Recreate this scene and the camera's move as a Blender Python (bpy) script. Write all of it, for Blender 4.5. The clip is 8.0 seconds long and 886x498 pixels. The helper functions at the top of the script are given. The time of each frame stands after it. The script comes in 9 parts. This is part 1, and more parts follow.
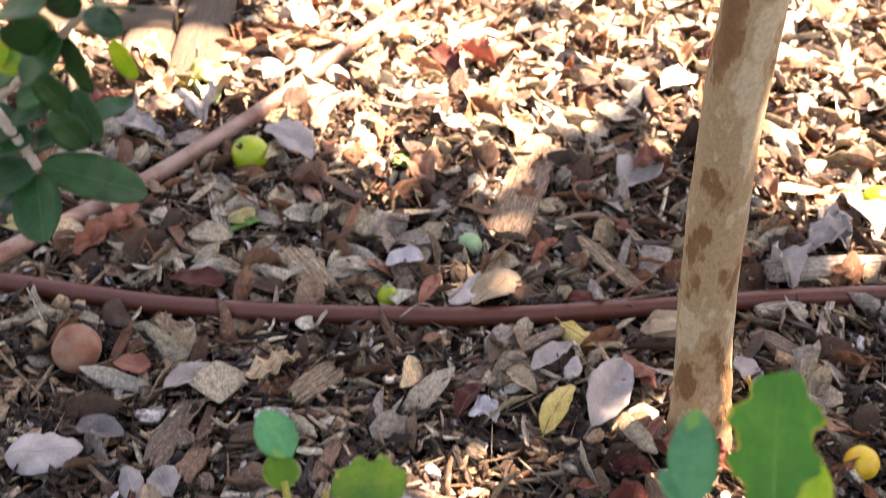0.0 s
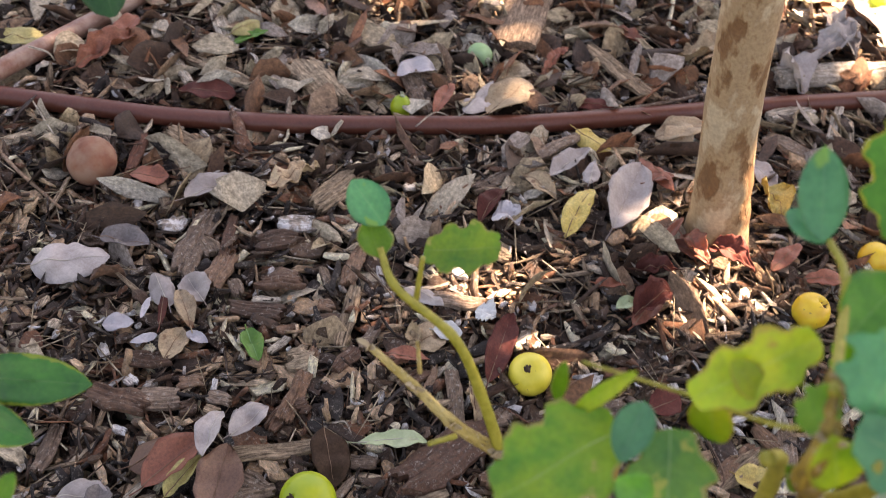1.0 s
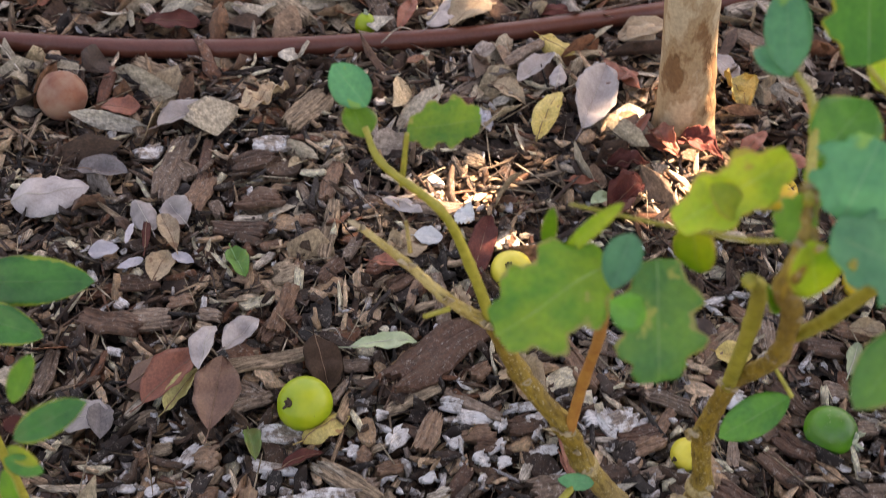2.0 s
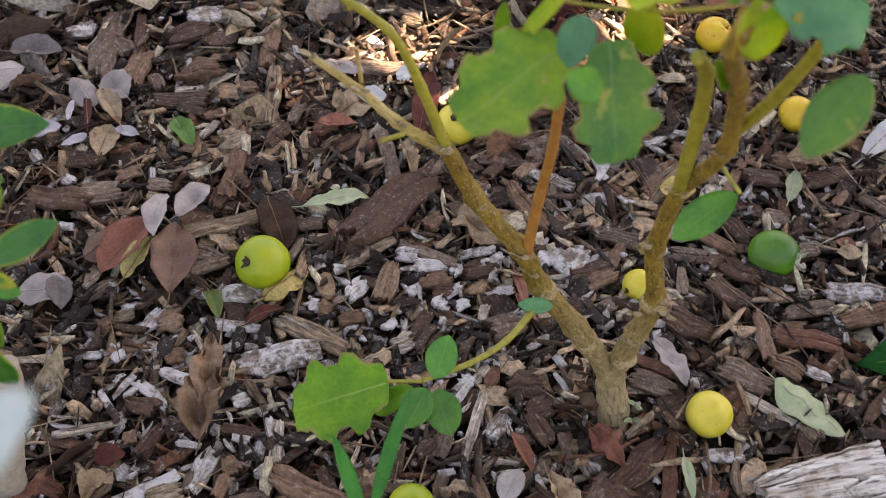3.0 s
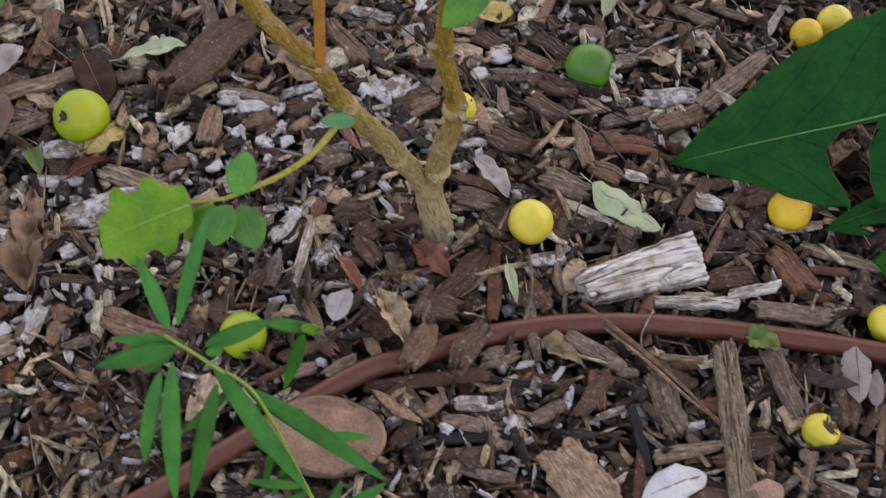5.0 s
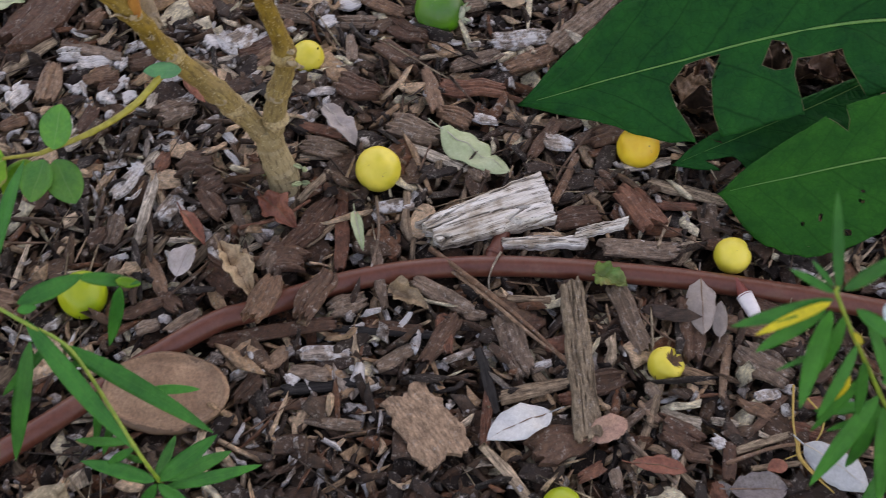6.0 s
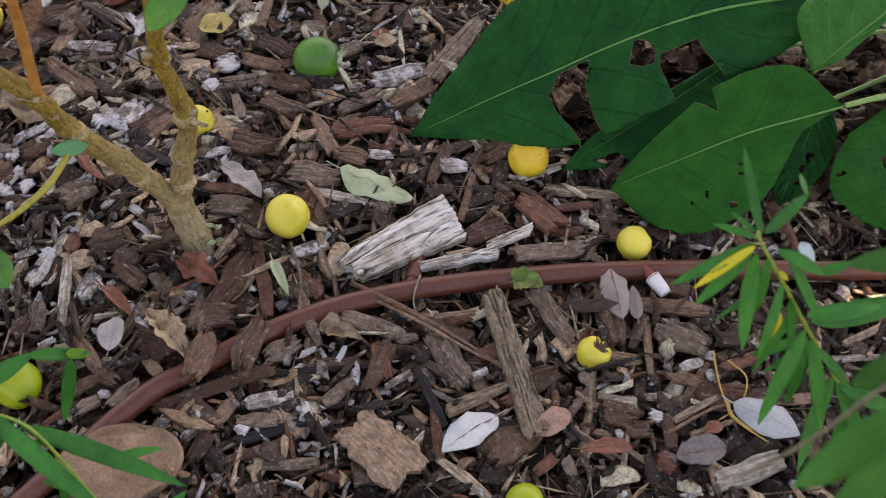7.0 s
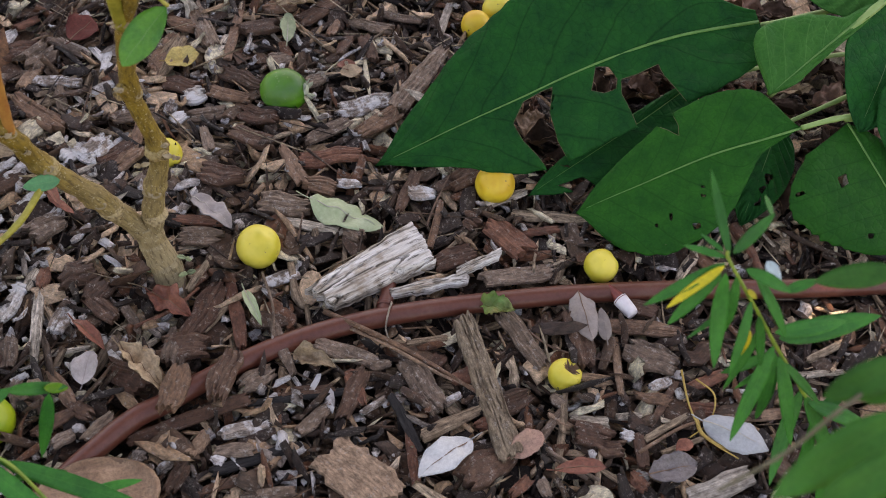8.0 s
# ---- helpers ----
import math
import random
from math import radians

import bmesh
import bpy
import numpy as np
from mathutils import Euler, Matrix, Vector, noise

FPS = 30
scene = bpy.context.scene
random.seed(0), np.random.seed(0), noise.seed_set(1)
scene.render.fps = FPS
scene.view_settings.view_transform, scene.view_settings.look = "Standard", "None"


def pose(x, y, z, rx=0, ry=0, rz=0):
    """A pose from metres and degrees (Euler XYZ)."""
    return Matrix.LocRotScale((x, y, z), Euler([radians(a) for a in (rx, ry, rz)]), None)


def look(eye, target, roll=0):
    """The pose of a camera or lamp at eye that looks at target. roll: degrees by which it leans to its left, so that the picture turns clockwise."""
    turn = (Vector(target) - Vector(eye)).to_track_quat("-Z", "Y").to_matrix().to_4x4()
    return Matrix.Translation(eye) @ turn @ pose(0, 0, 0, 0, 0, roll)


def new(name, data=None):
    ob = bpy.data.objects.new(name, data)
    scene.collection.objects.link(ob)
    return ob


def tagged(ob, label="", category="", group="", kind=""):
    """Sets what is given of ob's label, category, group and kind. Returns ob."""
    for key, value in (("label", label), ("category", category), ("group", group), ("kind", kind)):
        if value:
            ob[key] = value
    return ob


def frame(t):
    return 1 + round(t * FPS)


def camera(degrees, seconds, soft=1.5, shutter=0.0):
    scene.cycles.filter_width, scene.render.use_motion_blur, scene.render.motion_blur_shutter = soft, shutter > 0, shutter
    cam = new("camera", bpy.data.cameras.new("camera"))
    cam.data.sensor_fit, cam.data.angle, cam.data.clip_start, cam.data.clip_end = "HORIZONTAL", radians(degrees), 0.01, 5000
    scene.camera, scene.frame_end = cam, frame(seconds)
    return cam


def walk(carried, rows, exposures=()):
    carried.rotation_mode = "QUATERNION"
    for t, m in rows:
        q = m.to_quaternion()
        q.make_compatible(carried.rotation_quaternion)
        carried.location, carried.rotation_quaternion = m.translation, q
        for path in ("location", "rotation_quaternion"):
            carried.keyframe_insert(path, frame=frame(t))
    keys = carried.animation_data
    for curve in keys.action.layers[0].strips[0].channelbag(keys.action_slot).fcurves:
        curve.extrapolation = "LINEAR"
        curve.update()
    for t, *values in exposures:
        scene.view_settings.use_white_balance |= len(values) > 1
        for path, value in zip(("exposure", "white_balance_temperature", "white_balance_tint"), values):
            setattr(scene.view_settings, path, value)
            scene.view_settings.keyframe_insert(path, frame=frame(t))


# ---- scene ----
cam = camera(41.68, 8.0, soft=0.7, shutter=0.3)
PATH = [
    (0, (-0.11238, 0.16192, 0.84061), (-0.35829, 0.65792, 0.41223), 2.48),
    (0.5, (-0.13573, 0.14006, 0.82015), (-0.35169, 0.60919, 0.34763), 4.81),
    (1, (-0.16155, 0.10941, 0.80777), (-0.35138, 0.56478, 0.31119), 4.13),
    (1.2, (-0.16137, 0.09947, 0.80749), (-0.34376, 0.55641, 0.30955), 3.77),
    (2.3, (-0.15174, 0.05939, 0.79118), (-0.30174, 0.48682, 0.25751), 1.52),
    (2.5, (-0.15148, 0.05206, 0.78651), (-0.28662, 0.47053, 0.24189), 1.93),
    (3, (-0.14925, 0.02566, 0.77859), (-0.26041, 0.43841, 0.22425), 2.17),
    (3.5, (-0.15114, 0.01019, 0.77475), (-0.24220, 0.42630, 0.21927), 2.05),
    (4, (-0.14623, -0.00525, 0.76935), (-0.20697, 0.40948, 0.20873), 2.73),
    (4.2, (-0.14313, -0.01116, 0.76936), (-0.18546, 0.40430, 0.20757), 3.97),
    (5.3, (-0.03550, -0.00910, 0.75488), (-0.08837, 0.35344, 0.15842), 2.62),
    (5.5, (-0.02405, -0.00522, 0.75537), (-0.06374, 0.35394, 0.15585), 3.99),
    (6, (0.00614, -0.00579, 0.74696), (-0.00633, 0.35904, 0.14968), 5.52),
    (6.5, (-0.01409, -0.01830, 0.75569), (0.02770, 0.36757, 0.17315), 7.67),
    (7, (-0.03473, -0.04477, 0.75777), (0.03313, 0.35124, 0.18456), 5.82),
    (7.5, (-0.03882, -0.05088, 0.76318), (0.05881, 0.34897, 0.19698), 8.10),
    (8, (-0.04556, -0.05043, 0.76609), (0.04823, 0.35607, 0.20399), 7.26),
]
walk(cam, [(t, look(eye, target, roll)) for t, eye, target, roll in PATH], exposures=[(0.0, 3.3, 9500, 26), (0.5, 3.24, 9600, 26), (1.2, 3.37, 9900, 26), (3.5, 3.21, 10200, 26), (4.1, 3.3, 10200, 26), (5.5, 3.26, 10100, 26), (6.2, 3.24, 10050, 26), (8.0, 3.24, 9950, 26)])
cam.data.dof.use_dof, cam.data.dof.focus_distance, cam.data.dof.aperture_fstop = True, 0.92, 12.5

# ---- light ----
SUN_AZIMUTH, SUN_ELEVATION = 58.0, 60.0  # degrees, anticlockwise from +x
world = bpy.data.worlds.new("sky")
scene.world = world
world.use_nodes = True
wn = world.node_tree.nodes
sky = wn.new("ShaderNodeTexSky")
sky.sky_type, sky.sun_disc = "NISHITA", False
sky.sun_elevation, sky.sun_rotation = radians(SUN_ELEVATION), radians(90 - SUN_AZIMUTH)
wn["Background"].inputs["Strength"].default_value = 0.05
world.node_tree.links.new(sky.outputs[0], wn["Background"].inputs["Color"])
sun = new("sun", bpy.data.lights.new("sun", "SUN"))
sun.data.energy, sun.data.angle, sun.data.color = 5.0, radians(0.53), (1.0, 0.96, 0.9)
sun_way = Vector((math.cos(radians(SUN_AZIMUTH)) * math.cos(radians(SUN_ELEVATION)), math.sin(radians(SUN_AZIMUTH)) * math.cos(radians(SUN_ELEVATION)), math.sin(radians(SUN_ELEVATION))))
sun.matrix_world = look(sun_way * 20, (0, 0, 0))

# ---- materials ----
MATS = {}


def start_material(name, rough=0.8):
    m = bpy.data.materials.new(name)
    m.use_nodes = True
    n, l = m.node_tree.nodes, m.node_tree.links
    b = n["Principled BSDF"]
    b.inputs["Roughness"].default_value = rough
    MATS[name] = m
    return m, n, l, b


def ramp(n, stops, mode="LINEAR"):
    r = n.new("ShaderNodeValToRGB")
    r.color_ramp.interpolation = mode
    e = r.color_ramp.elements
    while len(e) < len(stops):
        e.new(0.5)
    for k, (at, c) in enumerate(stops):
        e[k].position, e[k].color = at, (*c, 1)
    return r


def noise_node(n, l, coords, scale, detail=4.0, rough=0.6):
    t = n.new("ShaderNodeTexNoise")
    t.inputs["Scale"].default_value, t.inputs["Detail"].default_value, t.inputs["Roughness"].default_value = scale, detail, rough
    l.new(coords, t.inputs["Vector"])
    return t


def mixed(n, l, mode, fac, a, b):
    m = n.new("ShaderNodeMix")
    m.data_type, m.blend_type = "RGBA", mode
    for socket, v in ((m.inputs[0], fac), (m.inputs[6], a), (m.inputs[7], b)):
        if isinstance(v, (int, float)):
            socket.default_value = v
        elif isinstance(v, tuple):
            socket.default_value = (*v, 1)
        else:
            l.new(v, socket)
    return m.outputs[2]


def bump(n, l, b, height, strength, distance):
    k = n.new("ShaderNodeBump")
    k.inputs["Strength"].default_value, k.inputs["Distance"].default_value = strength, distance
    l.new(height, k.inputs["Height"])
    l.new(k.outputs[0], b.inputs["Normal"])


def wood_material(name, palette, rough=0.85, island=False, mould=0.0, streaky=False, grained=1.0, along=0.10, fleck=0.0):
    """Grained wood or bark: palette colours are picked at random for each piece."""
    m, n, l, b = start_material(name, rough)
    at = n.new("ShaderNodeAttribute")
    at.attribute_name = "local"
    pick = n.new("ShaderNodeNewGeometry").outputs["Random Per Island"] if island else n.new("ShaderNodeObjectInfo").outputs["Random"]
    shift = n.new("ShaderNodeVectorMath")
    shift.operation = "MULTIPLY_ADD"
    l.new(pick, shift.inputs[1])
    shift.inputs[0].default_value = (7.3, 3.1, 5.7)
    l.new(at.outputs["Vector"], shift.inputs[2])
    stretch = n.new("ShaderNodeMapping")
    stretch.inputs["Scale"].default_value = (0.05 if streaky else along, 1, 1)
    l.new(shift.outputs[0], stretch.inputs["Vector"])
    base = ramp(n, [((k + 0.0) / len(palette), c) for k, c in enumerate(palette)], "CONSTANT")
    l.new(pick, base.inputs[0])
    grain = noise_node(n, l, stretch.outputs[0], 420, 8, 0.78)
    blotch = noise_node(n, l, shift.outputs[0], 170, 6, 0.7)
    g = ramp(n, [(0.36, (0.11, 0.10, 0.09)), (0.46, (0.70, 0.68, 0.66)), (0.55, (1.12, 1.11, 1.10)), (0.68, (2.0, 1.96, 1.92))])
    l.new(grain.outputs[0], g.inputs[0])
    bl = ramp(n, [(0.32, (0.82, 0.80, 0.78)), (0.68, (1.12, 1.12, 1.12))] if streaky else [(0.32, (0.5, 0.46, 0.43)), (0.68, (1.35, 1.35, 1.35))])
    l.new(blotch.outputs[0], bl.inputs[0])
    c = mixed(n, l, "MULTIPLY", grained, base.outputs[0], g.outputs[0])
    c = mixed(n, l, "MULTIPLY", 1.0, c, bl.outputs[0])
    if mould:
        spots = noise_node(n, l, shift.outputs[0], 95, 6, 0.72)
        k = ramp(n, [(0.60 - mould * 0.25, (0, 0, 0)), (0.68 - mould * 0.2, (1, 1, 1))])
        l.new(spots.outputs[0], k.inputs[0])
        c = mixed(n, l, "MIX", k.outputs[0], c, (0.80, 0.775, 0.75))
    if fleck:
        # specks of pale mould and pale broken edges
        k = ramp(n, [(0.59 - 0.1 * fleck, (0, 0, 0)), (0.72 - 0.1 * fleck, (0.9, 0.9, 0.9))])
        l.new(noise_node(n, l, shift.outputs[0], 210, 6, 0.8).outputs[0], k.inputs[0])
        c = mixed(n, l, "MIX", k.outputs[0], c, (0.56, 0.49, 0.42))
    l.new(c, b.inputs["Base Color"])
    bump(n, l, b, grain.outputs[0], 1.0, 0.003)
    return m


def leaf_material(name, c1, c2, vein, rough=0.6, sheer=0.0, veins=0.5, spots=None, edge=None, sheen=0.5, smooth=False, net=0.0):
    """Leaf with a midrib and side veins along its own length, blotched between two colours."""
    m, n, l, b = start_material(name, rough)
    uv = n.new("ShaderNodeUVMap")
    sep = n.new("ShaderNodeSeparateXYZ")
    l.new(uv.outputs[0], sep.inputs[0])
    info = n.new("ShaderNodeObjectInfo")
    geo = n.new("ShaderNodeTexCoord")
    shift = n.new("ShaderNodeVectorMath")
    shift.operation = "MULTIPLY_ADD"
    shift.inputs[0].default_value = (9.1, 4.7, 2.3)
    l.new(info.outputs["Random"], shift.inputs[1])
    l.new(geo.outputs["Object"], shift.inputs[2])

    def calc(op, a, v=None, w=None):
        k = n.new("ShaderNodeMath")
        k.operation = op
        for s, x in zip(k.inputs, (a, v, w)):
            if x is None:
                continue
            if isinstance(x, (int, float)):
                s.default_value = x
            else:
                l.new(x, s)
        return k.outputs[0]

    off = calc("ABSOLUTE", calc("SUBTRACT", sep.outputs[1], 0.5))
    rib = calc("SUBTRACT", 1.0, calc("SMOOTH_MIN", calc("MULTIPLY", off, 46.0), 1.0, 0.2))
    side = calc("PINGPONG", calc("SUBTRACT", calc("MULTIPLY", sep.outputs[0], 8.0), calc("MULTIPLY", off, 5.0)), 0.5)
    side = calc("SUBTRACT", 1.0, calc("SMOOTH_MIN", calc("MULTIPLY", side, 14.0), 1.0, 0.3))
    lines = calc("MAXIMUM", rib, calc("MULTIPLY", side, 0.3))
    cells = None
    if net:
        # side veins that wander, and a mesh of fine veins between them
        drift = calc("MULTIPLY", calc("SUBTRACT", noise_node(n, l, geo.outputs["Object"], 20, 2, 0.5).outputs[0], 0.5), 0.6)
        side = calc("PINGPONG", calc("ADD", drift, calc("ADD", calc("MULTIPLY", sep.outputs[0], 7.0), calc("MULTIPLY", off, 3.4))), 0.5)
        side = calc("SUBTRACT", 1.0, calc("SMOOTH_MIN", calc("MULTIPLY", side, 22.0), 1.0, 0.3))
        vor = n.new("ShaderNodeTexVoronoi")
        vor.feature = "DISTANCE_TO_EDGE"
        vor.inputs["Scale"].default_value = 120
        l.new(geo.outputs["Object"], vor.inputs["Vector"])
        cells = calc("SMOOTH_MIN", calc("MULTIPLY", vor.outputs["Distance"], 5.0), 1.0, 0.3)
        fine_net = calc("SUBTRACT", 1.0, calc("SMOOTH_MIN", calc("MULTIPLY", vor.outputs["Distance"], 16.0), 1.0, 0.2))
        lines = calc("MAXIMUM", calc("MULTIPLY", rib, 0.2), calc("MAXIMUM", calc("MULTIPLY", side, 0.68), calc("MULTIPLY", fine_net, net)))
    blotch = noise_node(n, l, shift.outputs[0], 45, 5, 0.65)
    fine = noise_node(n, l, shift.outputs[0], 420, 6, 0.75)
    r = ramp(n, [(0.32, c1), (0.68, c2)])
    l.new(blotch.outputs[0], r.inputs[0])
    lo, hi = (0.84, 1.12) if sheer or smooth else (0.58, 1.3)
    f = ramp(n, [(0.32, (lo, lo, lo)), (0.68, (hi, hi, hi))])
    l.new(fine.outputs[0], f.inputs[0])
    c = mixed(n, l, "MULTIPLY", 1.0, r.outputs[0], f.outputs[0])
    c = mixed(n, l, "MIX", calc("MULTIPLY", lines, veins), c, vein)
    hue = n.new("ShaderNodeHueSaturation")
    l.new(calc("ADD", 0.8, calc("MULTIPLY", info.outputs["Random"], 0.4)), hue.inputs["Value"])
    l.new(c, hue.inputs["Color"])
    c = hue.outputs[0]
    if spots:
        k = ramp(n, [(0.64, (0, 0, 0)), (0.68, (1, 1, 1))])
        l.new(noise_node(n, l, shift.outputs[0], 70, 3, 0.5).outputs[0], k.inputs[0])
        c = mixed(n, l, "MIX", k.outputs[0], c, spots)
    if edge:
        k = calc("MULTIPLY", calc("GREATER_THAN", calc("ADD", off, calc("MULTIPLY", blotch.outputs[0], 0.34)), 0.635), 0.8)
        c = mixed(n, l, "MIX", k, c, edge)
    l.new(c, b.inputs["Base Color"])
    b.inputs["Specular IOR Level"].default_value = sheen
    height = calc("ADD", calc("MULTIPLY", lines, -0.7), fine.outputs[0])
    if cells:
        height = calc("ADD", height, calc("MULTIPLY", cells, 0.9))
    bump(n, l, b, height, 0.35, 0.0012)
    if sheer:
        tr = n.new("ShaderNodeBsdfTranslucent")
        bright = mixed(n, l, "MULTIPLY", 1.0, c, (1.3, 1.35, 0.7))
        l.new(bright, tr.inputs[0])
        mx = n.new("ShaderNodeMixShader")
        mx.inputs[0].default_value = sheer
        l.new(b.outputs[0], mx.inputs[1])
        l.new(tr.outputs[0], mx.inputs[2])
        l.new(mx.outputs[0], n["Material Output"].inputs[0])
    return m


def skin_material(name, c1, c2, rough=0.45, scale=60, dots=(0.2, 0.12, 0.04), dot_at=0.7, pale=None):
    m, n, l, b = start_material(name, rough)
    tc = n.new("ShaderNodeTexCoord")
    info = n.new("ShaderNodeObjectInfo")
    shift = n.new("ShaderNodeVectorMath")
    shift.operation = "MULTIPLY_ADD"
    shift.inputs[0].default_value = (5.0, 3.0, 7.0)
    l.new(info.outputs["Random"], shift.inputs[1])
    l.new(tc.outputs["Object"], shift.inputs[2])
    a = noise_node(n, l, shift.outputs[0], scale, 3, 0.5)
    r = ramp(n, [(0.35, c1), (0.65, c2)])
    l.new(a.outputs[0], r.inputs[0])
    fine = noise_node(n, l, shift.outputs[0], 500, 4, 0.6)
    d = ramp(n, [(dot_at - 0.02, (0, 0, 0)), (dot_at + 0.03, (1, 1, 1))])
    l.new(noise_node(n, l, shift.outputs[0], 170, 3, 0.6).outputs[0], d.inputs[0])
    c = mixed(n, l, "MIX", d.outputs[0], r.outputs[0], dots)
    if pale:
        k = ramp(n, [(0.42, (0, 0, 0)), (0.62, (0.8, 0.8, 0.8))])
        l.new(noise_node(n, l, shift.outputs[0], 38, 4, 0.6).outputs[0], k.inputs[0])
        c = mixed(n, l, "MIX", k.outputs[0], c, pale)
    l.new(c, b.inputs["Base Color"])
    b.inputs["Subsurface Weight"].default_value = 0.12
    b.inputs["Subsurface Radius"].default_value = (0.006, 0.004, 0.001)
    b.inputs["Subsurface Scale"].default_value = 0.5
    bump(n, l, b, fine.outputs[0], 0.25, 0.0006)
    return m


def plain_material(name, c1, c2, rough=0.6, scale=200.0, relief=0.0006, dust=None, dusty=0.5, splash=0.0):
    m, n, l, b = start_material(name, rough)
    tc = n.new("ShaderNodeTexCoord")
    a = noise_node(n, l, tc.outputs["Object"], scale, 5, 0.65)
    r = ramp(n, [(0.35, c1), (0.65, c2)])
    l.new(a.outputs[0], r.inputs[0])
    c = r.outputs[0]
    if dust:
        k = ramp(n, [(dusty, (0, 0, 0)), (dusty + 0.22, (0.75, 0.75, 0.75))])
        patches = noise_node(n, l, tc.outputs["Object"], 60 if splash else 26, 6, 0.7).outputs[0]
        if splash:
            # dried soil splashed up the foot of the stem
            sep = n.new("ShaderNodeSeparateXYZ")
            l.new(tc.outputs["Object"], sep.inputs[0])
            low = n.new("ShaderNodeMapRange")
            low.inputs["From Min"].default_value, low.inputs["From Max"].default_value = splash, 0.0
            low.inputs["To Max"].default_value = 0.4
            l.new(sep.outputs[2], low.inputs["Value"])
            more = n.new("ShaderNodeMath")
            l.new(patches, more.inputs[0])
            l.new(low.outputs[0], more.inputs[1])
            patches = more.outputs[0]
        l.new(patches, k.inputs[0])
        c = mixed(n, l, "MIX", k.outputs[0], c, dust)
    l.new(c, b.inputs["Base Color"])
    bump(n, l, b, a.outputs[0], 0.4, relief)
    return m


def weathered_material():
    """Sun-bleached wood: broad pale plates, thin dark cracks along the grain, brown stain."""
    m, n, l, b = start_material("weathered", 0.8)
    at = n.new("ShaderNodeAttribute")
    at.attribute_name = "local"
    st = n.new("ShaderNodeMapping")
    st.inputs["Scale"].default_value = (0.07, 1, 1)
    l.new(at.outputs["Vector"], st.inputs["Vector"])
    broad = noise_node(n, l, st.outputs[0], 150, 4, 0.6)
    thin = noise_node(n, l, st.outputs[0], 520, 6, 0.7)
    stain = noise_node(n, l, at.outputs["Vector"], 70, 5, 0.65)
    plates = ramp(n, [(0.34, (0.12, 0.09, 0.07)), (0.41, (0.42, 0.36, 0.29)), (0.52, (0.68, 0.64, 0.58)), (0.68, (0.80, 0.78, 0.74))])
    l.new(broad.outputs[0], plates.inputs[0])
    lines = ramp(n, [(0.37, (0.10, 0.085, 0.07)), (0.44, (0.80, 0.79, 0.78)), (0.62, (1.1, 1.1, 1.1))])
    l.new(thin.outputs[0], lines.inputs[0])
    tint = ramp(n, [(0.36, (0.62, 0.54, 0.46)), (0.52, (1.0, 1.0, 1.0))])
    l.new(stain.outputs[0], tint.inputs[0])
    c = mixed(n, l, "MULTIPLY", 1.0, plates.outputs[0], lines.outputs[0])
    l.new(mixed(n, l, "MULTIPLY", 1.0, c, tint.outputs[0]), b.inputs["Base Color"])
    bump(n, l, b, mixed(n, l, "ADD", 0.5, broad.outputs[0], thin.outputs[0]), 0.9, 0.0016)


def stem_material(name, c1, c2, foot, splash):
    """Young woody stem: fissured along its length, pale lenticels, greyer and dusted with soil towards the foot."""
    m, n, l, b = start_material(name, 0.6)
    at = n.new("ShaderNodeAttribute")
    at.attribute_name = "local"
    st = n.new("ShaderNodeMapping")
    st.inputs["Scale"].default_value = (0.22, 1, 1)
    l.new(at.outputs["Vector"], st.inputs["Vector"])
    tc = n.new("ShaderNodeTexCoord")
    fissure = noise_node(n, l, st.outputs[0], 480, 6, 0.7)
    blotch = noise_node(n, l, tc.outputs["Object"], 55, 4, 0.6)
    dots = noise_node(n, l, at.outputs["Vector"], 560, 2, 0.5)
    r = ramp(n, [(0.36, c1), (0.64, c2)])
    l.new(blotch.outputs[0], r.inputs[0])
    sep = n.new("ShaderNodeSeparateXYZ")
    l.new(tc.outputs["Object"], sep.inputs[0])
    low = n.new("ShaderNodeMapRange")
    low.inputs["From Min"].default_value, low.inputs["From Max"].default_value = splash, 0.02
    l.new(sep.outputs[2], low.inputs["Value"])
    c = mixed(n, l, "MIX", low.outputs[0], r.outputs[0], foot)
    k = ramp(n, [(0.36, (0.42, 0.38, 0.34)), (0.48, (0.95, 0.94, 0.92)), (0.64, (1.25, 1.25, 1.22))])
    l.new(fissure.outputs[0], k.inputs[0])
    c = mixed(n, l, "MULTIPLY", 1.0, c, k.outputs[0])
    d = ramp(n, [(0.63, (0, 0, 0)), (0.67, (0.75, 0.75, 0.75))])
    l.new(dots.outputs[0], d.inputs[0])
    l.new(mixed(n, l, "MIX", d.outputs[0], c, (0.50, 0.42, 0.26)), b.inputs["Base Color"])
    bump(n, l, b, mixed(n, l, "ADD", 0.6, fissure.outputs[0], d.outputs[0]), 0.7, 0.0016)


# bark and wood of the mulch
weathered_material()
BARK_COLOURS = [(0.015, 0.007, 0.004), (0.088, 0.042, 0.021), (0.137, 0.074, 0.041), (0.031, 0.015, 0.009), (0.529, 0.337, 0.199), (0.092, 0.046, 0.026), (0.022, 0.01, 0.006), (0.204, 0.08, 0.037), (0.115, 0.067, 0.041), (0.052, 0.024, 0.013), (0.769, 0.541, 0.352), (0.039, 0.02, 0.01), (0.875, 0.785, 0.562)]
wood_material("mulch_bark", BARK_COLOURS, rough=0.55, island=True, grained=0.6, along=0.4, fleck=0.35)
wood_material("loose_bark", BARK_COLOURS, rough=0.55, grained=0.55, along=0.45, fleck=0.4)
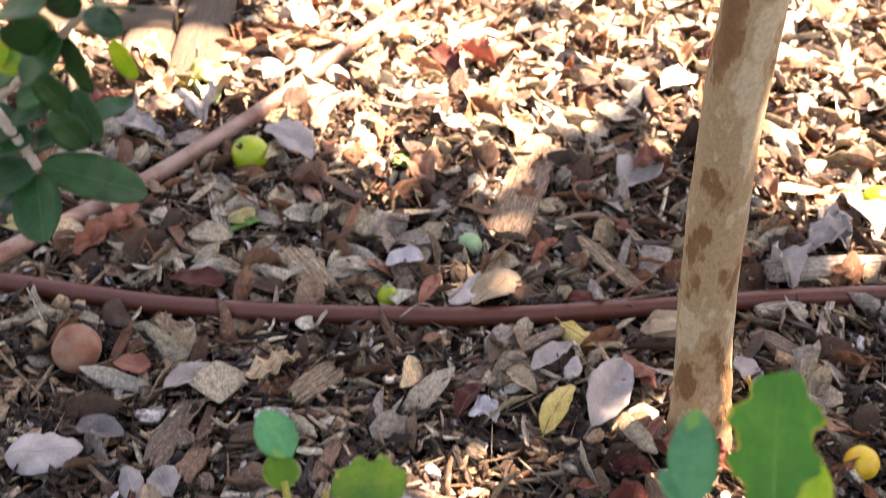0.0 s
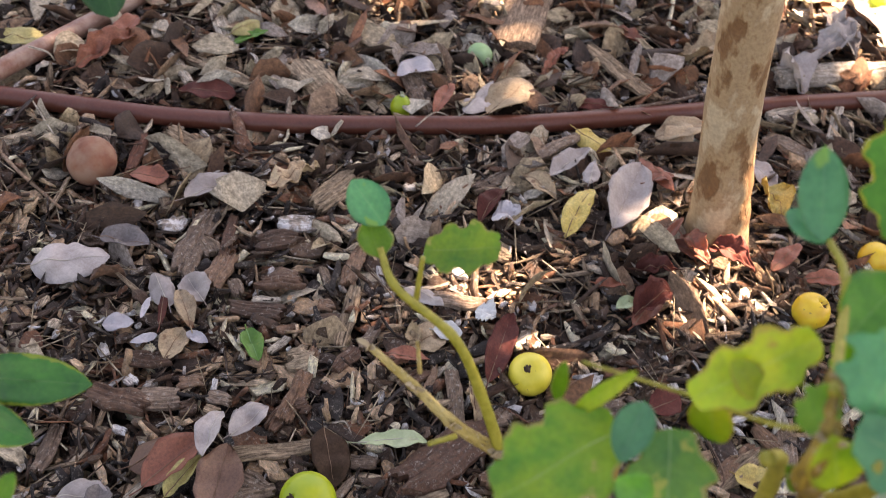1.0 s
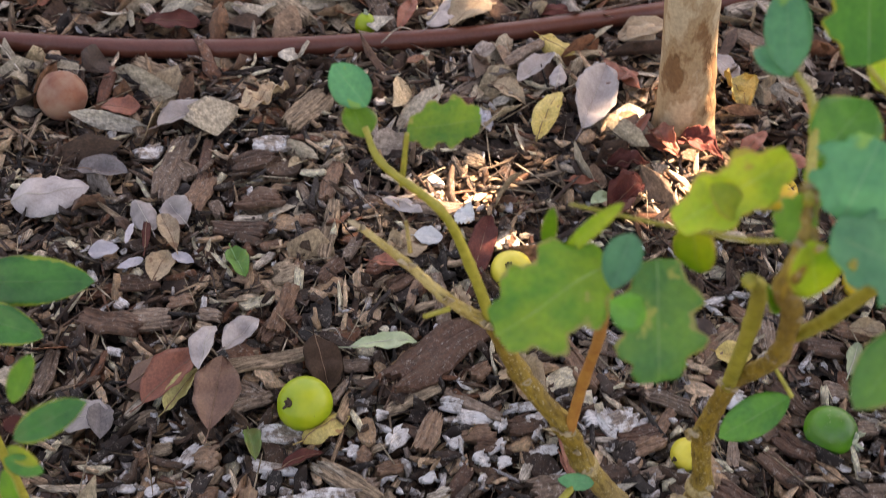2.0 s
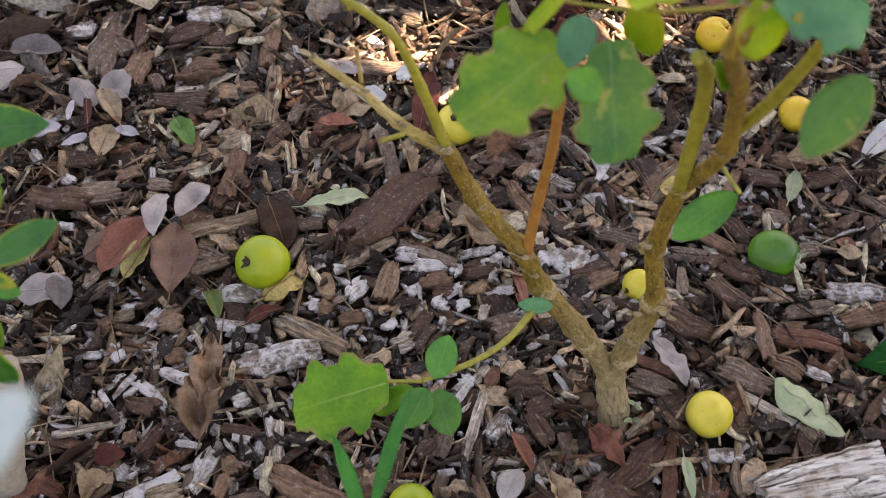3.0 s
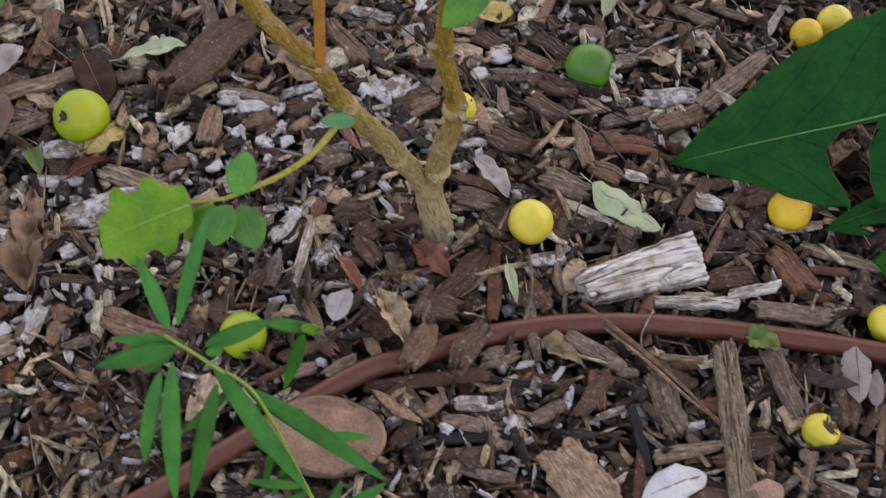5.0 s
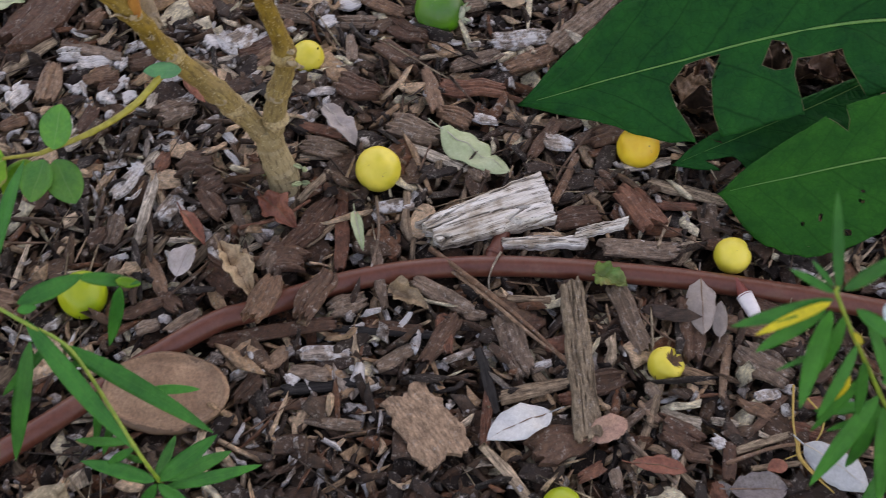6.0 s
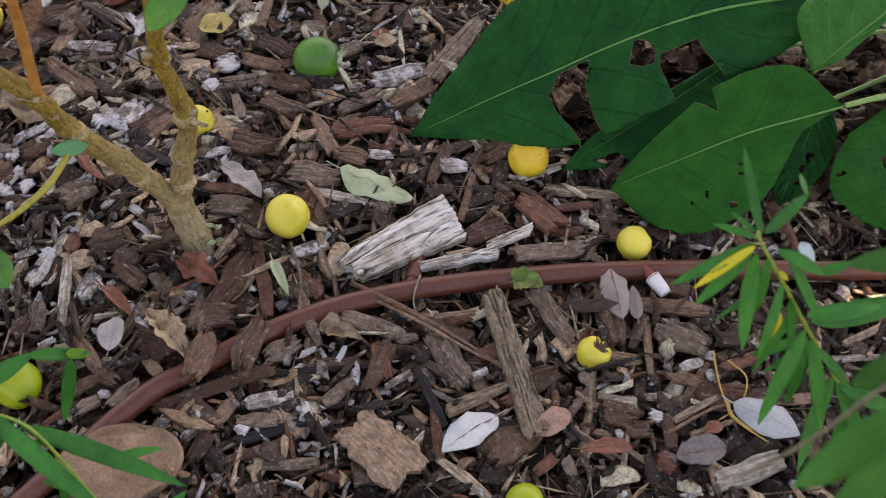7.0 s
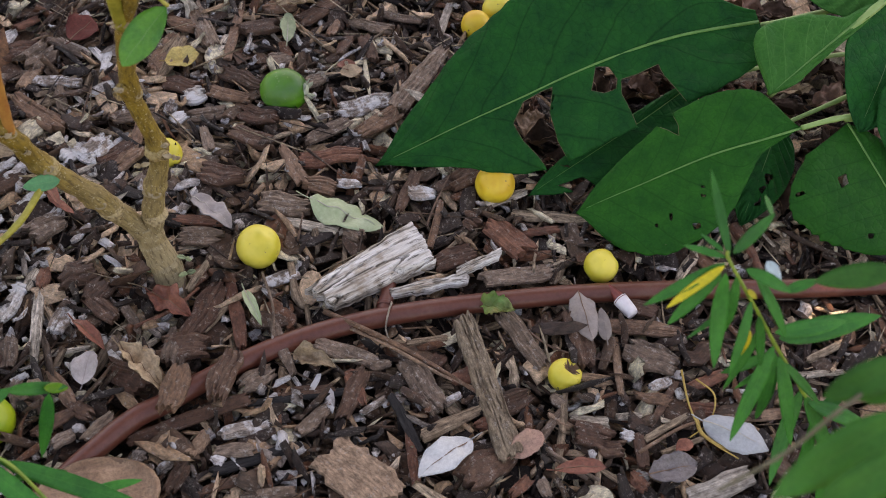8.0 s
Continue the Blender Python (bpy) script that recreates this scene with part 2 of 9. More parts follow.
wood_material("mulch_wood", [(0.333, 0.245, 0.167), (0.61, 0.464, 0.322), (0.233, 0.168, 0.112), (0.777, 0.639, 0.48), (0.472, 0.315, 0.196)], island=True)
wood_material("mulch_pale", [(0.46, 0.414, 0.38), (0.69, 0.667, 0.644), (0.345, 0.287, 0.241), (0.644, 0.621, 0.609), (0.253, 0.196, 0.161)], island=True, mould=0.42, grained=0.9)
wood_material("fibre", [(0.30, 0.22, 0.14), (0.12, 0.08, 0.055), (0.46, 0.37, 0.25), (0.2, 0.12, 0.08), (0.06, 0.04, 0.03), (0.54, 0.45, 0.32)], island=True)
wood_material("litter_leaf", [(0.444, 0.328, 0.2), (0.592, 0.506, 0.38), (0.253, 0.116, 0.058), (0.106, 0.057, 0.035), (0.528, 0.422, 0.275), (0.317, 0.2, 0.127), (0.655, 0.592, 0.486), (0.15, 0.075, 0.044), (0.359, 0.148, 0.074), (0.55, 0.454, 0.317), (0.075, 0.044, 0.031), (0.422, 0.348, 0.295)], rough=0.55, island=True, grained=0.55, along=0.5)
wood_material("bark", [(0.102, 0.049, 0.027), (0.16, 0.08, 0.047), (0.128, 0.058, 0.033)], rough=0.55, grained=0.5, along=0.5, fleck=0.25)
wood_material("barkgrey", [(0.244, 0.164, 0.112), (0.314, 0.22, 0.158), (0.203, 0.135, 0.095)], rough=0.62, grained=0.7, along=0.25, fleck=0.5)
wood_material("barktan", [(0.25, 0.135, 0.078), (0.312, 0.18, 0.112), (0.375, 0.235, 0.15)], rough=0.6, grained=0.55, along=0.4, fleck=0.25)
wood_material("barkred", [(0.21, 0.080, 0.045), (0.26, 0.105, 0.06)], rough=0.6, grained=0.55, along=0.35, fleck=0.15)
wood_material("tanwood", [(0.37, 0.269, 0.179), (0.426, 0.325, 0.224)])
wood_material("palewood", [(0.552, 0.48, 0.384), (0.624, 0.552, 0.456)])
wood_material("graywood", [(0.46, 0.41, 0.35), (0.40, 0.355, 0.30)], along=0.07, grained=0.75)
wood_material("bark_plate", [(0.42, 0.265, 0.172), (0.46, 0.30, 0.195)], rough=0.7, grained=0.7, along=0.35, fleck=0.2)
wood_material("stickwood", [(0.30, 0.225, 0.15), (0.32, 0.24, 0.165)], rough=0.75, grained=0.7, along=0.3, fleck=0.25)
wood_material("plank", [(0.32, 0.22, 0.15), (0.34, 0.24, 0.16)])
wood_material("pale", [(0.422, 0.348, 0.292), (0.546, 0.497, 0.447), (0.323, 0.255, 0.205)], mould=0.55, along=0.2, grained=0.8)
wood_material("white", [(0.67, 0.632, 0.592), (0.773, 0.747, 0.721), (0.541, 0.489, 0.45)], mould=0.65, along=0.2, grained=0.8)
wood_material("black", [(0.022, 0.02, 0.02), (0.03, 0.026, 0.025)])
wood_material("board", [(0.105, 0.075, 0.052), (0.125, 0.09, 0.064)], streaky=True, grained=0.6)
# dead leaves
leaf_material("leaf_grey", (0.29, 0.248, 0.228), (0.46, 0.408, 0.382), (0.22, 0.16, 0.15), 0.75, veins=0.6, smooth=True)
leaf_material("leaf_ashgrey", (0.20, 0.165, 0.145), (0.30, 0.255, 0.225), (0.15, 0.11, 0.09), 0.75, veins=0.6, smooth=True)
leaf_material("leaf_darkgrey", (0.13, 0.11, 0.105), (0.22, 0.19, 0.18), (0.1, 0.08, 0.07), 0.75)
leaf_material("leaf_bluegrey", (0.34, 0.36, 0.36), (0.46, 0.48, 0.49), (0.3, 0.3, 0.3), 0.7, smooth=True)
leaf_material("leaf_lilac", (0.45, 0.415, 0.43), (0.58, 0.55, 0.56), (0.5, 0.42, 0.46), 0.6, smooth=True)
leaf_material("leaf_white", (0.50, 0.51, 0.50), (0.62, 0.63, 0.61), (0.34, 0.33, 0.29), 0.7, veins=0.7, smooth=True)
leaf_material("leaf_tan", (0.33, 0.22, 0.13), (0.46, 0.34, 0.21), (0.27, 0.17, 0.1), 0.6, spots=(0.2, 0.11, 0.06))
leaf_material("leaf_pinktan", (0.34, 0.18, 0.13), (0.42, 0.25, 0.18), (0.25, 0.13, 0.09), 0.65)
leaf_material("leaf_rust", (0.22, 0.062, 0.034), (0.31, 0.105, 0.06), (0.2, 0.06, 0.03), 0.55)
leaf_material("leaf_maroon", (0.075, 0.017, 0.013), (0.125, 0.034, 0.026), (0.13, 0.05, 0.035), 0.65, sheen=0.2)
leaf_material("leaf_brown", (0.14, 0.066, 0.040), (0.21, 0.105, 0.065), (0.1, 0.05, 0.03), 0.55)
leaf_material("leaf_crisp", (0.20, 0.115, 0.065), (0.30, 0.185, 0.11), (0.14, 0.08, 0.045), 0.55)
# dark brown, deepened to match the shade beneath the broad leaves
leaf_material("leaf_darkbrown", (0.030, 0.017, 0.011), (0.062, 0.035, 0.022), (0.03, 0.018, 0.012), 0.75, sheen=0.15)
leaf_material("leaf_yellow", (0.52, 0.36, 0.08), (0.62, 0.48, 0.16), (0.42, 0.25, 0.08), 0.55, spots=(0.3, 0.15, 0.05))
leaf_material("leaf_olive", (0.28, 0.25, 0.09), (0.40, 0.33, 0.12), (0.25, 0.18, 0.07), 0.55)
leaf_material("leaf_green", (0.09, 0.26, 0.04), (0.16, 0.38, 0.07), (0.3, 0.5, 0.15), 0.45, sheer=0.25, spots=(0.2, 0.3, 0.06))
leaf_material("leaf_halfgreen", (0.11, 0.28, 0.06), (0.24, 0.2, 0.06), (0.3, 0.4, 0.15), 0.5, sheer=0.15)
leaf_material("leaf_palegreen", (0.27, 0.35, 0.18), (0.38, 0.43, 0.27), (0.42, 0.44, 0.3), 0.7, smooth=True)
leaf_material("leaf_disc", (0.17, 0.085, 0.045), (0.33, 0.20, 0.12), (0.12, 0.06, 0.03), 0.5, veins=0.12, edge=(0.10, 0.055, 0.03))
# living leaves
leaf_material("limegreen", (0.07, 0.290, 0.022), (0.20, 0.44, 0.030), (0.30, 0.50, 0.10), 0.4, sheer=0.45, edge=(0.42, 0.40, 0.12), sheen=0.5)
leaf_material("leafgreen", (0.100, 0.360, 0.040), (0.403, 0.582, 0.045), (0.389, 0.540, 0.173), 0.4, sheer=0.48, spots=(0.483, 0.462, 0.126), edge=(0.483, 0.441, 0.147), sheen=0.6)
leaf_material("yellowgreen", (0.240, 0.480, 0.040), (0.560, 0.627, 0.056), (0.518, 0.626, 0.259), 0.45, sheer=0.48, spots=(0.546, 0.441, 0.084), edge=(0.546, 0.441, 0.105), sheen=0.6)
leaf_material("freshgreen", (0.050, 0.300, 0.060), (0.146, 0.470, 0.067), (0.281, 0.540, 0.194), 0.4, sheer=0.45, sheen=0.6)
leaf_material("midgreen", (0.050, 0.280, 0.070), (0.179, 0.448, 0.067), (0.281, 0.497, 0.194), 0.4, sheer=0.45, spots=(0.378, 0.441, 0.105), edge=(0.441, 0.399, 0.147), sheen=0.6)
leaf_material("bluegreen", (0.050, 0.310, 0.150), (0.134, 0.493, 0.224), (0.238, 0.497, 0.281), 0.45, sheer=0.42, spots=(0.231, 0.483, 0.126), sheen=0.6)
leaf_material("darkleaf", (0.04, 0.24, 0.035), (0.10, 0.36, 0.045), (0.18, 0.40, 0.12), 0.5, sheer=0.3, edge=(0.5, 0.48, 0.06), sheen=0.3)
leaf_material("glossgreen", (0.012, 0.14, 0.024), (0.04, 0.26, 0.034), (0.12, 0.32, 0.08), 0.25, sheer=0.22, edge=(0.34, 0.42, 0.05), sheen=0.5)
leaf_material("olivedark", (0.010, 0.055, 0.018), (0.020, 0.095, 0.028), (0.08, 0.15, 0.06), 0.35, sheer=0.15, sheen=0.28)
leaf_material("whiteleaf", (0.46, 0.62, 0.64), (0.56, 0.72, 0.74), (0.55, 0.66, 0.64), 0.7, veins=0.2, smooth=True)
leaf_material("weedgreen", (0.006, 0.135, 0.022), (0.022, 0.24, 0.034), (0.08, 0.34, 0.07), 0.4, sheer=0.14, veins=0.25, sheen=0.25)
leaf_material("darkweed", (0.018, 0.15, 0.02), (0.035, 0.22, 0.03), (0.12, 0.32, 0.06), 0.45, sheer=0.25, veins=0.25, sheen=0.25)
leaf_material("yellow", (0.55, 0.48, 0.02), (0.68, 0.6, 0.04), (0.6, 0.55, 0.1), 0.45, sheer=0.25)
leaf_material("broadgreen", (0.0005, 0.060, 0.016), (0.0025, 0.106, 0.020), (0.0, 0.020, 0.004), 0.5, sheer=0.08, veins=0.75, sheen=0.06, net=0.30)
leaf_material("broadfresh", (0.002, 0.078, 0.012), (0.008, 0.122, 0.016), (0.0, 0.034, 0.004), 0.5, sheer=0.10, veins=0.55, sheen=0.08, net=0.28)
leaf_material("broadlight", (0.009, 0.105, 0.018), (0.024, 0.15, 0.026), (0.12, 0.32, 0.08), 0.5, sheer=0.12, veins=0.30, sheen=0.12, net=0.2)
leaf_material("crownleaf", (0.03, 0.11, 0.03), (0.05, 0.16, 0.04), (0.1, 0.2, 0.06), 0.45, sheer=0.2)
# stems
stem_material("stem", (0.17, 0.105, 0.010), (0.29, 0.195, 0.028), (0.31, 0.245, 0.145), 0.17)
stem_material("nodebark", (0.30, 0.21, 0.07), (0.42, 0.32, 0.14), (0.42, 0.33, 0.2), 0.17)
plain_material("scar", (0.10, 0.06, 0.02), (0.42, 0.30, 0.13), 0.8, 320, 0.001)
plain_material("stemgreen", (0.22, 0.21, 0.02), (0.36, 0.33, 0.05), 0.5, 160, 0.002)
stem_material("stempale", (0.34, 0.25, 0.06), (0.48, 0.38, 0.15), (0.40, 0.32, 0.2), 0.05)
plain_material("stemorange", (0.34, 0.13, 0.03), (0.46, 0.22, 0.05), 0.5, 120)
plain_material("weedstem", (0.10, 0.24, 0.03), (0.26, 0.34, 0.04), 0.45, 100)
plain_material("barkstem", (0.30, 0.255, 0.20), (0.42, 0.375, 0.31), 0.8, 160)
plain_material("oldstem", (0.10, 0.095, 0.055), (0.16, 0.145, 0.085), 0.7, 140)
plain_material("petiole", (0.16, 0.30, 0.08), (0.24, 0.38, 0.12), 0.45, 60)
plain_material("rib_light", (0.30, 0.46, 0.10), (0.38, 0.52, 0.14), 0.5, 160)
plain_material("rib_green", (0.16, 0.38, 0.12), (0.22, 0.44, 0.15), 0.5, 160)
plain_material("rib_pale", (0.40, 0.36, 0.30), (0.52, 0.48, 0.40), 0.7, 160)
plain_material("rib_dry", (0.15, 0.085, 0.05), (0.24, 0.14, 0.085), 0.7, 160)
plain_material("rib_broad", (0.055, 0.20, 0.04), (0.10, 0.27, 0.06), 0.5, 160)
plain_material("rim_dry", (0.05, 0.08, 0.02), (0.13, 0.11, 0.05), 0.7, 200)
plain_material("rib_dark", (0.035, 0.14, 0.03), (0.06, 0.19, 0.045), 0.5, 160)
plain_material("hose", (0.112, 0.030, 0.017), (0.150, 0.043, 0.026), 0.40, 300, 0.0002, dust=(0.175, 0.085, 0.056), dusty=0.54)
# paler plastic; its dust is whitened further to imitate glare in full sun
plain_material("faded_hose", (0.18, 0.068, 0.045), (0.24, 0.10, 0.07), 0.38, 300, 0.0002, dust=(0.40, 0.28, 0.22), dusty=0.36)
plain_material("soil", (0.016, 0.011, 0.008), (0.060, 0.041, 0.030), 0.95, 70, 0.008, dust=(0.085, 0.063, 0.048))
plain_material("dark_calyx", (0.035, 0.022, 0.014), (0.09, 0.055, 0.03), 0.85, 300)
plain_material("pale_calyx", (0.28, 0.33, 0.22), (0.42, 0.45, 0.34), 0.8, 300)
plain_material("petal_white", (0.66, 0.62, 0.62), (0.76, 0.73, 0.73), 0.5, 200)
plain_material("petal_red", (0.16, 0.03, 0.025), (0.24, 0.05, 0.035), 0.5, 200)
plain_material("tendril", (0.36, 0.22, 0.05), (0.50, 0.34, 0.09), 0.6, 200)
plain_material("rotten", (0.05, 0.025, 0.012), (0.16, 0.08, 0.03), 0.7, 400, 0.002)
skin_material("skin_yellow", (0.58, 0.49, 0.045), (0.80, 0.66, 0.10), 0.42, 45, dot_at=0.70)
skin_material("skin_gold", (0.70, 0.40, 0.03), (0.80, 0.56, 0.045), 0.42, dot_at=0.68)
skin_material("skin_lime", (0.21, 0.33, 0.010), (0.38, 0.44, 0.022), 0.42, 40, dot_at=0.78)
skin_material("skin_green", (0.014, 0.105, 0.006), (0.062, 0.27, 0.010), 0.42, 26, dots=(0.12, 0.24, 0.06), dot_at=0.66, pale=(0.055, 0.17, 0.05))
skin_material("skin_mint", (0.24, 0.42, 0.2), (0.34, 0.52, 0.28), 0.6)
skin_material("skin_peach", (0.17, 0.052, 0.03), (0.27, 0.105, 0.06), 0.75, 45, dots=(0.16, 0.08, 0.05), pale=(0.30, 0.18, 0.125))


def trunk_material():
    m, n, l, b = start_material("trunk_bark", 0.75)
    tc = n.new("ShaderNodeTexCoord")
    st = n.new("ShaderNodeMapping")
    st.inputs["Scale"].default_value = (1, 1, 0.48)
    l.new(tc.outputs["Object"], st.inputs[0])
    big = noise_node(n, l, st.outputs[0], 25, 5, 0.6)
    fine = noise_node(n, l, tc.outputs["Object"], 300, 5, 0.65)
    r = ramp(n, [(0.30, (0.16, 0.078, 0.032)), (0.425, (0.215, 0.112, 0.050)), (0.475, (0.38, 0.27, 0.155)), (0.53, (0.33, 0.225, 0.13)), (0.58, (0.47, 0.375, 0.25)), (0.70, (0.42, 0.34, 0.23))], "LINEAR")
    l.new(big.outputs[0], r.inputs[0])
    f = ramp(n, [(0.3, (0.75, 0.75, 0.75)), (0.7, (1.15, 1.15, 1.15))])
    l.new(fine.outputs[0], f.inputs[0])
    l.new(mixed(n, l, "MULTIPLY", 1.0, r.outputs[0], f.outputs[0]), b.inputs["Base Color"])
    steps = ramp(n, [(0.40, (0, 0, 0)), (0.43, (1, 1, 1))])
    l.new(big.outputs[0], steps.inputs[0])
    bump(n, l, b, mixed(n, l, "ADD", 0.25, steps.outputs[0], fine.outputs[0]), 0.6, 0.0015)


trunk_material()

# ---- building helpers ----
CLEAR = []  # (x, y, radius): where loose mulch may not pile up


def finish(name, bm, material, smooth=True):
    me = bpy.data.meshes.new(name)
    bm.to_mesh(me)
    bm.free()
    for one in material if isinstance(material, (list, tuple)) else (material,):
        me.materials.append(MATS[one])
    if smooth:
        me.polygons.foreach_set("use_smooth", [True] * len(me.polygons))
    return me


def part(name, bm, material, parent, label="", at=None):
    """Links a bmesh as one mesh object under a thing or under a part; at: its pose in the world."""
    ob = new(name, finish(name, bm, material))
    ob.parent = parent
    ob.matrix_parent_inverse = world_of(parent).inverted()
    ob.matrix_basis = at or Matrix()
    return tagged(ob, label)


def world_of(ob):
    m = ob.matrix_basis.copy()
    return world_of(ob.parent) @ ob.matrix_parent_inverse @ m if ob.parent else m


def thing(name, x, y, z, label, category, group=""):
    ob = new(name)
    ob.empty_display_size = 0.02
    ob.matrix_basis = Matrix.Translation((x, y, z))
    return tagged(ob, label, category, group)


def spline(points, steps=8):
    p = [Vector(q) for q in points]
    p = [p[0] * 2 - p[1], *p, p[-1] * 2 - p[-2]]
    out = []
    for k in range(1, len(p) - 2):
        a, b, c, d = p[k - 1 : k + 3]
        for i in range(steps):
            t = i / steps
            out.append(0.5 * (2 * b + (c - a) * t + (2 * a - 5 * b + 4 * c - d) * t * t + (3 * b - a - 3 * c + d) * t**3))
    return out + [p[-2]]


def tube(points, radius, sides=12, steps=8, lump=0.0, seed=0.0):
    """A tube along a smooth line; radius(s) for s from 0 to 1."""
    bm = bmesh.new()
    line = spline(points, steps)
    rings, side = [], Vector((0.31, 0.17, 0.93))
    loc = bm.verts.layers.float_vector.new("local")
    run = 0.0
    for k, p in enumerate(line):
        way = (line[min(k + 1, len(line) - 1)] - line[max(k - 1, 0)]).normalized()
        side = (side - way * side.dot(way)).normalized()
        up = way.cross(side)
        r = radius(k / (len(line) - 1))
        run += (p - line[k - 1]).length if k else 0
        ring = []
        for i in range(sides):
            a = 2 * math.pi * i / sides
            d = side * math.cos(a) + up * math.sin(a)
            rr = r * (1 + lump * noise.noise((p + d * r) * (0.5 / max(r, 1e-4)) + Vector((seed, seed, 0))))
            v = bm.verts.new(p + d * rr)
            v[loc] = (run, r * math.cos(a), r * math.sin(a))
            ring.append(v)
        rings.append(ring)
    for a, b in zip(rings, rings[1:]):
        for i in range(sides):
            bm.faces.new((a[i], a[(i + 1) % sides], b[(i + 1) % sides], b[i]))
    bm.faces.new(rings[0][::-1])
    bm.faces.new(rings[-1])
    return bm


def outline(shape, s):
    """Half the width of a leaf, 0 to 1, at s along it from stalk to tip."""
    s = min(max(s, 0.0), 1.0)
    if shape == "oval":
        return 2 * math.sqrt(s * (1 - s))
    if shape == "lance":
        return s**0.6 * (1 - s) ** 0.8 / 0.384
    if shape == "broad":
        return s**0.5 * (1 - s) ** 0.85 / 0.432
    if shape == "lobed":
        peak = lambda e: 1 - 2 * abs((e % 1.0) - 0.5) * 2
        return (s**0.38 * (1 - s) ** 0.36 / 0.60) * (0.86 + 0.19 * peak(s * 2.9 - 0.45) + 0.06 * peak(s * 8.3 + 0.3))
    return s**0.68 * (1 - s) ** 0.74 / 0.374


def within(hole, s, v):
    """Under 1 inside a torn hole of a leaf."""
    hs, hv, rs, rv = hole
    a = math.atan2((v - hv) / rv, (s - hs) / rs)
    return math.hypot((s - hs) / rs, (v - hv) / rv) / (1 + 0.28 * math.sin(3 * a + hs * 40) + 0.14 * math.sin(7 * a + hv * 9))


def leaf_mesh(length, width, shape="ovate", rows=12, cols=6, fold=0.15, curl=0.0, wave=0.0, ragged=0.0, seed=0.0, holes=(), thick=0.0004, twist=0.0):
    """A leaf along +x from its stalk, folded along the midrib, curled along its length, with real thickness."""
    bm = bmesh.new()
    uv = bm.loops.layers.uv.new("UVMap")
    sheets = []
    for face in (1, -1):
        grid = []
        for i in range(rows + 1):
            row = []
            for j in range(cols + 1):
                s, v = 0.004 + 0.992 * i / rows, 2 * j / cols - 1
                for hole in holes:
                    q = within(hole, s, v)
                    if 0.05 < q < 1:
                        s, v = hole[0] + (s - hole[0]) / q, max(-1, min(1, hole[1] + (v - hole[1]) / q))
                h = width / 2 * outline(shape, s + (0.025 * math.sin(seed * 5) * v if shape == "lobed" else 0.0))
                e = 1 + ragged * noise.noise(Vector((s * 9 + seed, v * 2.5, seed))) * abs(v)
                x, y = length * s * (1 + 0.3 * ragged * noise.noise(Vector((seed, v * 6, s * 3))) * s), h * v * e
                z = fold * abs(v) ** 1.3 * h + curl * length * (0.25 - (s - 0.5) ** 2)
                z += wave * width * noise.noise(Vector((x * 2.2 / width + seed, y * 2.2 / width, seed * 1.7)))
                z += twist * (s - 0.5) * y
                if shape == "broad":
                    z += 0.0011 * math.cos(2 * math.pi * (8 * s - 2.5 * abs(v))) * min(1, 3 * abs(v)) * min(1, 4 * (1 - abs(v)))
                row.append(bm.verts.new((x, y, z + face * thick / 2)))
            grid.append(row)
        sheets.append(grid)

    def gone(i, j):
        return any(within(h, 0.004 + 0.992 * (i + 0.5) / rows, 2 * (j + 0.5) / cols - 1) < 1 for h in holes)

    def add(vs, quad):
        f = bm.faces.new(vs)
        for lp, (i, j) in zip(f.loops, quad):
            lp[uv].uv = (i / rows, j / cols)

    for i in range(rows):
        for j in range(cols):
            if holes and gone(i, j):
                continue
            q = [(i, j), (i + 1, j), (i + 1, j + 1), (i, j + 1)]
            add([sheets[0][a][b] for a, b in q], q)
            q = q[::-1]
            add([sheets[1][a][b] for a, b in q], q)
    for i in range(rows):
        for j, flip in ((0, False), (cols, True)):
            q = [(0, i, j), (1, i, j), (1, i + 1, j), (0, i + 1, j)]
            q = q[::-1] if flip else q
            if not sheets[0][i][j].link_faces or not sheets[0][i + 1][j].link_faces:
                continue
            add([sheets[k][a][b] for k, a, b in q], [(a, b) for _, a, b in q])
    bmesh.ops.delete(bm, geom=[v for v in bm.verts if not v.link_faces], context="VERTS")
    return bm


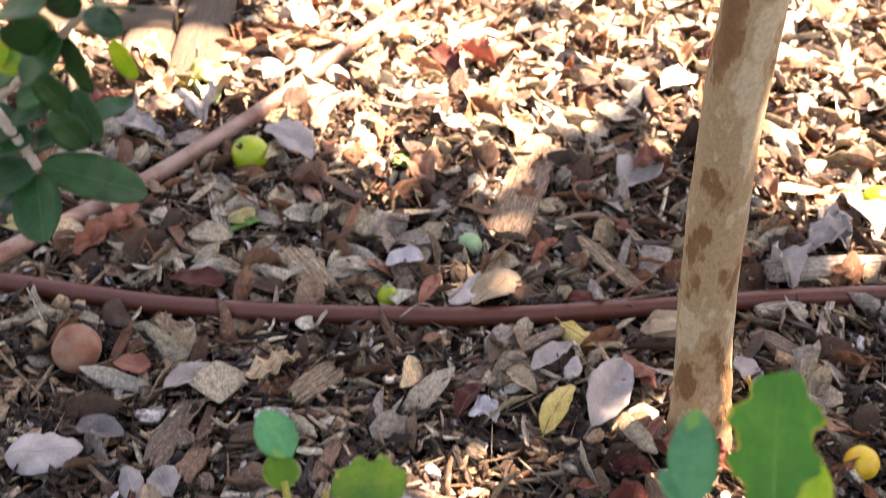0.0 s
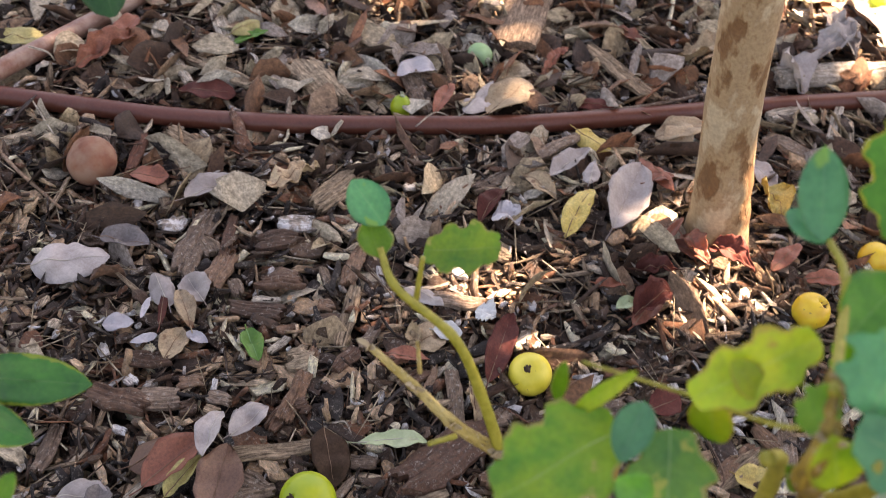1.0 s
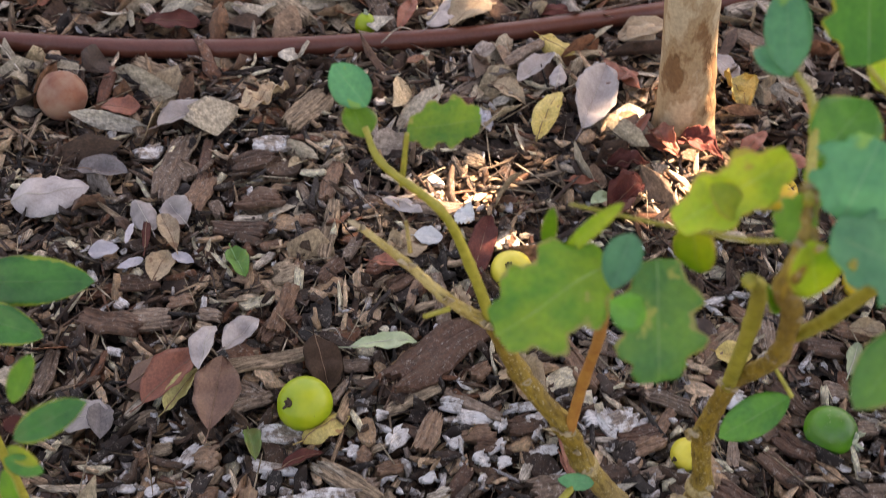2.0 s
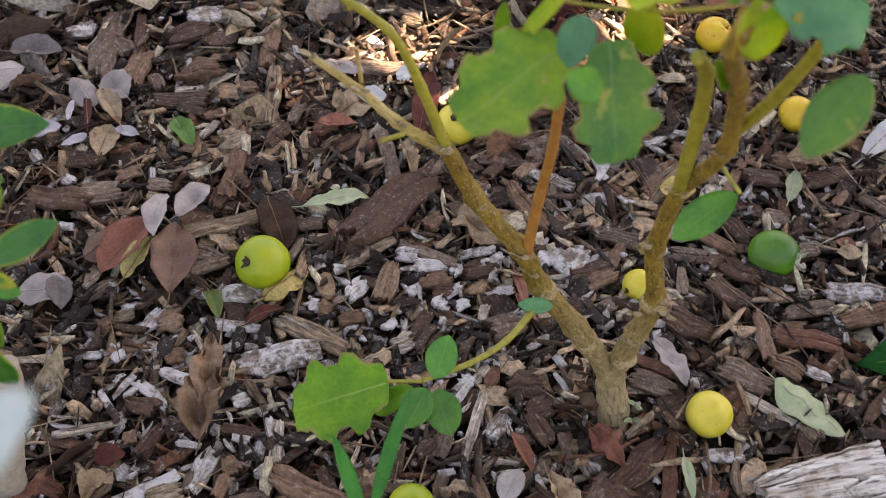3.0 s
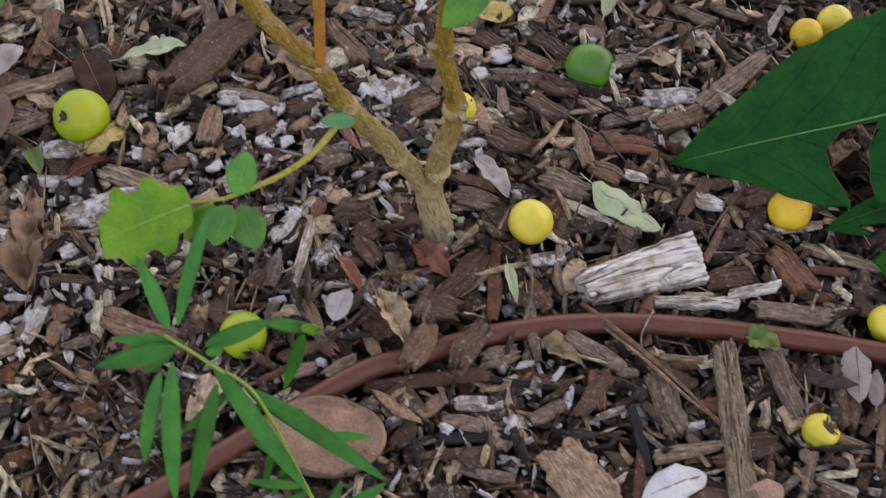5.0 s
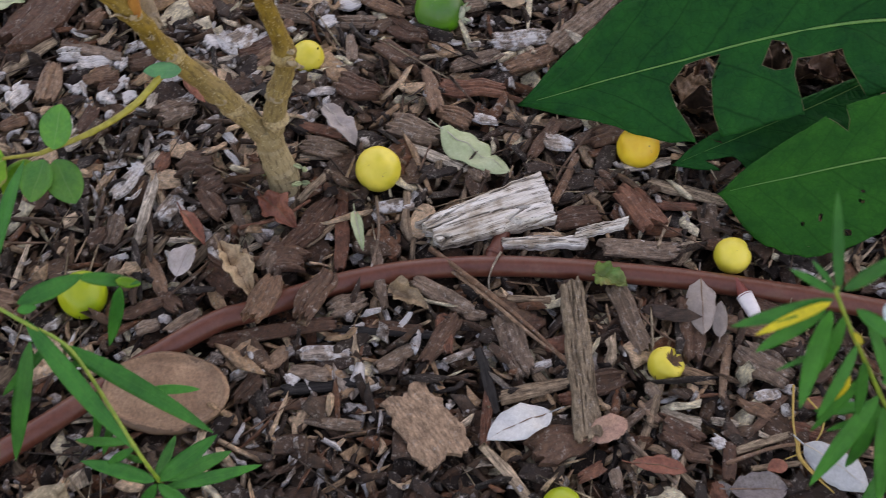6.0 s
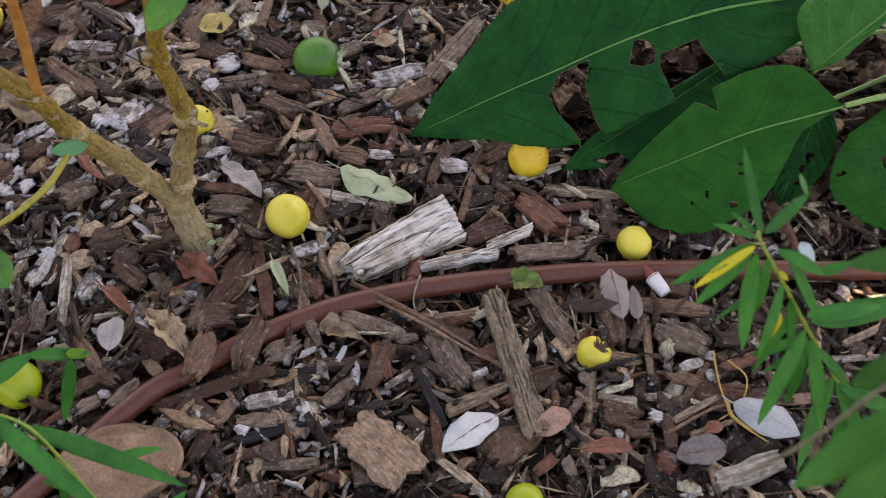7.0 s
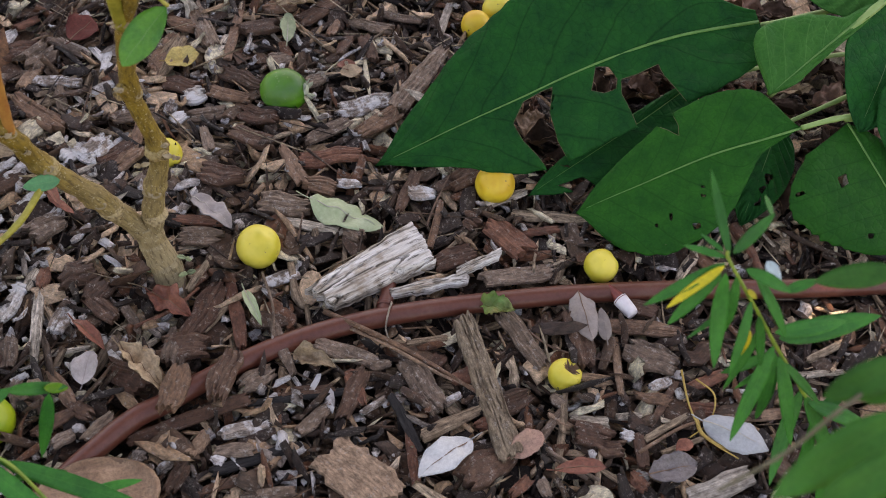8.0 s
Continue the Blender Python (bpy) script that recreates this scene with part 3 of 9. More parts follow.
def chip_mesh(length, width, thick, seed, rows=16, rough=1.0, cols=10):
    """A splintered piece of wood or bark along x, lying flat: grooved along the grain, its ends torn."""
    bm = bmesh.new()
    loc = bm.verts.layers.float_vector.new("local")
    skew, taper = noise.noise(Vector((seed, 8.1, 2.2))), noise.noise(Vector((seed, 3.1, 0.5)))

    def at(i, j, face):
        s, v = i / rows, 2 * j / cols - 1
        torn = rough * 0.32 * width * (noise.noise(Vector((v * 2.6, seed, 2.0 if s > 0.5 else 6.0))) + 0.7 * noise.noise(Vector((v * 7.5, seed, 3.0 if s > 0.5 else 9.0))))
        x = (s - 0.5) * length + torn * (2 * abs(s - 0.5)) ** 3 + 0.35 * rough * skew * v * width * (2 * s - 1)
        wane = 1 - rough * (0.10 + 0.45 * abs(noise.noise(Vector((seed, 5.5, 1.0 if s > 0.5 else 3.0))))) * abs(2 * s - 1) ** 2.2
        half = width / 2 * wane * (1 + 0.3 * rough * taper * (2 * s - 1)) * (1 + 0.22 * rough * noise.noise(Vector((s * length * 75, seed, 4.0 if v > 0 else 1.0))))
        y = v * half + 0.14 * rough * width * noise.noise(Vector((s * 2.3, seed, 1.3)))
        rim = 1 - 0.55 * abs(v) ** 5
        groove = 1 + 0.5 * rough * noise.noise(Vector((s * length * 22, v * 4.6, seed))) + 0.3 * rough * noise.noise(Vector((s * length * 45, v * 11, seed)))
        z = face * thick / 2 * rim * (groove if face > 0 else 1) + 0.5 * rough * thick * noise.noise(Vector((s * 1.9, seed, 7)))
        return x, y, z

    sheets = []
    for face in (1, -1):
        grid = []
        for i in range(rows + 1):
            row = []
            for j in range(cols + 1):
                v = bm.verts.new(at(i, j, face))
                v[loc] = v.co
                row.append(v)
            grid.append(row)
        sheets.append(grid)
    top, low = sheets
    for i in range(rows):
        for j in range(cols):
            bm.faces.new((top[i][j], top[i + 1][j], top[i + 1][j + 1], top[i][j + 1]))
            bm.faces.new((low[i][j], low[i][j + 1], low[i + 1][j + 1], low[i + 1][j]))
    ring = [(i, 0) for i in range(rows)] + [(rows, j) for j in range(cols)] + [(i, cols) for i in range(rows, 0, -1)] + [(0, j) for j in range(cols, 0, -1)]
    for (a, b), (c, d) in zip(ring, ring[1:] + ring[:1]):
        bm.faces.new((top[a][b], low[a][b], low[c][d], top[c][d]))
    return bm


# ---- ground ----
def ground_height(x, y):
    return -0.023 + 0.004 * noise.noise(Vector((x * 6, y * 6, 0.3)))


def build_ground():
    near = [-1.9 + 0.05 * k for k in range(66)]
    xs = [-200, -60, -15, -5, *near, 3, 8, 25, 80, 200]
    ys = [-200, -60, -15, -5, -2, *[-0.8 + 0.05 * k for k in range(70)], 4, 9, 25, 80, 200]
    bm = bmesh.new()
    rows = [[bm.verts.new((x, y, ground_height(x, y))) for x in xs] for y in ys]
    for a, b in zip(rows, rows[1:]):
        for k in range(len(xs) - 1):
            bm.faces.new((a[k], a[k + 1], b[k + 1], b[k]))
    tagged(new("ground", finish("ground", bm, "soil")), "dark crumbly garden soil under bark mulch", "ground", kind="structure")


build_ground()

# ---- irrigation hoses ----
HOSES = []


def irrigation_hose(label, radius, *points, style="hose"):
    ob = new("irrigation_hose", finish("irrigation_hose", tube(points, lambda s: radius, 20, 10), style))
    tagged(ob, label, "hose", "irrigation hoses")
    HOSES.append((radius, spline(points, 10)))


irrigation_hose("smooth brown plastic irrigation hose curving over bark mulch", 0.0079, (-0.46, 0.045, 0.011), (-0.39, 0.135, 0.011), (-0.3175, 0.2087, 0.011), (-0.2678, 0.2562, 0.011), (-0.1737, 0.3501, 0.011), (-0.1362, 0.3734, 0.011), (-0.0974, 0.3952, 0.011), (-0.0568, 0.4132, 0.011), (-0.015, 0.4261, 0.011), (0.0277, 0.4344, 0.011), (0.0708, 0.4393, 0.011), (0.1144, 0.442, 0.011), (0.1582, 0.4438, 0.011), (0.186, 0.444, 0.011), (0.2179, 0.4436, 0.011), (0.2582, 0.4422, 0.011), (0.311, 0.4394, 0.011), (0.3819, 0.4353, 0.011), (0.56, 0.433, 0.011), (0.8, 0.437, 0.011))
irrigation_hose("brown plastic irrigation hose lying slack on leaf litter", 0.0105, (-1.3389, 0.7272, 0.0120), (-1.1445, 0.7714, 0.0120), (-0.9859, 0.8227, 0.0110), (-0.8904, 0.8542, 0.0100), (-0.8053, 0.8831, 0.0100), (-0.6859, 0.9362, 0.0100), (-0.5780, 0.9939, 0.0100), (-0.4725, 1.0547, 0.0100), (-0.3609, 1.1328, 0.0100), (-0.2466, 1.2164, 0.0100), (-0.1170, 1.3062, 0.0090), (0.1059, 1.4545, 0.0080), (0.3916, 1.5753, 0.0080))
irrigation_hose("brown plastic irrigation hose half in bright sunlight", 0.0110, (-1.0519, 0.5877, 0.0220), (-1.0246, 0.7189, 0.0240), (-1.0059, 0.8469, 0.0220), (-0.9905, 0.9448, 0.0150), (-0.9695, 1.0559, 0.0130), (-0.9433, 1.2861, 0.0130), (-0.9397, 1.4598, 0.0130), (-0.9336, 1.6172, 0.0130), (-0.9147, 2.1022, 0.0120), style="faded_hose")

def hose_branch(x, y, dx, dy):
    """A short side outlet pushed into the first hose."""
    ob = [o for o in bpy.data.objects if o.name == "irrigation_hose"][0]
    part("side_outlet", tube([(x, y, 0.011), (x + dx * 0.5, y + dy * 0.5, 0.011), (x + dx, y + dy, 0.008)], lambda s: 0.0056, 14, 6), "hose", ob)
    part("collar", tube([(x + dx * 0.28, y + dy * 0.28, 0.011), (x + dx * 0.36, y + dy * 0.36, 0.011)], lambda s: 0.0066, 14, 4), "hose", ob)


hose_branch(0.0255, 0.4340, 0.0090, 0.0340)

# ---- tree with the mottled trunk ----
def tree():
    top = thing("tree", -0.237, 1.0, -0.01, "slim tree with smooth mottled peeling tan bark rising from mulch", "tree")
    line = [(-0.236, 1.003, -0.03), (-0.239, 0.998, 0.03), (-0.251, 0.984, 0.143), (-0.259, 0.974, 0.253), (-0.264, 0.958, 0.44), (-0.26, 0.965, 0.80), (-0.2, 1.05, 1.3), (-0.05, 1.2, 1.9)]
    part("trunk", tube(line, lambda s: 0.0362 * (1 - 1.15 * min(s, 0.24)) * (1 - 0.25 * max(0, s - 0.24)) + 0.005 * math.exp(-s * 36), 32, 14, 0.07, 3.0), "trunk_bark", top)
    # unseen limbs, added to carry the crown
    for k, (a, b, c) in enumerate((((0.25, 1.5, 2.3), (0.7, 1.9, 2.9), (1.3, 2.3, 3.4)), ((0.05, 1.6, 2.5), (0.3, 2.2, 3.1), (0.6, 2.9, 3.7)), ((0.3, 1.35, 2.4), (0.9, 1.6, 2.9), (1.6, 1.7, 3.4)), ((-0.05, 1.4, 2.6), (0.1, 1.7, 3.2), (0.5, 2.0, 3.9)))):
        part("limb", tube([(-0.05, 1.2, 1.88), a, b, c], lambda s: 0.018 * (1 - 0.75 * s), 10, 8, 0.1, k), "trunk_bark", top)
    # unseen crown: leaves are placed by where their shadows should land
    rng = np.random.default_rng(11)
    bm = leaf_mesh(0.135, 0.073, "ovate", 3, 2, 0.25, 0.2, thick=0.0006)
    co = np.array([v.co[:] for v in bm.verts])
    bm.verts.index_update()
    fs = np.array([[v.index for v in f.verts] for f in bm.faces])
    bm.free()
    count = 14000
    way = np.array(sun_way)
    # holes left in the crown so that sun flecks fall at these ground points
    gaps = ((-0.424, 0.847, 0.026), (-0.4, 0.77, 0.022), (-0.425, 0.738, 0.026), (-0.34, 0.804, 0.026), (-0.281, 0.625, 0.034), (-0.392, 0.420, 0.026), (-0.319, 0.572, 0.026), (-0.234, 0.642, 0.03), (0.394, 0.333, 0.03), (-0.198, 0.832, 0.03), (-0.439, 0.913, 0.016), (-0.232, 0.936, 0.044), (-1.012, 0.891, 0.03), (-0.514, 1.031, 0.02), (-0.641, 0.975, 0.015), (-0.571, 0.91, 0.016), (-0.445, 0.83, 0.014), (-0.42, 0.882, 0.016), (-0.101, 1.073, 0.03), (-0.225, 1.0, 0.02), (-0.817, 0.707, 0.018), (-0.776, 0.709, 0.014), (0.144, 0.619, 0.01), (0.356, 0.454, 0.008), (0.401, 0.418, 0.012), (0.35, 0.379, 0.01))
    places = []
    while len(places) < count:
        # fx, fy: where the shadow of this leaf falls on the ground
        fx, fy = rng.uniform(-2.3, 2.3), rng.uniform(-1.2, 2.6)
        if ((fx + 0.02) / 2.0) ** 2 + ((fy - 0.65) / 1.65) ** 2 > 1 + 0.45 * noise.noise(Vector((fx * 1.6, fy * 1.6, 9.0))):
            continue
        edge = np.interp(fx, (-1.131, -1.045, -0.941, -0.868, -0.749, -0.688, -0.637, -0.634, -0.552, -0.534, -0.516, -0.46, -0.372, -0.262, -0.127), (1.161, 1.196, 1.285, 1.286, 1.178, 1.185, 1.335, 1.232, 1.225, 1.453, 1.288, 1.473, 1.373, 1.317, 1.359)) - 0.09 + 0.5 * max(0.0, fx + 0.1)
        lace = noise.noise(Vector((fx * 2.6, fy * 2.6, 4.4))) + 0.8 * noise.noise(Vector((fx * 8, fy * 8, 1.2)))
        shade = 1 / (1 + math.exp((fy - edge - 0.08 * lace) * 34))
        if rng.uniform() > 0.012 + shade or any(math.hypot(fx - a, fy - b) < r + 0.037 for a, b, r in gaps):
            continue
        h = rng.uniform(3.0, 4.2)
        places.append((fx + way[0] / way[2] * h, fy + way[1] / way[2] * h, h))
    # openings let sun onto the branch and litter rim; added leaves shade the boards
    openings = ((-0.703, 0.246, 0.05), (-0.66, 0.31, 0.045), (-0.735, 0.31, 0.04), (-0.625, 0.235, 0.04), (-0.721, 1.243, 0.06), (-0.671, 1.30, 0.06), (-0.732, 1.19, 0.05), (-0.557, 1.288, 0.055), (-0.568, 1.342, 0.055), (-0.246, 1.376, 0.06), (-0.211, 1.437, 0.065), (-0.158, 1.379, 0.06), (-0.161, 1.466, 0.06), (-0.395, 0.771, 0.045), (-0.331, 0.833, 0.045), (-0.162, 0.865, 0.045), (-0.133, 0.910, 0.04), (-0.500, 1.087, 0.045), (-0.187, 1.027, 0.045))
    places = [p for p in places if not any(math.hypot(p[0] - way[0] / way[2] * p[2] - a, p[1] - way[1] / way[2] * p[2] - b) < r for a, b, r in openings)]
    twigs = random.Random(4)
    for k in range(20):
        e, w, h = twigs.uniform(-0.10, 0.16), twigs.uniform(-0.04, 0.0), twigs.uniform(3.0, 3.6)
        places.append((-1.195 - 0.5 * e + 0.866 * w + way[0] / way[2] * h, 1.47 + 0.866 * e + 0.5 * w + way[1] / way[2] * h, h))
    # more unseen leaves, added to block a stray sun fleck over the middle of the bed
    for k in range(16):
        e, w, h = twigs.uniform(-0.05, 0.05), twigs.uniform(-0.05, 0.05), twigs.uniform(3.0, 3.6)
        places.append((-0.091 + e + way[0] / way[2] * h, 0.629 + w + way[1] / way[2] * h, h))
    verts, faces = [], []
    for k, p in enumerate(places):
        turn = np.array(Euler((rng.normal(0, 0.5), rng.normal(0.2, 0.5), rng.uniform(0, 6.28))).to_matrix())
        verts.append(co * rng.uniform(0.8, 1.25) @ turn.T + p)
        faces.append(fs + k * len(co))
    me = quads("crown", np.concatenate(verts), np.concatenate(faces), "crownleaf", None)
    ob = new("crown", me)
    ob.parent = top
    ob.matrix_parent_inverse = world_of(top).inverted()
    tagged(ob, "loose leafy crown overhead", kind="stuff")
    CLEAR.append((-0.237, 1.0, 0.05))


def quads(name, verts, faces, material, local):
    me = bpy.data.meshes.new(name)
    me.vertices.add(len(verts))
    me.vertices.foreach_set("co", np.ascontiguousarray(verts, np.float32).ravel())
    me.loops.add(faces.size)
    me.loops.foreach_set("vertex_index", np.ascontiguousarray(faces, np.int32).ravel())
    me.polygons.add(len(faces))
    me.polygons.foreach_set("loop_start", np.arange(0, faces.size, faces.shape[1], dtype=np.int32))
    me.update(calc_edges=True)
    me.materials.append(MATS[material])
    if local is not None:
        a = me.attributes.new("local", "FLOAT_VECTOR", "POINT")
        a.data.foreach_set("vector", np.ascontiguousarray(local, np.float32).ravel())
    return me


tree()

# ---- timber boards at the far edge of the bed ----
def timber_board(label, x, y, z, heading, length, width, thick, seed):
    bm = chip_mesh(length, width, thick, seed, 40, 0.05, 20)
    ob = new("timber_board", finish("timber_board", bm, "board", False))
    ob.matrix_basis = pose(x, y, z, 0, 0, heading)
    tagged(ob, label, "timber board", "timber boards")
    for e in (-0.4, -0.2, 0.0, 0.2, 0.4):
        CLEAR.append((x + e * length * math.cos(radians(heading)), y + e * length * math.sin(radians(heading)), 0.55 * width))


timber_board("weathered brown timber board lying at the edge of the bed", -1.176, 1.460, 0.008, 120, 0.42, 0.076, 0.035, 2.0)
timber_board("short grey timber board butted against another board", -1.180, 1.309, 0.006, 120, 0.125, 0.074, 0.035, 5.0)
timber_board("weathered timber crosspiece butted between boards", -1.302, 1.360, 0.009, 30, 0.22, 0.078, 0.036, 8.0)

# ---- fallen fruit ----
def sphere(r, squash, seed, u=28, v=18):
    bm = bmesh.new()
    bmesh.ops.create_uvsphere(bm, u_segments=u, v_segments=v, radius=r)
    for w in bm.verts:
        d = w.co.normalized()
        k = 1 + 0.025 * noise.noise(d * 1.6 + Vector((seed, 0, 0)))
        dip = 1 - 0.10 * math.exp(-((1 - abs(d.z)) / 0.035))
        w.co = Vector((d.x, d.y, d.z * squash)) * (r * k * dip)
    return bm


def calyx_mesh(r, z, size=1.0):
    """The fruit's eye: a low uneven cup with a few dried, bent sepals."""
    q = random.Random(int(r * 1e6))
    bm = bmesh.new()
    hub = bmesh.ops.create_uvsphere(bm, u_segments=12, v_segments=6, radius=r * 0.15 * size)["verts"]
    for w in hub:
        k = 1 + 0.35 * noise.noise(w.co * (2.2 / r) + Vector((r * 900, 0, 0)))
        w.co = Vector((w.co.x * k, w.co.y * k, w.co.z * 0.5 + z * 0.92))
    for k in range(5):
        a = 2 * math.pi * k / 5 + q.uniform(-0.4, 0.4)
        d, side = Vector((math.cos(a), math.sin(a), 0)), Vector((-math.sin(a), math.cos(a), 0))
        base, long, up = Vector((0, 0, z * 0.93)), q.uniform(0.10, 0.24) * size, q.uniform(0.02, 0.16) * size
        quad = [base + d * r * 0.1 * size + side * r * 0.07 * size, base + d * r * 0.1 * size - side * r * 0.07 * size, base + d * r * long - side * r * 0.04 * size + Vector((0, 0, r * up)), base + d * r * long + side * r * 0.05 * size + Vector((0, 0, r * up * 1.3))]
        lift = Vector((0, 0, r * 0.03))
        lo, hi = [bm.verts.new(p) for p in quad], [bm.verts.new(p + lift) for p in quad]
        bm.faces.new(hi)
        bm.faces.new(lo[::-1])
        for i in range(4):
            bm.faces.new((lo[i], lo[(i + 1) % 4], hi[(i + 1) % 4], hi[i]))
    return bm


def fallen_fruit(skin, label, x, y, r, tilt, turn, squash=1.0, calyx="dark_calyx", bite=None, sink=0.9):
    """tilt, turn: where the fruit's eye points, from straight up and round the vertical, in degrees."""
    at = pose(x, y, r * sink, 0, tilt, turn)
    bm = sphere(r, squash, x * 37 + y * 11)
    skins = [skin]
    if bite:
        skins.append("rotten")
        mid, size = Vector(bite[:3]) * r, bite[3] * r
        inside = set()
        for w in bm.verts:
            d = w.co - mid
            if d.length < size:
                deep = 1 - d.length / size
                w.co = w.co * (1 - 0.62 * min(1.0, 2.2 * deep) * (1 + 0.35 * noise.noise(w.co * 420)))
                inside.add(w)
        for f in bm.faces:
            if all(w in inside for w in f.verts):
                f.material_index = 1
    ob = new("fallen_fruit", finish("fallen_fruit", bm, skins))
    ob.matrix_basis = at
    tagged(ob, label, "fruit", "fallen fruit")
    if calyx:
        part("calyx", calyx_mesh(r, r * squash, 2.0 if calyx == "pale_calyx" else 1.0), calyx, ob, at=at)
    CLEAR.append((x, y, r * 0.95))


GUAVA = "ripe yellow guava fruit lying on bark mulch"
fallen_fruit("skin_yellow", "smooth round bright yellow guava on bark mulch", -0.0667, 0.5047, 0.0176, 150, 200)
fallen_fruit("skin_lime", "large yellow-green guava with a dark eye on mulch", -0.4366, 0.5321, 0.0224, 45, -118)
fallen_fruit("skin_green", "dull green feijoa with a pale calyx on mulch", -0.0390, 0.6720, 0.0195, 74, -14, 1.1, "pale_calyx")
fallen_fruit("skin_yellow", "yellow guava with brown bruises beside a maroon leaf", -0.3310, 0.7320, 0.0193, 28, -95)
fallen_fruit("skin_gold", GUAVA, -0.1270, 0.9260, 0.0176, 0, 0, calyx=None, bite=(0.5, 0.1, 0.8, 0.34))
fallen_fruit("skin_gold", GUAVA, -0.0862, 1.0261, 0.0166, 80, 120)
fallen_fruit("skin_gold", GUAVA, -0.0380, 0.8430, 0.0169, 115, 80)
fallen_fruit("skin_lime", "yellow-green guava lying on dark mulch", -0.0031, 0.9689, 0.0167, 80, 100)
fallen_fruit("skin_yellow", "small yellow guava half hidden behind a stem", -0.1400, 0.6090, 0.0136, 80, 230)
fallen_fruit("skin_lime", "yellow-green guava lying under a narrow-leaved weed", -0.2570, 0.3660, 0.0172, 110, 60)
fallen_fruit("skin_gold", "golden guava with brown specks under a broad leaf", 0.1320, 0.5566, 0.0170, 100, 20)
fallen_fruit("skin_yellow", "yellow guava resting beside a brown hose", 0.2059, 0.4686, 0.0140, 60, 20)
fallen_fruit("skin_yellow", "half-eaten yellow guava with a dark bite", 0.1578, 0.3716, 0.0129, 0, 0, calyx=None, bite=(0.55, 0.22, 0.80, 0.78))
fallen_fruit("skin_gold", "golden guava lying near a broad leaf", 0.1438, 0.7523, 0.0141, 90, 140)
fallen_fruit("skin_yellow", "yellow guava touching another near a broad leaf", 0.1680, 0.7715, 0.0153, 90, 60)
fallen_fruit("skin_lime", "small yellow guava at the lower edge of mulch", 0.091, 0.2575, 0.0135, 90, 60)
fallen_fruit("skin_lime", "yellow-green guava lying against a sunlit hose", -0.8860, 1.1600, 0.0241, 40, 250)
fallen_fruit("skin_lime", "yellow-green guava in bright sunlight on litter", -0.1620, 1.4720, 0.0206, 70, 70)
fallen_fruit("skin_mint", "small pale green unripe feijoa on leaf litter", -0.5643, 1.1444, 0.0138, 85, -30, 1.15, "pale_calyx")
fallen_fruit("skin_lime", "tiny bright green fruit with a pointed top", -0.6011, 1.0159, 0.0119, 20, 100, 1.15, "pale_calyx")
fallen_fruit("skin_peach", "dull brownish-red fuzzy fruit on leaf litter", -0.8260, 0.7730, 0.0255, 120, 30, 0.98, None)


# ---- fallen leaves and chips ----
LEAF_WORDS = {
    "grey": "dry pale grey-mauve fallen leaf lying on mulch", "ashgrey": "folded ash-grey dry leaf lying on mulch", "darkgrey": "dark grey weathered fallen leaf on mulch", "bluegrey": "pale blue-grey dry leaf on bark mulch", "lilac": "small faded lilac petal-like leaf on mulch",
    "white": "pale whitish dry leaf showing its underside", "tan": "crisp tan fallen leaf on bark mulch", "pinktan": "pinkish-tan dry leaf on mulch", "rust": "brick-red dry curled leaf on mulch", "maroon": "dark maroon fallen leaf on mulch",
    "crisp": "crumpled brown papery leaf lying on mulch", "brown": "large brown papery fallen leaf on mulch", "darkbrown": "dark brown wet leaf on mulch", "yellow": "yellow fallen leaf with brown specks", "olive": "olive-yellow fallen leaf on mulch", "green": "fresh green fallen leaf on mulch",
    "halfgreen": "half-green half-brown fallen leaf on mulch", "palegreen": "pale grey-green dry fallen leaf on mulch", "disc": "round brown papery disc lying under a hose"}
CHIP_WORDS = {
    "graywood": "large weathered grey splintered wood chunk on mulch", "bark": "dark brown bark chip", "barkgrey": "grey-brown bark chip in mulch", "barktan": "warm brown bark chip in mulch", "barkred": "reddish-brown bark strip in mulch",
    "tanwood": "tan splintered wood stick on mulch", "palewood": "pale bleached wood splinter on mulch", "pale": "whitish mould-flecked wood chip", "white": "bleached white wood chip on mulch", "black": "charred black curved bark strip", "plank": "flat brown offcut of wood lying on litter"}
BURIED = {"n": 0}
LEAVES = []


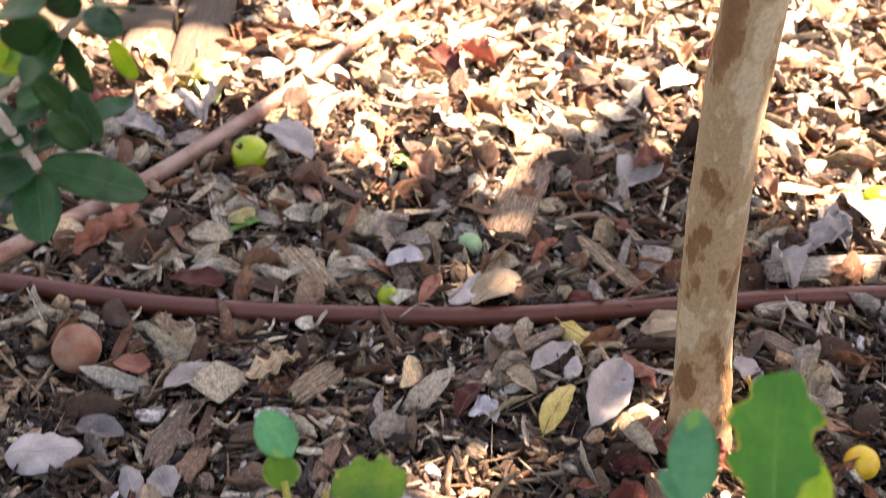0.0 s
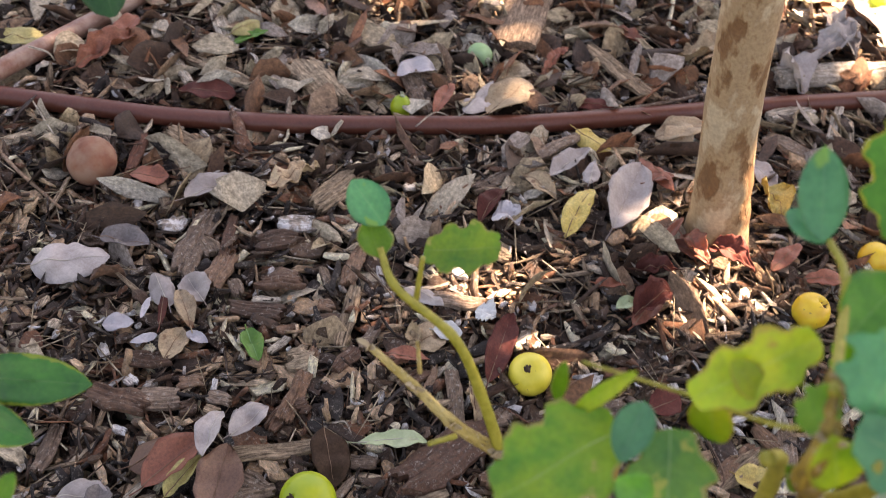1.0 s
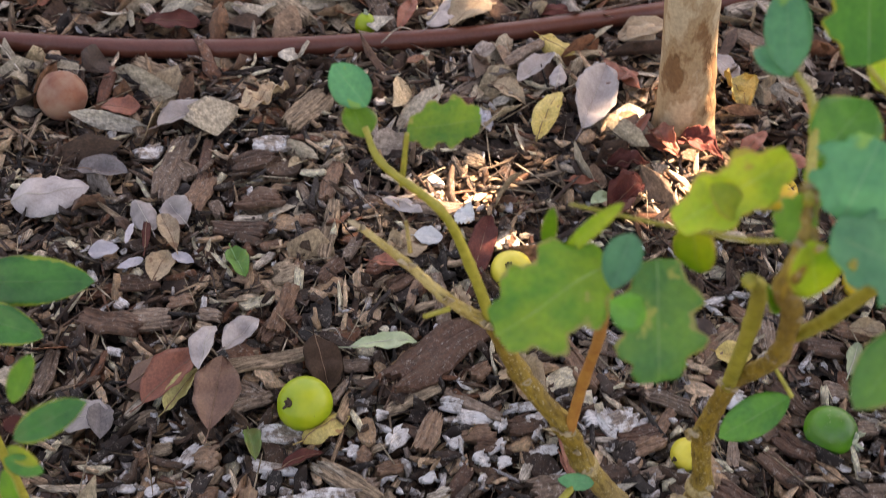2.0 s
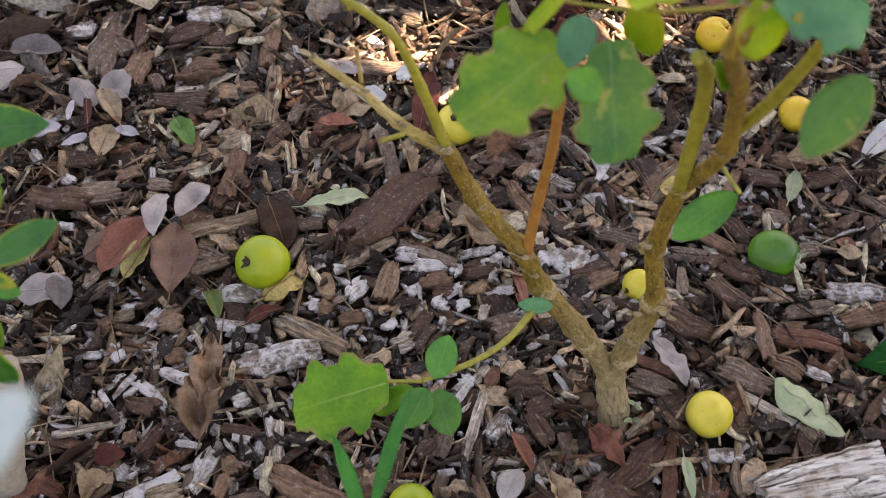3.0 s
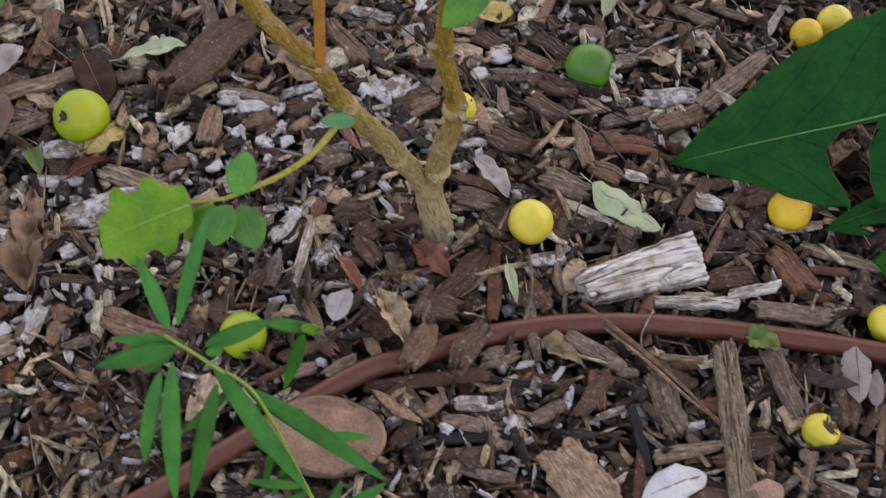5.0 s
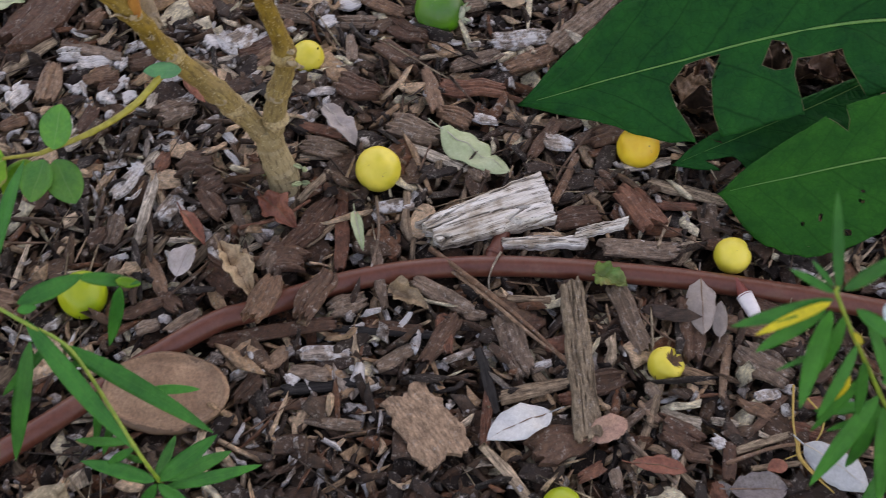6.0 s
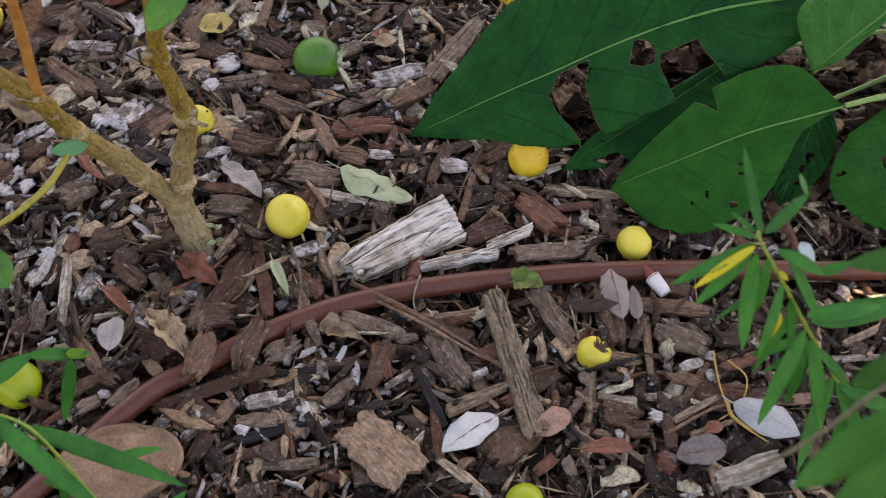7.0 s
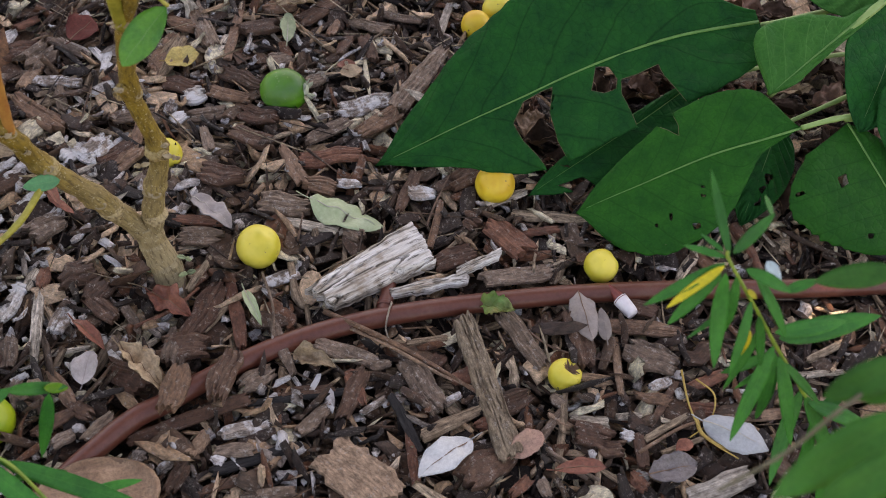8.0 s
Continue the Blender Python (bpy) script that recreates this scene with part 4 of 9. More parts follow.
def fallen_leaf(style, x, y, heading, length, width, crumple=0.0):
    BURIED["n"] += 1
    k = BURIED["n"] * 1.37
    rng = random.Random(BURIED["n"])
    if style == "disc":
        bm = leaf_mesh(length, width, "oval", 28, 18, 0.0, 0.0, 0.035, 0.02, k, thick=0.003)
        for v in bm.verts:
            e = math.hypot(2 * v.co.x / length - 1, 2 * v.co.y / width)
            v.co.z += 0.0042 * math.exp(-(((e - 0.93) / 0.06) ** 2)) - 0.005 * e * e + 0.0012 * noise.noise(Vector((v.co.x * 30, v.co.y * 190, k)))
            v.co.z += 0.006 * max(0.0, v.co.x / length - 0.72) / 0.28
    elif crumple:
        bm = leaf_mesh(length, width, "ovate", 30, 18, rng.uniform(0.5, 1.2), rng.uniform(0.3, 0.6), 0.42, 0.5, k, twist=rng.uniform(-1.5, 1.5))
        for v in bm.verts:
            v.co.z += 0.10 * width * noise.noise(Vector((v.co.x * 4 / width, v.co.y * 9 / width, k)))
    else:
        bm = leaf_mesh(length, width, "ovate", 16, 8, rng.choice((-0.35, 0.2, 0.45, 0.7)), rng.uniform(-0.15, 0.5), 0.19, 0.16, k, twist=rng.uniform(-0.8, 0.8))
    for v in bm.verts:
        v.co.x -= length / 2
    spine = None
    if length > 0.034 and style not in ("disc", "lilac"):
        rows, cols = (30, 18) if crumple else (16, 8)
        bm.verts.ensure_lookup_table()
        spine = [bm.verts[i * (cols + 1) + cols // 2].co + Vector((0, 0, 0.0002)) for i in range(0, rows, 2)]
    if length > 0.022 and style not in ("disc", "lilac"):
        stalk = stalk_mesh(length)
    else:
        stalk = None
    ob = new("fallen_leaf", finish("fallen_leaf", bm, "leaf_" + style))
    low = 0.008 + 0.05 * length
    heap = 0.004 * sum(math.hypot(x - a, y - b) < 0.4 * (length + c) for a, b, c in LEAVES)
    LEAVES.append((x, y, length))
    ob.matrix_basis = pose(x, y, low + 0.006 + min(heap, 0.012), rng.uniform(-14, 14), rng.uniform(-9, 9), heading)
    tagged(ob, LEAF_WORDS[style], "leaf", "fallen leaves")
    if stalk:
        part("stalk", stalk, "leaf_" + style, ob, at=ob.matrix_basis.copy())
    if spine:
        part("midrib", tube(spine, lambda q: 0.00055 * (1 - 0.7 * q), 6, 2), "rib_pale" if style in ("grey", "palegreen", "bluegrey") else "rib_green" if style in ("green", "halfgreen") else "rib_dry", ob, at=ob.matrix_basis.copy())
    for e, r in ((0.0, 0.42), (-0.2, 0.38), (0.2, 0.38), (-0.36, 0.22), (0.36, 0.22)):
        CLEAR.append((x + e * length * math.cos(radians(heading)), y + e * length * math.sin(radians(heading)), width * r))


def stalk_mesh(length):
    bm = bmesh.new()
    uv = bm.loops.layers.uv.new("UVMap")
    a, r = -length / 2, 0.0006
    rings = []
    for k in range(4):
        p = Vector((a + 0.002 - 0.22 * length * k / 3, 0.015 * length * k * k / 9, 0.02 * length * k / 3))
        rings.append([bm.verts.new(p + Vector((0, r * c, r * s))) for c, s in ((1, 0), (0, 1), (-1, 0), (0, -1))])
    for p, q in zip(rings, rings[1:]):
        for i in range(4):
            f = bm.faces.new((p[i], p[(i + 1) % 4], q[(i + 1) % 4], q[i]))
            for lp in f.loops:
                lp[uv].uv = (0.0, 0.5)
    return bm


def wood_chip(style, x, y, heading, length, width, crumple=0.0):
    BURIED["n"] += 1
    rng = random.Random(BURIED["n"])
    if min((p.xy - Vector((x, y))).length for _, line in HOSES for p in line) < 0.011 and style in ("pale", "white", "black"):
        return
    thick = min(0.012, 0.3 * width + 0.0015) if style != "graywood" else min(0.016, 0.5 * width)
    fine = width > 0.012
    bm = chip_mesh(length, width, thick, BURIED["n"] * 2.13, 24 if length > 0.05 else 12, 0.6 if style == "graywood" else 0.35 if style == "plank" else 1.0, 24 if style == "graywood" and width > 0.02 else 14 if fine else 7)
    ob = new("wood_chip", finish("wood_chip", bm, style, False))
    over = 0.0
    for r, line in HOSES:
        if min((p.xy - Vector((x, y))).length for p in line) < 0.012:
            over = 0.012 if min(length, width) > 0.012 else 0.004
    ob.matrix_basis = pose(x, y, 0.008 + thick * 0.4 + over, rng.uniform(-12, 12), rng.uniform(-5, 5), heading)
    tagged(ob, CHIP_WORDS[style], "wood chip", "wood chips in the mulch")
    for e in (-0.3, 0.0, 0.3):
        CLEAR.append((x + e * length * math.cos(radians(heading)), y + e * length * math.sin(radians(heading)), width * 0.45))


def split_wood(label, near_left, near_right, far_right, far_left, low, thick, seed, rows=64, cols=40, style="weathered", name="wood_chunk", broken=1.0, wobble=1.0):
    """A split length of old wood lying flat between four corners, its grain along x, cracked into ridges, its ends broken."""
    c = [Vector((*p, low)) for p in (near_left, near_right, far_right, far_left)]
    mid = sum(c, Vector()) / 4
    along = ((c[1] + c[2]) - (c[0] + c[3])).normalized()
    across = Vector((-along.y, along.x, 0))
    span = ((c[1] + c[2]) - (c[0] + c[3])).length / 2
    bm = bmesh.new()
    loc = bm.verts.layers.float_vector.new("local")

    def at(i, j, face):
        u, v = i / rows, j / cols
        end = (2 * abs(u - 0.5)) ** 4
        torn = end * 0.055 * broken * span * (noise.noise(Vector((v * 3.2, seed, 2.0 if u > 0.5 else 6.0))) + 0.45 * noise.noise(Vector((v * 11, seed, 3.0 if u > 0.5 else 9.0))))
        p = (c[0] * (1 - u) + c[1] * u) * (1 - v) + (c[3] * (1 - u) + c[2] * u) * v
        p = p + along * torn + across * 0.035 * wobble * broken * span * (noise.noise(Vector((u * 3.5, seed, 1.0))) + 0.5 * noise.noise(Vector((u * 11, seed, 4.0 if v > 0.5 else 7.0)))) * (2 * v - 1)
        grain = v * 8 + 0.5 * noise.noise(Vector((u * 2.2, v * 2, seed)))
        ridge = noise.noise(Vector((u * 1.4, grain, seed))) + 0.5 * noise.noise(Vector((u * 4.0, grain * 3, seed)))
        crack = max(0.0, 1 - abs(noise.noise(Vector((u * 1.6, grain * 0.55, seed + 5)))) * 14)
        lift = 0.5 + 0.07 * ridge - 0.55 / broken**2 * crack - 0.25 * abs(2 * v - 1) ** 6 - 0.12 * end
        p.z += thick * lift if face > 0 else -0.5 * thick
        return p

    sheets = []
    for face in (1, -1):
        grid = []
        for i in range(rows + 1):
            row = []
            for j in range(cols + 1):
                p = at(i, j, face) - mid
                v = bm.verts.new(p)
                v[loc] = (p.dot(along), p.dot(across), p.z)
                row.append(v)
            grid.append(row)
        sheets.append(grid)
    top, base = sheets
    for i in range(rows):
        for j in range(cols):
            bm.faces.new((top[i][j], top[i + 1][j], top[i + 1][j + 1], top[i][j + 1]))
            bm.faces.new((base[i][j], base[i][j + 1], base[i + 1][j + 1], base[i + 1][j]))
    ring = [(i, 0) for i in range(rows)] + [(rows, j) for j in range(cols)] + [(i, cols) for i in range(rows, 0, -1)] + [(0, j) for j in range(cols, 0, -1)]
    for (p, q), (r, t) in zip(ring, ring[1:] + ring[:1]):
        bm.faces.new((top[p][q], base[p][q], base[r][t], top[r][t]))
    ob = new(name, finish(name, bm, style, False))
    ob.matrix_basis = Matrix.Translation(mid)
    tagged(ob, label, name.replace("_", " "), "wood chips in the mulch")
    for u in (0.15, 0.38, 0.62, 0.85):
        p = (c[0] + c[3]) * (1 - u) / 2 + (c[1] + c[2]) * u / 2
        CLEAR.append((p.x, p.y, 0.45 * ((c[3] - c[0]).length * (1 - u) + (c[2] - c[1]).length * u)))


split_wood("large weathered pale grey splintered wood chunk on mulch", (-0.0110, 0.4430), (0.0715, 0.4785), (0.0570, 0.5195), (-0.0310, 0.4610), 0.016, 0.013, 2.0)
split_wood("long grey splintered wood strip beside a hose", (0.0340, 0.4500), (0.0960, 0.4590), (0.0960, 0.4690), (0.0330, 0.4570), 0.014, 0.008, 5.0, 48, 16)
split_wood("short grey wood splinter end leaning on a strip", (0.0860, 0.4630), (0.1230, 0.4790), (0.1270, 0.4890), (0.0880, 0.4720), 0.017, 0.007, 8.0, 36, 14)
split_wood("broad plate of rough flaking reddish-tan bark on mulch", (-0.0380, 0.3130), (0.0000, 0.2700), (0.0290, 0.2930), (-0.0090, 0.3350), 0.013, 0.006, 11.0, 48, 36, "bark_plate", "bark_plate", 2.2)
split_wood("long tan length of split branch with flaking bark on mulch", (0.0790, 0.4230), (0.0965, 0.3040), (0.1155, 0.3100), (0.0945, 0.4290), 0.015, 0.011, 21.0, 64, 24, "stickwood", "wood_chunk", 1.5, 0.3)

# -- litter begin
fallen_leaf("grey", -0.1035, 0.5425, -49, 0.0490, 0.0211)
fallen_leaf("palegreen", 0.0055, 0.5332, -26, 0.0655, 0.0296)
fallen_leaf("palegreen", -0.0323, 0.7530, 86, 0.0374, 0.0145)
fallen_leaf("yellow", -0.1271, 0.7178, -0, 0.0307, 0.0285)
fallen_leaf("maroon", -0.2157, 0.7560, 55, 0.0345, 0.0271)
fallen_leaf("rust", -0.2219, 0.5583, -42, 0.0297, 0.0079)
fallen_leaf("rust", 0.0180, 0.6979, -24, 0.0199, 0.0153)
wood_chip("barkgrey", 0.1378, 0.4657, 8, 0.0586, 0.0161)
wood_chip("tanwood", -0.1116, 0.4882, 59, 0.0400, 0.0063)
wood_chip("pale", -0.0498, 0.4771, 10, 0.0302, 0.0108)
wood_chip("barkred", -0.0857, 0.4465, -83, 0.0620, 0.0103)
wood_chip("bark", -0.1095, 0.4496, 63, 0.0493, 0.0210)
wood_chip("bark", -0.1238, 0.4180, -1, 0.0298, 0.0238)
fallen_leaf("rust", -0.1348, 0.4558, -39, 0.0365, 0.0196, crumple=1.0)
fallen_leaf("tan", -0.1552, 0.4003, -49, 0.0480, 0.0192, crumple=1.0)
fallen_leaf("grey", -0.1930, 0.4038, 76, 0.0270, 0.0203)
fallen_leaf("rust", -0.1937, 0.4325, -48, 0.0360, 0.0102)
wood_chip("palewood", -0.2330, 0.4488, 91, 0.0621, 0.0083)
wood_chip("barkred", -0.2311, 0.4902, 83, 0.0180, 0.0113)
wood_chip("pale", -0.2148, 0.4538, 70, 0.0305, 0.0135)
wood_chip("barktan", -0.1296, 0.3779, 73, 0.0352, 0.0193)
fallen_leaf("tan", -0.0295, 0.3971, -26, 0.0336, 0.0152, crumple=1.0)
wood_chip("barkgrey", -0.0050, 0.4050, -25, 0.0494, 0.0128)
wood_chip("barkgrey", -0.0521, 0.4119, -73, 0.0498, 0.0085)
wood_chip("bark", 0.0580, 0.3880, 40, 0.0220, 0.0120)
fallen_leaf("white", 0.0587, 0.3096, -146, 0.0512, 0.0242)
fallen_leaf("disc", -0.1814, 0.3004, 6, 0.0859, 0.0589)
fallen_leaf("ashgrey", 0.1818, 0.4218, -88, 0.0529, 0.0213)
fallen_leaf("ashgrey", 0.1947, 0.4093, 88, 0.0296, 0.0110)
fallen_leaf("halfgreen", 0.1142, 0.4323, -24, 0.0276, 0.0191, 1.0)
wood_chip("barktan", 0.2000, 0.3778, -97, 0.0519, 0.0066)
wood_chip("palewood", 0.1690, 0.3324, -17, 0.0270, 0.0105)
fallen_leaf("rust", 0.1537, 0.2927, 0, 0.0382, 0.0131)
fallen_leaf("darkgrey", 0.2195, 0.2859, 10, 0.0403, 0.0220)
fallen_leaf("pinktan", 0.1179, 0.3146, 31, 0.0304, 0.0184)
wood_chip("bark", 0.0892, 0.3026, 35, 0.0400, 0.0248)
fallen_leaf("bluegrey", 0.2731, 0.3080, -32, 0.0514, 0.0255)
wood_chip("graywood", 0.2520, 0.2712, 15, 0.0522, 0.0171)
wood_chip("tanwood", 0.0691, 0.3410, 22, 0.0534, 0.0106)
wood_chip("black", 0.0339, 0.3428, -70, 0.0496, 0.0073)
wood_chip("barkred", 0.0357, 0.3165, -90, 0.0507, 0.0073)
wood_chip("bark", -0.1211, 0.3587, 15, 0.0886, 0.0111)
wood_chip("black", -0.0369, 0.3705, 4, 0.0831, 0.0065)
wood_chip("black", -0.0794, 0.3230, 15, 0.0536, 0.0088)
wood_chip("pale", -0.0809, 0.3473, 10, 0.0351, 0.0119)
wood_chip("barkgrey", 0.0843, 0.6858, 53, 0.0853, 0.0189)
wood_chip("barktan", 0.0408, 0.6346, 34, 0.0419, 0.0179)
wood_chip("barkgrey", -0.0446, 0.5493, -13, 0.0383, 0.0222)
wood_chip("barkred", -0.1117, 0.5396, -9, 0.0418, 0.0115)
wood_chip("barktan", -0.0357, 0.5922, -71, 0.0459, 0.0119)
wood_chip("bark", -0.0674, 0.6237, -23, 0.0345, 0.0186)
wood_chip("pale", 0.0309, 0.6590, 10, 0.0464, 0.0174)
wood_chip("barktan", -0.1441, 0.7312, 67, 0.0498, 0.0143)
wood_chip("barkgrey", -0.1096, 0.7647, -73, 0.0603, 0.0180)
wood_chip("barktan", -0.0819, 0.7517, 80, 0.0689, 0.0094)
wood_chip("barkgrey", -0.2527, 0.7301, 48, 0.0255, 0.0255)
wood_chip("barktan", -0.2474, 0.6619, -42, 0.0539, 0.0196)
wood_chip("palewood", -0.0233, 0.5265, -19, 0.0494, 0.0091)
wood_chip("barkred", 0.1357, 0.5025, -48, 0.0358, 0.0244)
wood_chip("tanwood", 0.1764, 0.5229, -9, 0.0689, 0.0108)
wood_chip("barkgrey", 0.2273, 0.3814, -33, 0.0373, 0.0242)
wood_chip("barktan", 0.2236, 0.4095, -12, 0.0647, 0.0128)
wood_chip("bark", 0.2309, 0.4267, -31, 0.0237, 0.0133)
wood_chip("bark", 0.1689, 0.3198, -16, 0.0230, 0.0187)
wood_chip("barkgrey", 0.1380, 0.3297, 47, 0.0467, 0.0066)
wood_chip("tanwood", 0.2344, 0.3273, 26, 0.0604, 0.0060)
wood_chip("bark", 0.1754, 0.4024, -85, 0.0468, 0.0185)
wood_chip("barkgrey", 0.1313, 0.4059, -64, 0.0532, 0.0153)
wood_chip("barkgrey", 0.0505, 0.3725, -66, 0.0495, 0.0204)
wood_chip("barkred", 0.0003, 0.3741, -78, 0.0298, 0.0110)
wood_chip("bark", -0.0350, 0.3745, 2, 0.0373, 0.0095)
fallen_leaf("grey", -0.6680, 0.6663, 141, 0.0499, 0.0228)
fallen_leaf("grey", -0.6404, 0.6789, 151, 0.0358, 0.0295)
fallen_leaf("maroon", -0.6523, 0.6462, 120, 0.0511, 0.0083)
fallen_leaf("tan", -0.6312, 0.6503, 138, 0.0452, 0.0194)
fallen_leaf("tan", -0.6218, 0.6184, 95, 0.0344, 0.0259)
fallen_leaf("lilac", -0.6777, 0.6145, 29, 0.0282, 0.0185)
fallen_leaf("lilac", -0.6484, 0.6111, 45, 0.0247, 0.0098)
fallen_leaf("lilac", -0.6629, 0.6365, 108, 0.0280, 0.0067)
fallen_leaf("lilac", -0.6056, 0.6312, -2, 0.0230, 0.0109)
fallen_leaf("green", -0.5597, 0.6480, -43, 0.0437, 0.0195)
wood_chip("tanwood", -0.4860, 0.5656, 37, 0.0784, 0.0161)
fallen_leaf("halfgreen", -0.4601, 0.4851, -51, 0.0338, 0.0142)
fallen_leaf("maroon", -0.4162, 0.4865, 52, 0.0361, 0.0129)
wood_chip("pale", -0.4427, 0.5058, 24, 0.0345, 0.0182)
wood_chip("pale", -0.3912, 0.4567, 26, 0.0606, 0.0241)
wood_chip("tanwood", -0.3768, 0.4847, -12, 0.0602, 0.0172)
wood_chip("white", -0.4606, 0.4177, -8, 0.0308, 0.0103)
wood_chip("white", -0.4729, 0.3980, -24, 0.0320, 0.0095)
wood_chip("white", -0.4444, 0.3244, 43, 0.0519, 0.0111)
wood_chip("pale", -0.4101, 0.3509, 84, 0.0330, 0.0148)
wood_chip("white", -0.3712, 0.3908, -54, 0.0346, 0.0090)
fallen_leaf("crisp", -0.4290, 0.3990, 105, 0.0600, 0.0290, crumple=1.0)
fallen_leaf("crisp", -0.4330, 0.4190, 110, 0.0660, 0.0240, crumple=1.0)
fallen_leaf("maroon", -0.4774, 0.3390, 31, 0.0226, 0.0170)
fallen_leaf("tan", -0.4745, 0.3144, 61, 0.0264, 0.0212, crumple=1.0)
wood_chip("barktan", -0.3320, 0.3595, -8, 0.0587, 0.0198)
wood_chip("bark", -0.3569, 0.6252, 68, 0.0959, 0.0397)
wood_chip("tanwood", -0.3608, 0.5765, 50, 0.0504, 0.0126)
fallen_leaf("palegreen", -0.4040, 0.6144, 29, 0.0571, 0.0190)
wood_chip("tanwood", -0.5056, 0.7220, 107, 0.0695, 0.0146)
wood_chip("barktan", -0.5315, 0.7804, 102, 0.0509, 0.0165)
wood_chip("barktan", -0.5039, 0.6339, 102, 0.0790, 0.0151)
wood_chip("barkgrey", -0.6784, 0.7351, 105, 0.0895, 0.0253)
fallen_leaf("tan", -0.2817, 0.6227, -23, 0.0503, 0.0299, crumple=1.0)
fallen_leaf("tan", -0.0230, 0.7850, 6, 0.0380, 0.0165, 1.0)
fallen_leaf("white", 0.0404, 0.8358, 62, 0.0734, 0.0214)
fallen_leaf("tan", 0.0214, 0.6902, 15, 0.0204, 0.0148)
wood_chip("tanwood", -0.1406, 0.7243, 66, 0.0502, 0.0181)
wood_chip("barkgrey", -0.1626, 0.6546, -2, 0.0423, 0.0139)
fallen_leaf("rust", -0.2305, 0.5694, -62, 0.0422, 0.0094)
wood_chip("white", -0.2056, 0.6135, -39, 0.0223, 0.0152)
fallen_leaf("grey", -0.4535, 0.7718, -4, 0.0428, 0.0177)
fallen_leaf("tan", -0.4269, 0.7280, 51, 0.0372, 0.0312)
fallen_leaf("rust", -0.4323, 0.6986, 21, 0.0382, 0.0170)
wood_chip("barkgrey", -0.3730, 0.6714, -60, 0.0837, 0.0132)
wood_chip("bark", -0.6293, 0.5486, 10, 0.0535, 0.0246)
wood_chip("barkgrey", -0.4828, 0.5212, 41, 0.0390, 0.0129)
fallen_leaf("grey", -0.7061, 0.8014, 72, 0.0610, 0.0304)
fallen_leaf("rust", -0.7691, 0.7885, 24, 0.0397, 0.0269)
wood_chip("barkred", -0.8049, 0.8174, 109, 0.0561, 0.0136)
wood_chip("tanwood", -0.7583, 0.8542, -9, 0.0763, 0.0181)
fallen_leaf("tan", -0.6398, 0.8523, 76, 0.0695, 0.0307, crumple=1.0)
wood_chip("tanwood", -0.5969, 0.8605, 77, 0.0607, 0.0282)
fallen_leaf("maroon", -0.7947, 0.9302, 26, 0.0625, 0.0397)
wood_chip("palewood", -0.8495, 0.9576, -35, 0.0605, 0.0114)
wood_chip("tanwood", -0.7946, 0.9742, -5, 0.1172, 0.0197)
fallen_leaf("olive", -1.0259, 0.9097, 34, 0.0599, 0.0353)
fallen_leaf("rust", -0.9282, 0.9339, 79, 0.0895, 0.0278, crumple=1.0)
fallen_leaf("rust", -0.9359, 0.9786, 98, 0.0540, 0.0238)
fallen_leaf("green", -0.8077, 1.0392, 53, 0.0443, 0.0150)
wood_chip("palewood", -0.8598, 1.0551, -44, 0.1165, 0.0177)
wood_chip("tanwood", -0.7015, 1.0084, -31, 0.0794, 0.0416)
fallen_leaf("lilac", -0.6110, 1.0736, 50, 0.0486, 0.0278)
wood_chip("barkgrey", -0.5937, 1.0440, -45, 0.0738, 0.0220)
fallen_leaf("rust", -0.5637, 1.0442, 95, 0.0569, 0.0173)
fallen_leaf("grey", -0.5283, 1.0617, 85, 0.0631, 0.0301)
fallen_leaf("tan", -0.4988, 1.0772, 75, 0.0759, 0.0433)
wood_chip("tanwood", -0.4069, 1.1925, -27, 0.1153, 0.0260)
fallen_leaf("yellow", -0.3931, 1.0604, -14, 0.0468, 0.0265)
wood_chip("barkgrey", -0.4439, 0.9978, 60, 0.1380, 0.0156)
fallen_leaf("grey", -0.4022, 1.0130, 75, 0.0698, 0.0247)
fallen_leaf("yellow", -0.3660, 0.9445, 90, 0.0725, 0.0256)
fallen_leaf("grey", -0.3307, 0.9879, 92, 0.0977, 0.0450)
fallen_leaf("maroon", -0.4457, 0.9146, 84, 0.0564, 0.0212)
fallen_leaf("lilac", -0.4262, 0.8989, 22, 0.0292, 0.0322, crumple=1.0)
fallen_leaf("tan", -0.3135, 1.1164, 40, 0.0596, 0.0362)
wood_chip("palewood", -0.2166, 1.2174, 45, 0.0527, 0.0218)
wood_chip("barkgrey", -0.2009, 1.1563, -11, 0.0585, 0.0272)
wood_chip("graywood", -0.1848, 1.3155, 41, 0.1522, 0.0301)
wood_chip("palewood", -0.1668, 1.2322, 92, 0.0781, 0.0109)
fallen_leaf("ashgrey", -0.1739, 1.4275, -52, 0.0940, 0.0490)
fallen_leaf("maroon", -0.3658, 0.7469, 100, 0.0946, 0.0251)
fallen_leaf("rust", -0.2634, 0.8529, 75, 0.0457, 0.0220)
fallen_leaf("palegreen", -0.2824, 0.8465, 47, 0.0212, 0.0155)
fallen_leaf("rust", -0.2490, 0.9453, -21, 0.0486, 0.0195)
fallen_leaf("rust", -0.2741, 0.9602, 81, 0.0476, 0.0103)
fallen_leaf("yellow", -0.1980, 1.0547, -43, 0.0444, 0.0322, crumple=1.0)
fallen_leaf("darkgrey", -0.7337, 0.7009, 13, 0.0512, 0.0287)
fallen_leaf("grey", -0.7620, 0.6552, 32, 0.0745, 0.0456)
